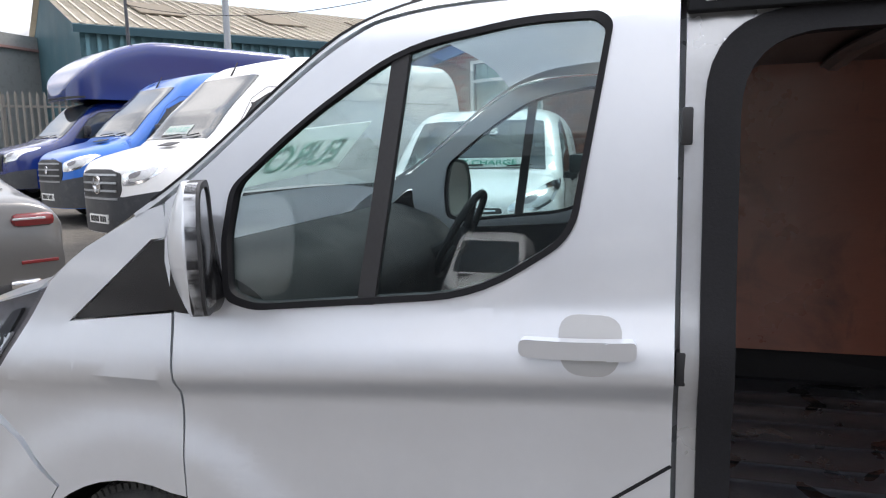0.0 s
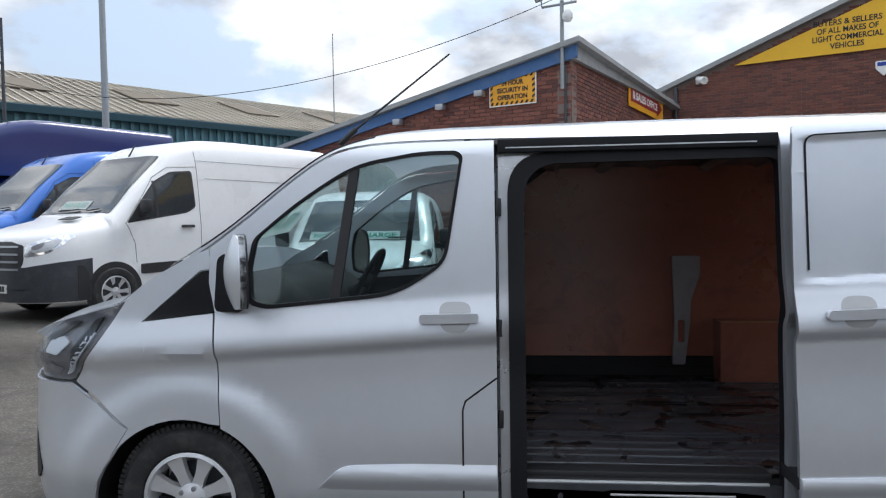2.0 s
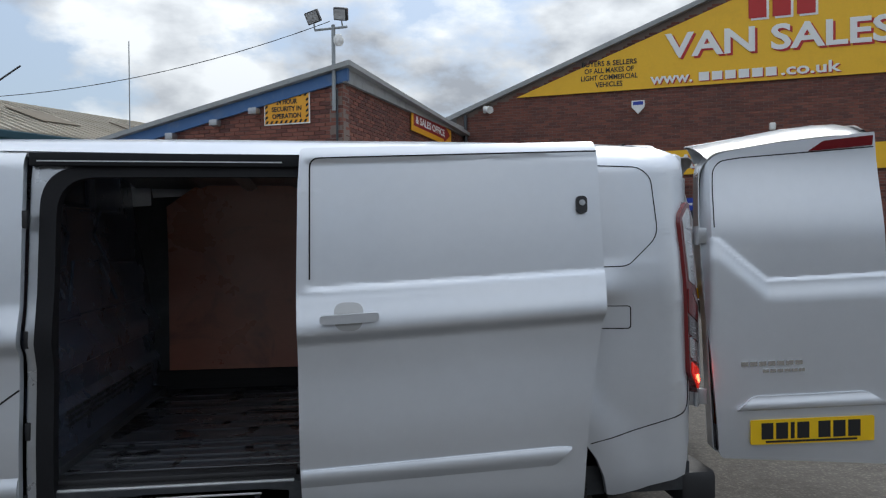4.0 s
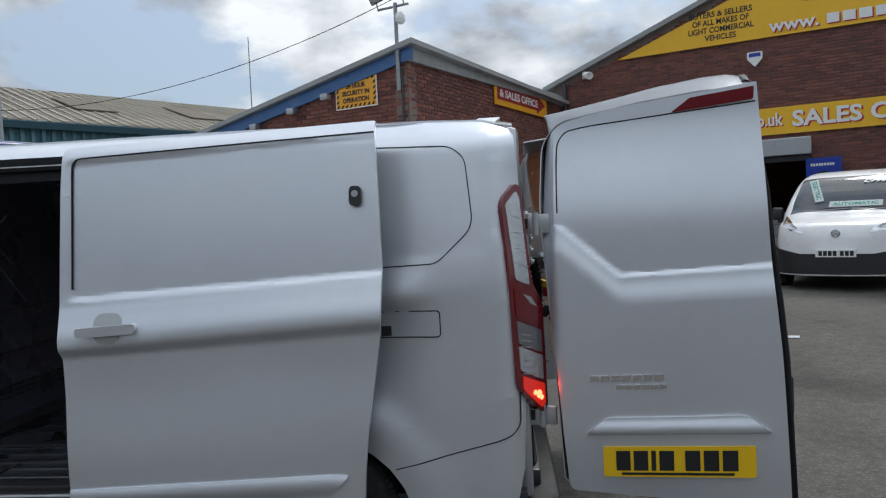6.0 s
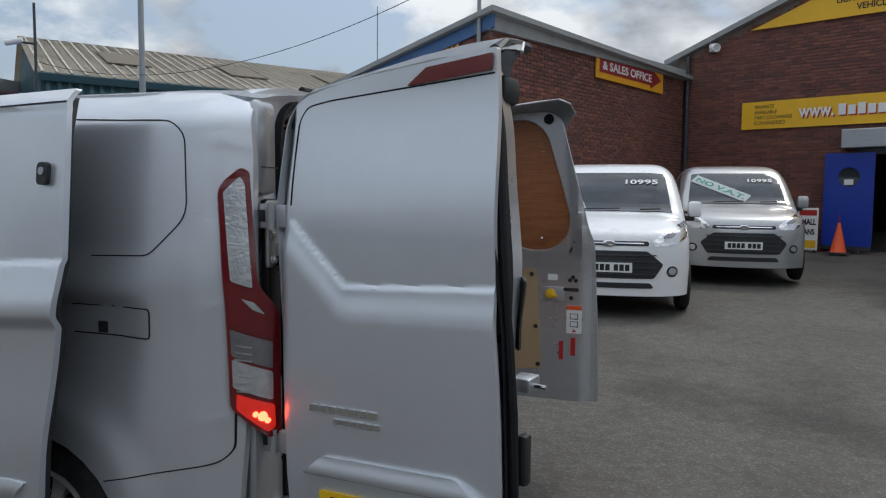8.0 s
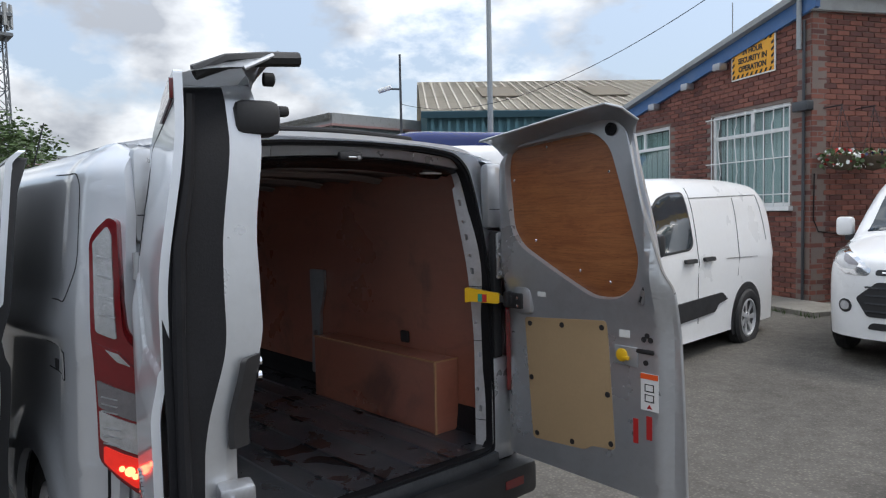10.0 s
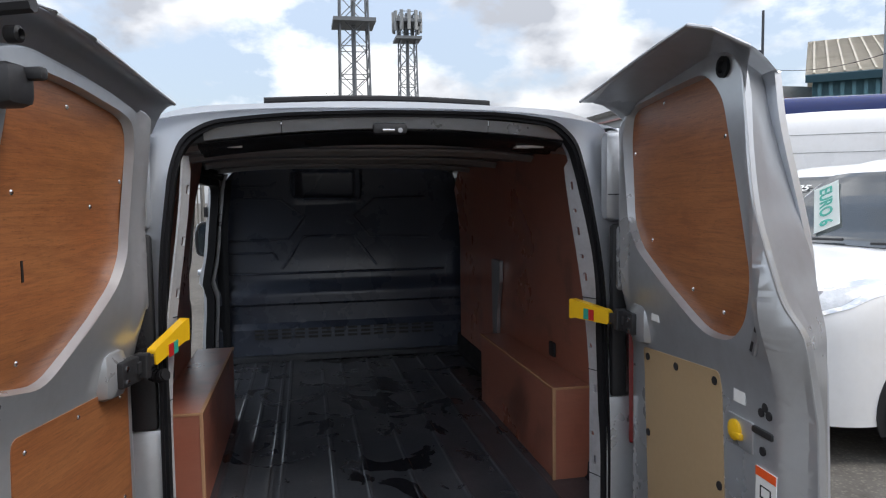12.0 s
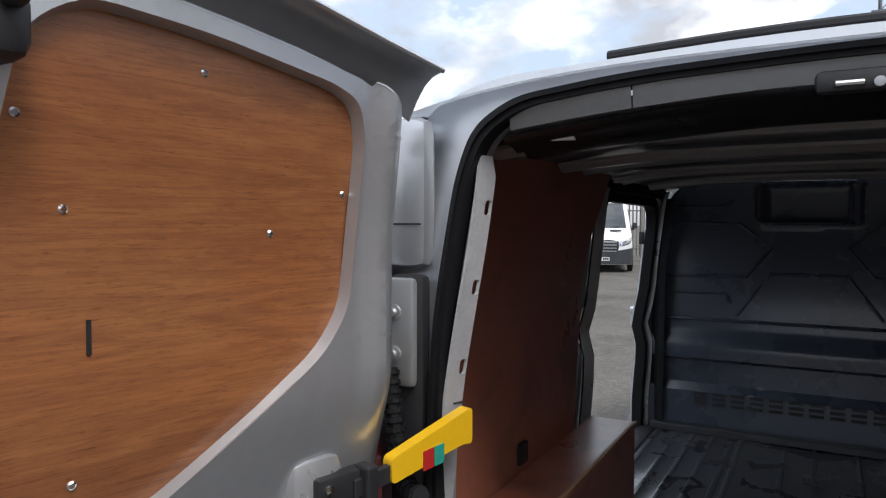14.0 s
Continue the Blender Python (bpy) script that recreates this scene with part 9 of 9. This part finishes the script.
def far_buildings():
    for x0, x1, y0, y1, h, mat, lab in ((-58, -36, 26, 40, 8.6, FASCIA, "distant grey building with a red band"), (-75, -58, 12, 24, 6.8, FASCIA, "distant plain grey metal shed")):
        b = thing("distant_building", lab, "building", "distant buildings")
        part("block", boxbm(x0, x1, y0, y1, 0, h), mat, b, "")
        part("roof_band", boxbm(x0 - 0.2, x1 + 0.2, y0 - 0.2, y1 + 0.2, h - 0.9, h - 0.75), FADED_RED, b, "faded red band")
        for k in range(6):
            part("roof_rail", boxbm(x0, x1, y0 - 0.25, y0 - 0.15, h - 0.4 + k * 0.07, h - 0.37 + k * 0.07), GALV, b)


far_buildings()


def pole(name, x, y, h, r, mat, label, cam_at=None):
    p = thing(name, label, "pole")
    part("shaft", rod(bmesh.new(), (x, y, 0), (x, y, h), r, 14, r * 0.6), mat, p, "", True)
    part("foot", rod(bmesh.new(), (x, y, 0), (x, y, 0.25), r * 1.5, 14), mat, p, "", True)
    if cam_at:
        part("camera_arm", rod(bmesh.new(), (x, y, cam_at), (x - 0.28, y - 0.25, cam_at + 0.02), 0.03), mat, p)
        part("camera_body", rod(bmesh.new(), (x - 0.55, y - 0.42, cam_at - 0.03), (x - 0.22, y - 0.18, cam_at + 0.07), 0.075), WHITE_PL, p, "white camera", True)
    return p


pole("street_pole", -11.4, 16.3, 13.0, 0.11, POLE, "tall grey lighting column")
pole("camera_pole", -11.8, 12.8, 6.4, 0.055, DARK_STEEL, "slim dark pole carrying a yard camera", 5.35)
pole("thin_mast", -6.6, 23.6, 8.7, 0.03, POLE, "thin aerial mast behind the office")


def cables():
    c = thing("overhead_cable", "thin overhead cable sagging between poles", "cable")
    a, b = WALL_A @ Vector((-0.2, 5.35, 0.1)), Vector((-11.8, 12.8, 4.9))
    part("cable", tube(bmesh.new(), [a.lerp(b, t) - Vector((0, 0, 0.95 * 4 * t * (1 - t))) for t in [i / 24 for i in range(25)]], 0.008, 5), RUBBER, c, "", True)


cables()



def lattice(x, y, w, h, label, head, base_w=None):
    t = thing("lattice_tower", label, "tower", "masts")
    bw = base_w or w
    cs = [(-1, -1), (1, -1), (1, 1), (-1, 1)]
    wid = lambda z: (bw + (w - bw) * z / h) / 2
    for cx, cy in cs:
        part("leg", rod(bmesh.new(), (x + cx * wid(0), y + cy * wid(0), 0), (x + cx * wid(h), y + cy * wid(h), h), 0.09, 6), MAST, t)
    b = bmesh.new()
    n = int(h / (w * 1.1))
    for i in range(n):
        z0, z1 = h * i / n, h * (i + 1) / n
        for k in range(4):
            (ax, ay), (bx, by) = cs[k], cs[(k + 1) % 4]
            rod(b, (x + ax * wid(z0), y + ay * wid(z0), z0), (x + bx * wid(z1), y + by * wid(z1), z1), 0.045, 4)
            rod(b, (x + bx * wid(z0), y + by * wid(z0), z0), (x + ax * wid(z1), y + ay * wid(z1), z1), 0.045, 4)
            rod(b, (x + ax * wid(z1), y + ay * wid(z1), z1), (x + bx * wid(z1), y + by * wid(z1), z1), 0.045, 4)
    part("bracing", b, MAST, t, "crossed bracing")
    part("core_ladder", rod(bmesh.new(), (x, y, 0), (x, y, h), 0.22, 8), MAST, t)
    for z in head["decks"]:
        part("platform", boxbm(x - w * 0.85, x + w * 0.85, y - w * 0.85, y + w * 0.85, z, z + 0.35), MAST, t, "platform")
    for k in range(head["panels"]):
        a = 2 * math.pi * k / head["panels"]
        r = w * 0.95
        part("antenna_panel", boxbm(-0.12, 0.12, -0.2, 0.2, head["z"], head["z"] + head["len"], m=Matrix.Translation((x + r * math.cos(a), y + r * math.sin(a), 0)) @ Matrix.Rotation(a, 4, "Z")), FASCIA, t, "pale antenna panel")
    return t


lattice(-65.0, 6.0, 2.4, 30.0, "steel lattice mast with platforms", dict(decks=(18.6,), panels=6, z=22.0, len=1.6), 3.2)
lattice(-84.0, 14.2, 1.9, 25.0, "slim lattice mast with a crown of antennas", dict(decks=(21.5, 23.6), panels=12, z=22.6, len=2.4), 2.6)


def tree(x, y, h, r, seed, label="leafy tree beyond the yard"):
    rng = random.Random(seed)
    t = thing("tree", label, "tree", "trees", pose(x, y, 0))
    b = bmesh.new()
    rod(b, (0, 0, 0), (0.1, 0, h * 0.45), 0.22, 9, 0.14)
    tips = []
    for k in range(9):
        a, l = rng.uniform(0, 6.28), rng.uniform(0.4, 0.9) * r
        p0 = Vector((0.1, 0, h * rng.uniform(0.28, 0.5)))
        p1 = p0 + Vector((math.cos(a) * l, math.sin(a) * l, rng.uniform(0.2, 0.5) * h))
        rod(b, p0, p1, 0.09, 6, 0.03)
        tips.append(p1)
    part("trunk", b, BARK, t, "trunk and limbs", True)
    f = bmesh.new()
    for p in tips + [Vector((0, 0, h * 0.8))]:
        for _ in range(230):
            d = Vector((rng.gauss(0, 1), rng.gauss(0, 1), rng.gauss(0, 0.8)))
            o = p + d.normalized() * (rng.random() ** 0.5) * r * 0.5
            s = rng.uniform(0.09, 0.2)
            q = Vector((rng.gauss(0, 1), rng.gauss(0, 1), rng.gauss(0, 1) + 0.6)).normalized().to_track_quat("Z", "Y")
            f.faces.new([f.verts.new(o + q @ Vector(v)) for v in ((-s, 0, 0), (0, -s * 0.5, 0), (s, 0, 0), (0, s * 0.5, 0))])
    tagged(part("crown", f, LEAF, t, "open leafy crown"), kind="stuff")
    return t


tree(-39.5, 5.6, 7.6, 3.2, 3)
tree(-46.0, 8.5, 7.0, 3.0, 4)
tree(-50.0, 2.5, 6.6, 2.8, 5)
tree(-27.0, 18.0, 4.4, 2.4, 6, "bush behind the palisade fence")
tree(-24.0, 13.5, 4.0, 2.4, 7, "bush behind the palisade fence")
tree(-21.5, 10.0, 3.8, 2.2, 9, "bush behind the palisade fence")
tree(-20.0, -22.0, 8.5, 3.8, 8)


def fence(a, b, h, label):
    f = thing("palisade_fence", label, "fence", "fences")
    a, b = Vector(a), Vector(b)
    n = int((b - a).length / 0.17)
    m = upright(a, b - a, Vector((b.y - a.y, a.x - b.x, 0)))
    pale = bpy.data.meshes.new("pale")
    q = sheet([(-0.035, 0.05), (0.035, 0.05), (0.035, h - 0.12), (0.0, h), (-0.035, h - 0.12)], [], lambda u, v, d: Vector((u, v, 0.015 - abs(u) * 0.5 - d)), 0.006, 0.035, 9)
    q.to_mesh(pale)
    q.free()
    pale.materials.append(GALV)
    for i in range(min(n, 290)):
        ob = new("pale", pale)
        ob.parent = f
        ob.matrix_basis = m @ Matrix.Translation((i * 0.17 + 0.08, 0, 0))
    L = (b - a).length
    for z in (0.4, h - 0.45):
        part("rail", boxbm(0, L, z, z + 0.06, -0.05, 0.0, m=m), GALV, f)
    for k in range(int(L / 2.75) + 1):
        part("post", boxbm(k * 2.75 - 0.05, k * 2.75 + 0.05, 0, h - 0.1, -0.14, -0.05, m=m), GALV, f)


fence((-23.5, 5.0, 0), (-11.5, 19.5, 0), 3.2, "grey galvanised palisade fence behind the vans")
fence((-30, -4.0, 0), (-24, -18.0, 0), 2.6, "pale palisade fence across the yard")

# ---- vans across the yard, behind the walk ----
far_van = big_van("white high-roof van across the yard", heading(-18.0, -5.3, 0.95, 0.3), WHITE, DARK_STEEL, emblem=(0.98, 0.1))
for x, y, hx, hy in ((-10.4, -13.2, 0.45, 0.9), (-13.6, -12.2, 0.5, 0.87), (-4.0, -14.5, 0.1, 1.0), (-0.8, -15.0, 0.0, 1.0), (2.6, -15.0, 0.0, 1.0), (6.0, -15.0, 0.0, 1.0)):
    copy_thing(far_van, heading(x, y, hx, hy))


def opposite_shed():
    s = thing("opposite_shed", "long dark industrial shed across the yard", "building")
    part("wall", boxbm(-30, 30, -32, -20, 0, 5.2), DARK_STEEL, s, "dark cladding")
    bm = bmesh.new()
    bm.faces.new([bm.verts.new(p) for p in ((-31, -19.4, 5.1), (31, -19.4, 5.1), (31, -26, 7.2), (-31, -26, 7.2))])
    bm.faces.new([bm.verts.new(p) for p in ((-31, -32.6, 5.1), (31, -32.6, 5.1), (31, -26, 7.2), (-31, -26, 7.2))])
    bmesh.ops.solidify(bm, geom=bm.faces[:], thickness=0.12)
    part("roof", bm, DARK_STEEL, s, "dark sheet roof")


opposite_shed()

# ---- bricks, last ----


def office_front(u, v):
    return v < A_TOP(u) - 0.02 and not in_rect((u, v), WIN1) and not in_rect((u, v), WIN2) and v > 0.0


def office_side(u, v):
    return v < 4.40 + 0.02 * u


def gable(u, v):
    return v < min(5.0 + 0.378 * u, 9.0 - 0.378 * (u - 10.5)) - 0.02 and not in_rect((u, v), DOORWAY) and v > 0.2


brick_field("brickwork", wall_office_front, WALL_A, office_front, -8.9, 0.0, 0.05, 4.5, (-3.4, 0.0, 3.05, 4.5), "red facing bricks")
brick_field("brickwork", wall_office_side, WALL_B, office_side, 0.0, 8.0, 0.05, 4.7, (0.0, 2.3, 1.2, 3.5), "red facing bricks")
brick_field("brickwork", wall_workshop, WALL_J, gable, 0.0, 13.0, 0.25, 8.2, (0.1, 3.2, 1.0, 3.1), "dark red facing bricks")
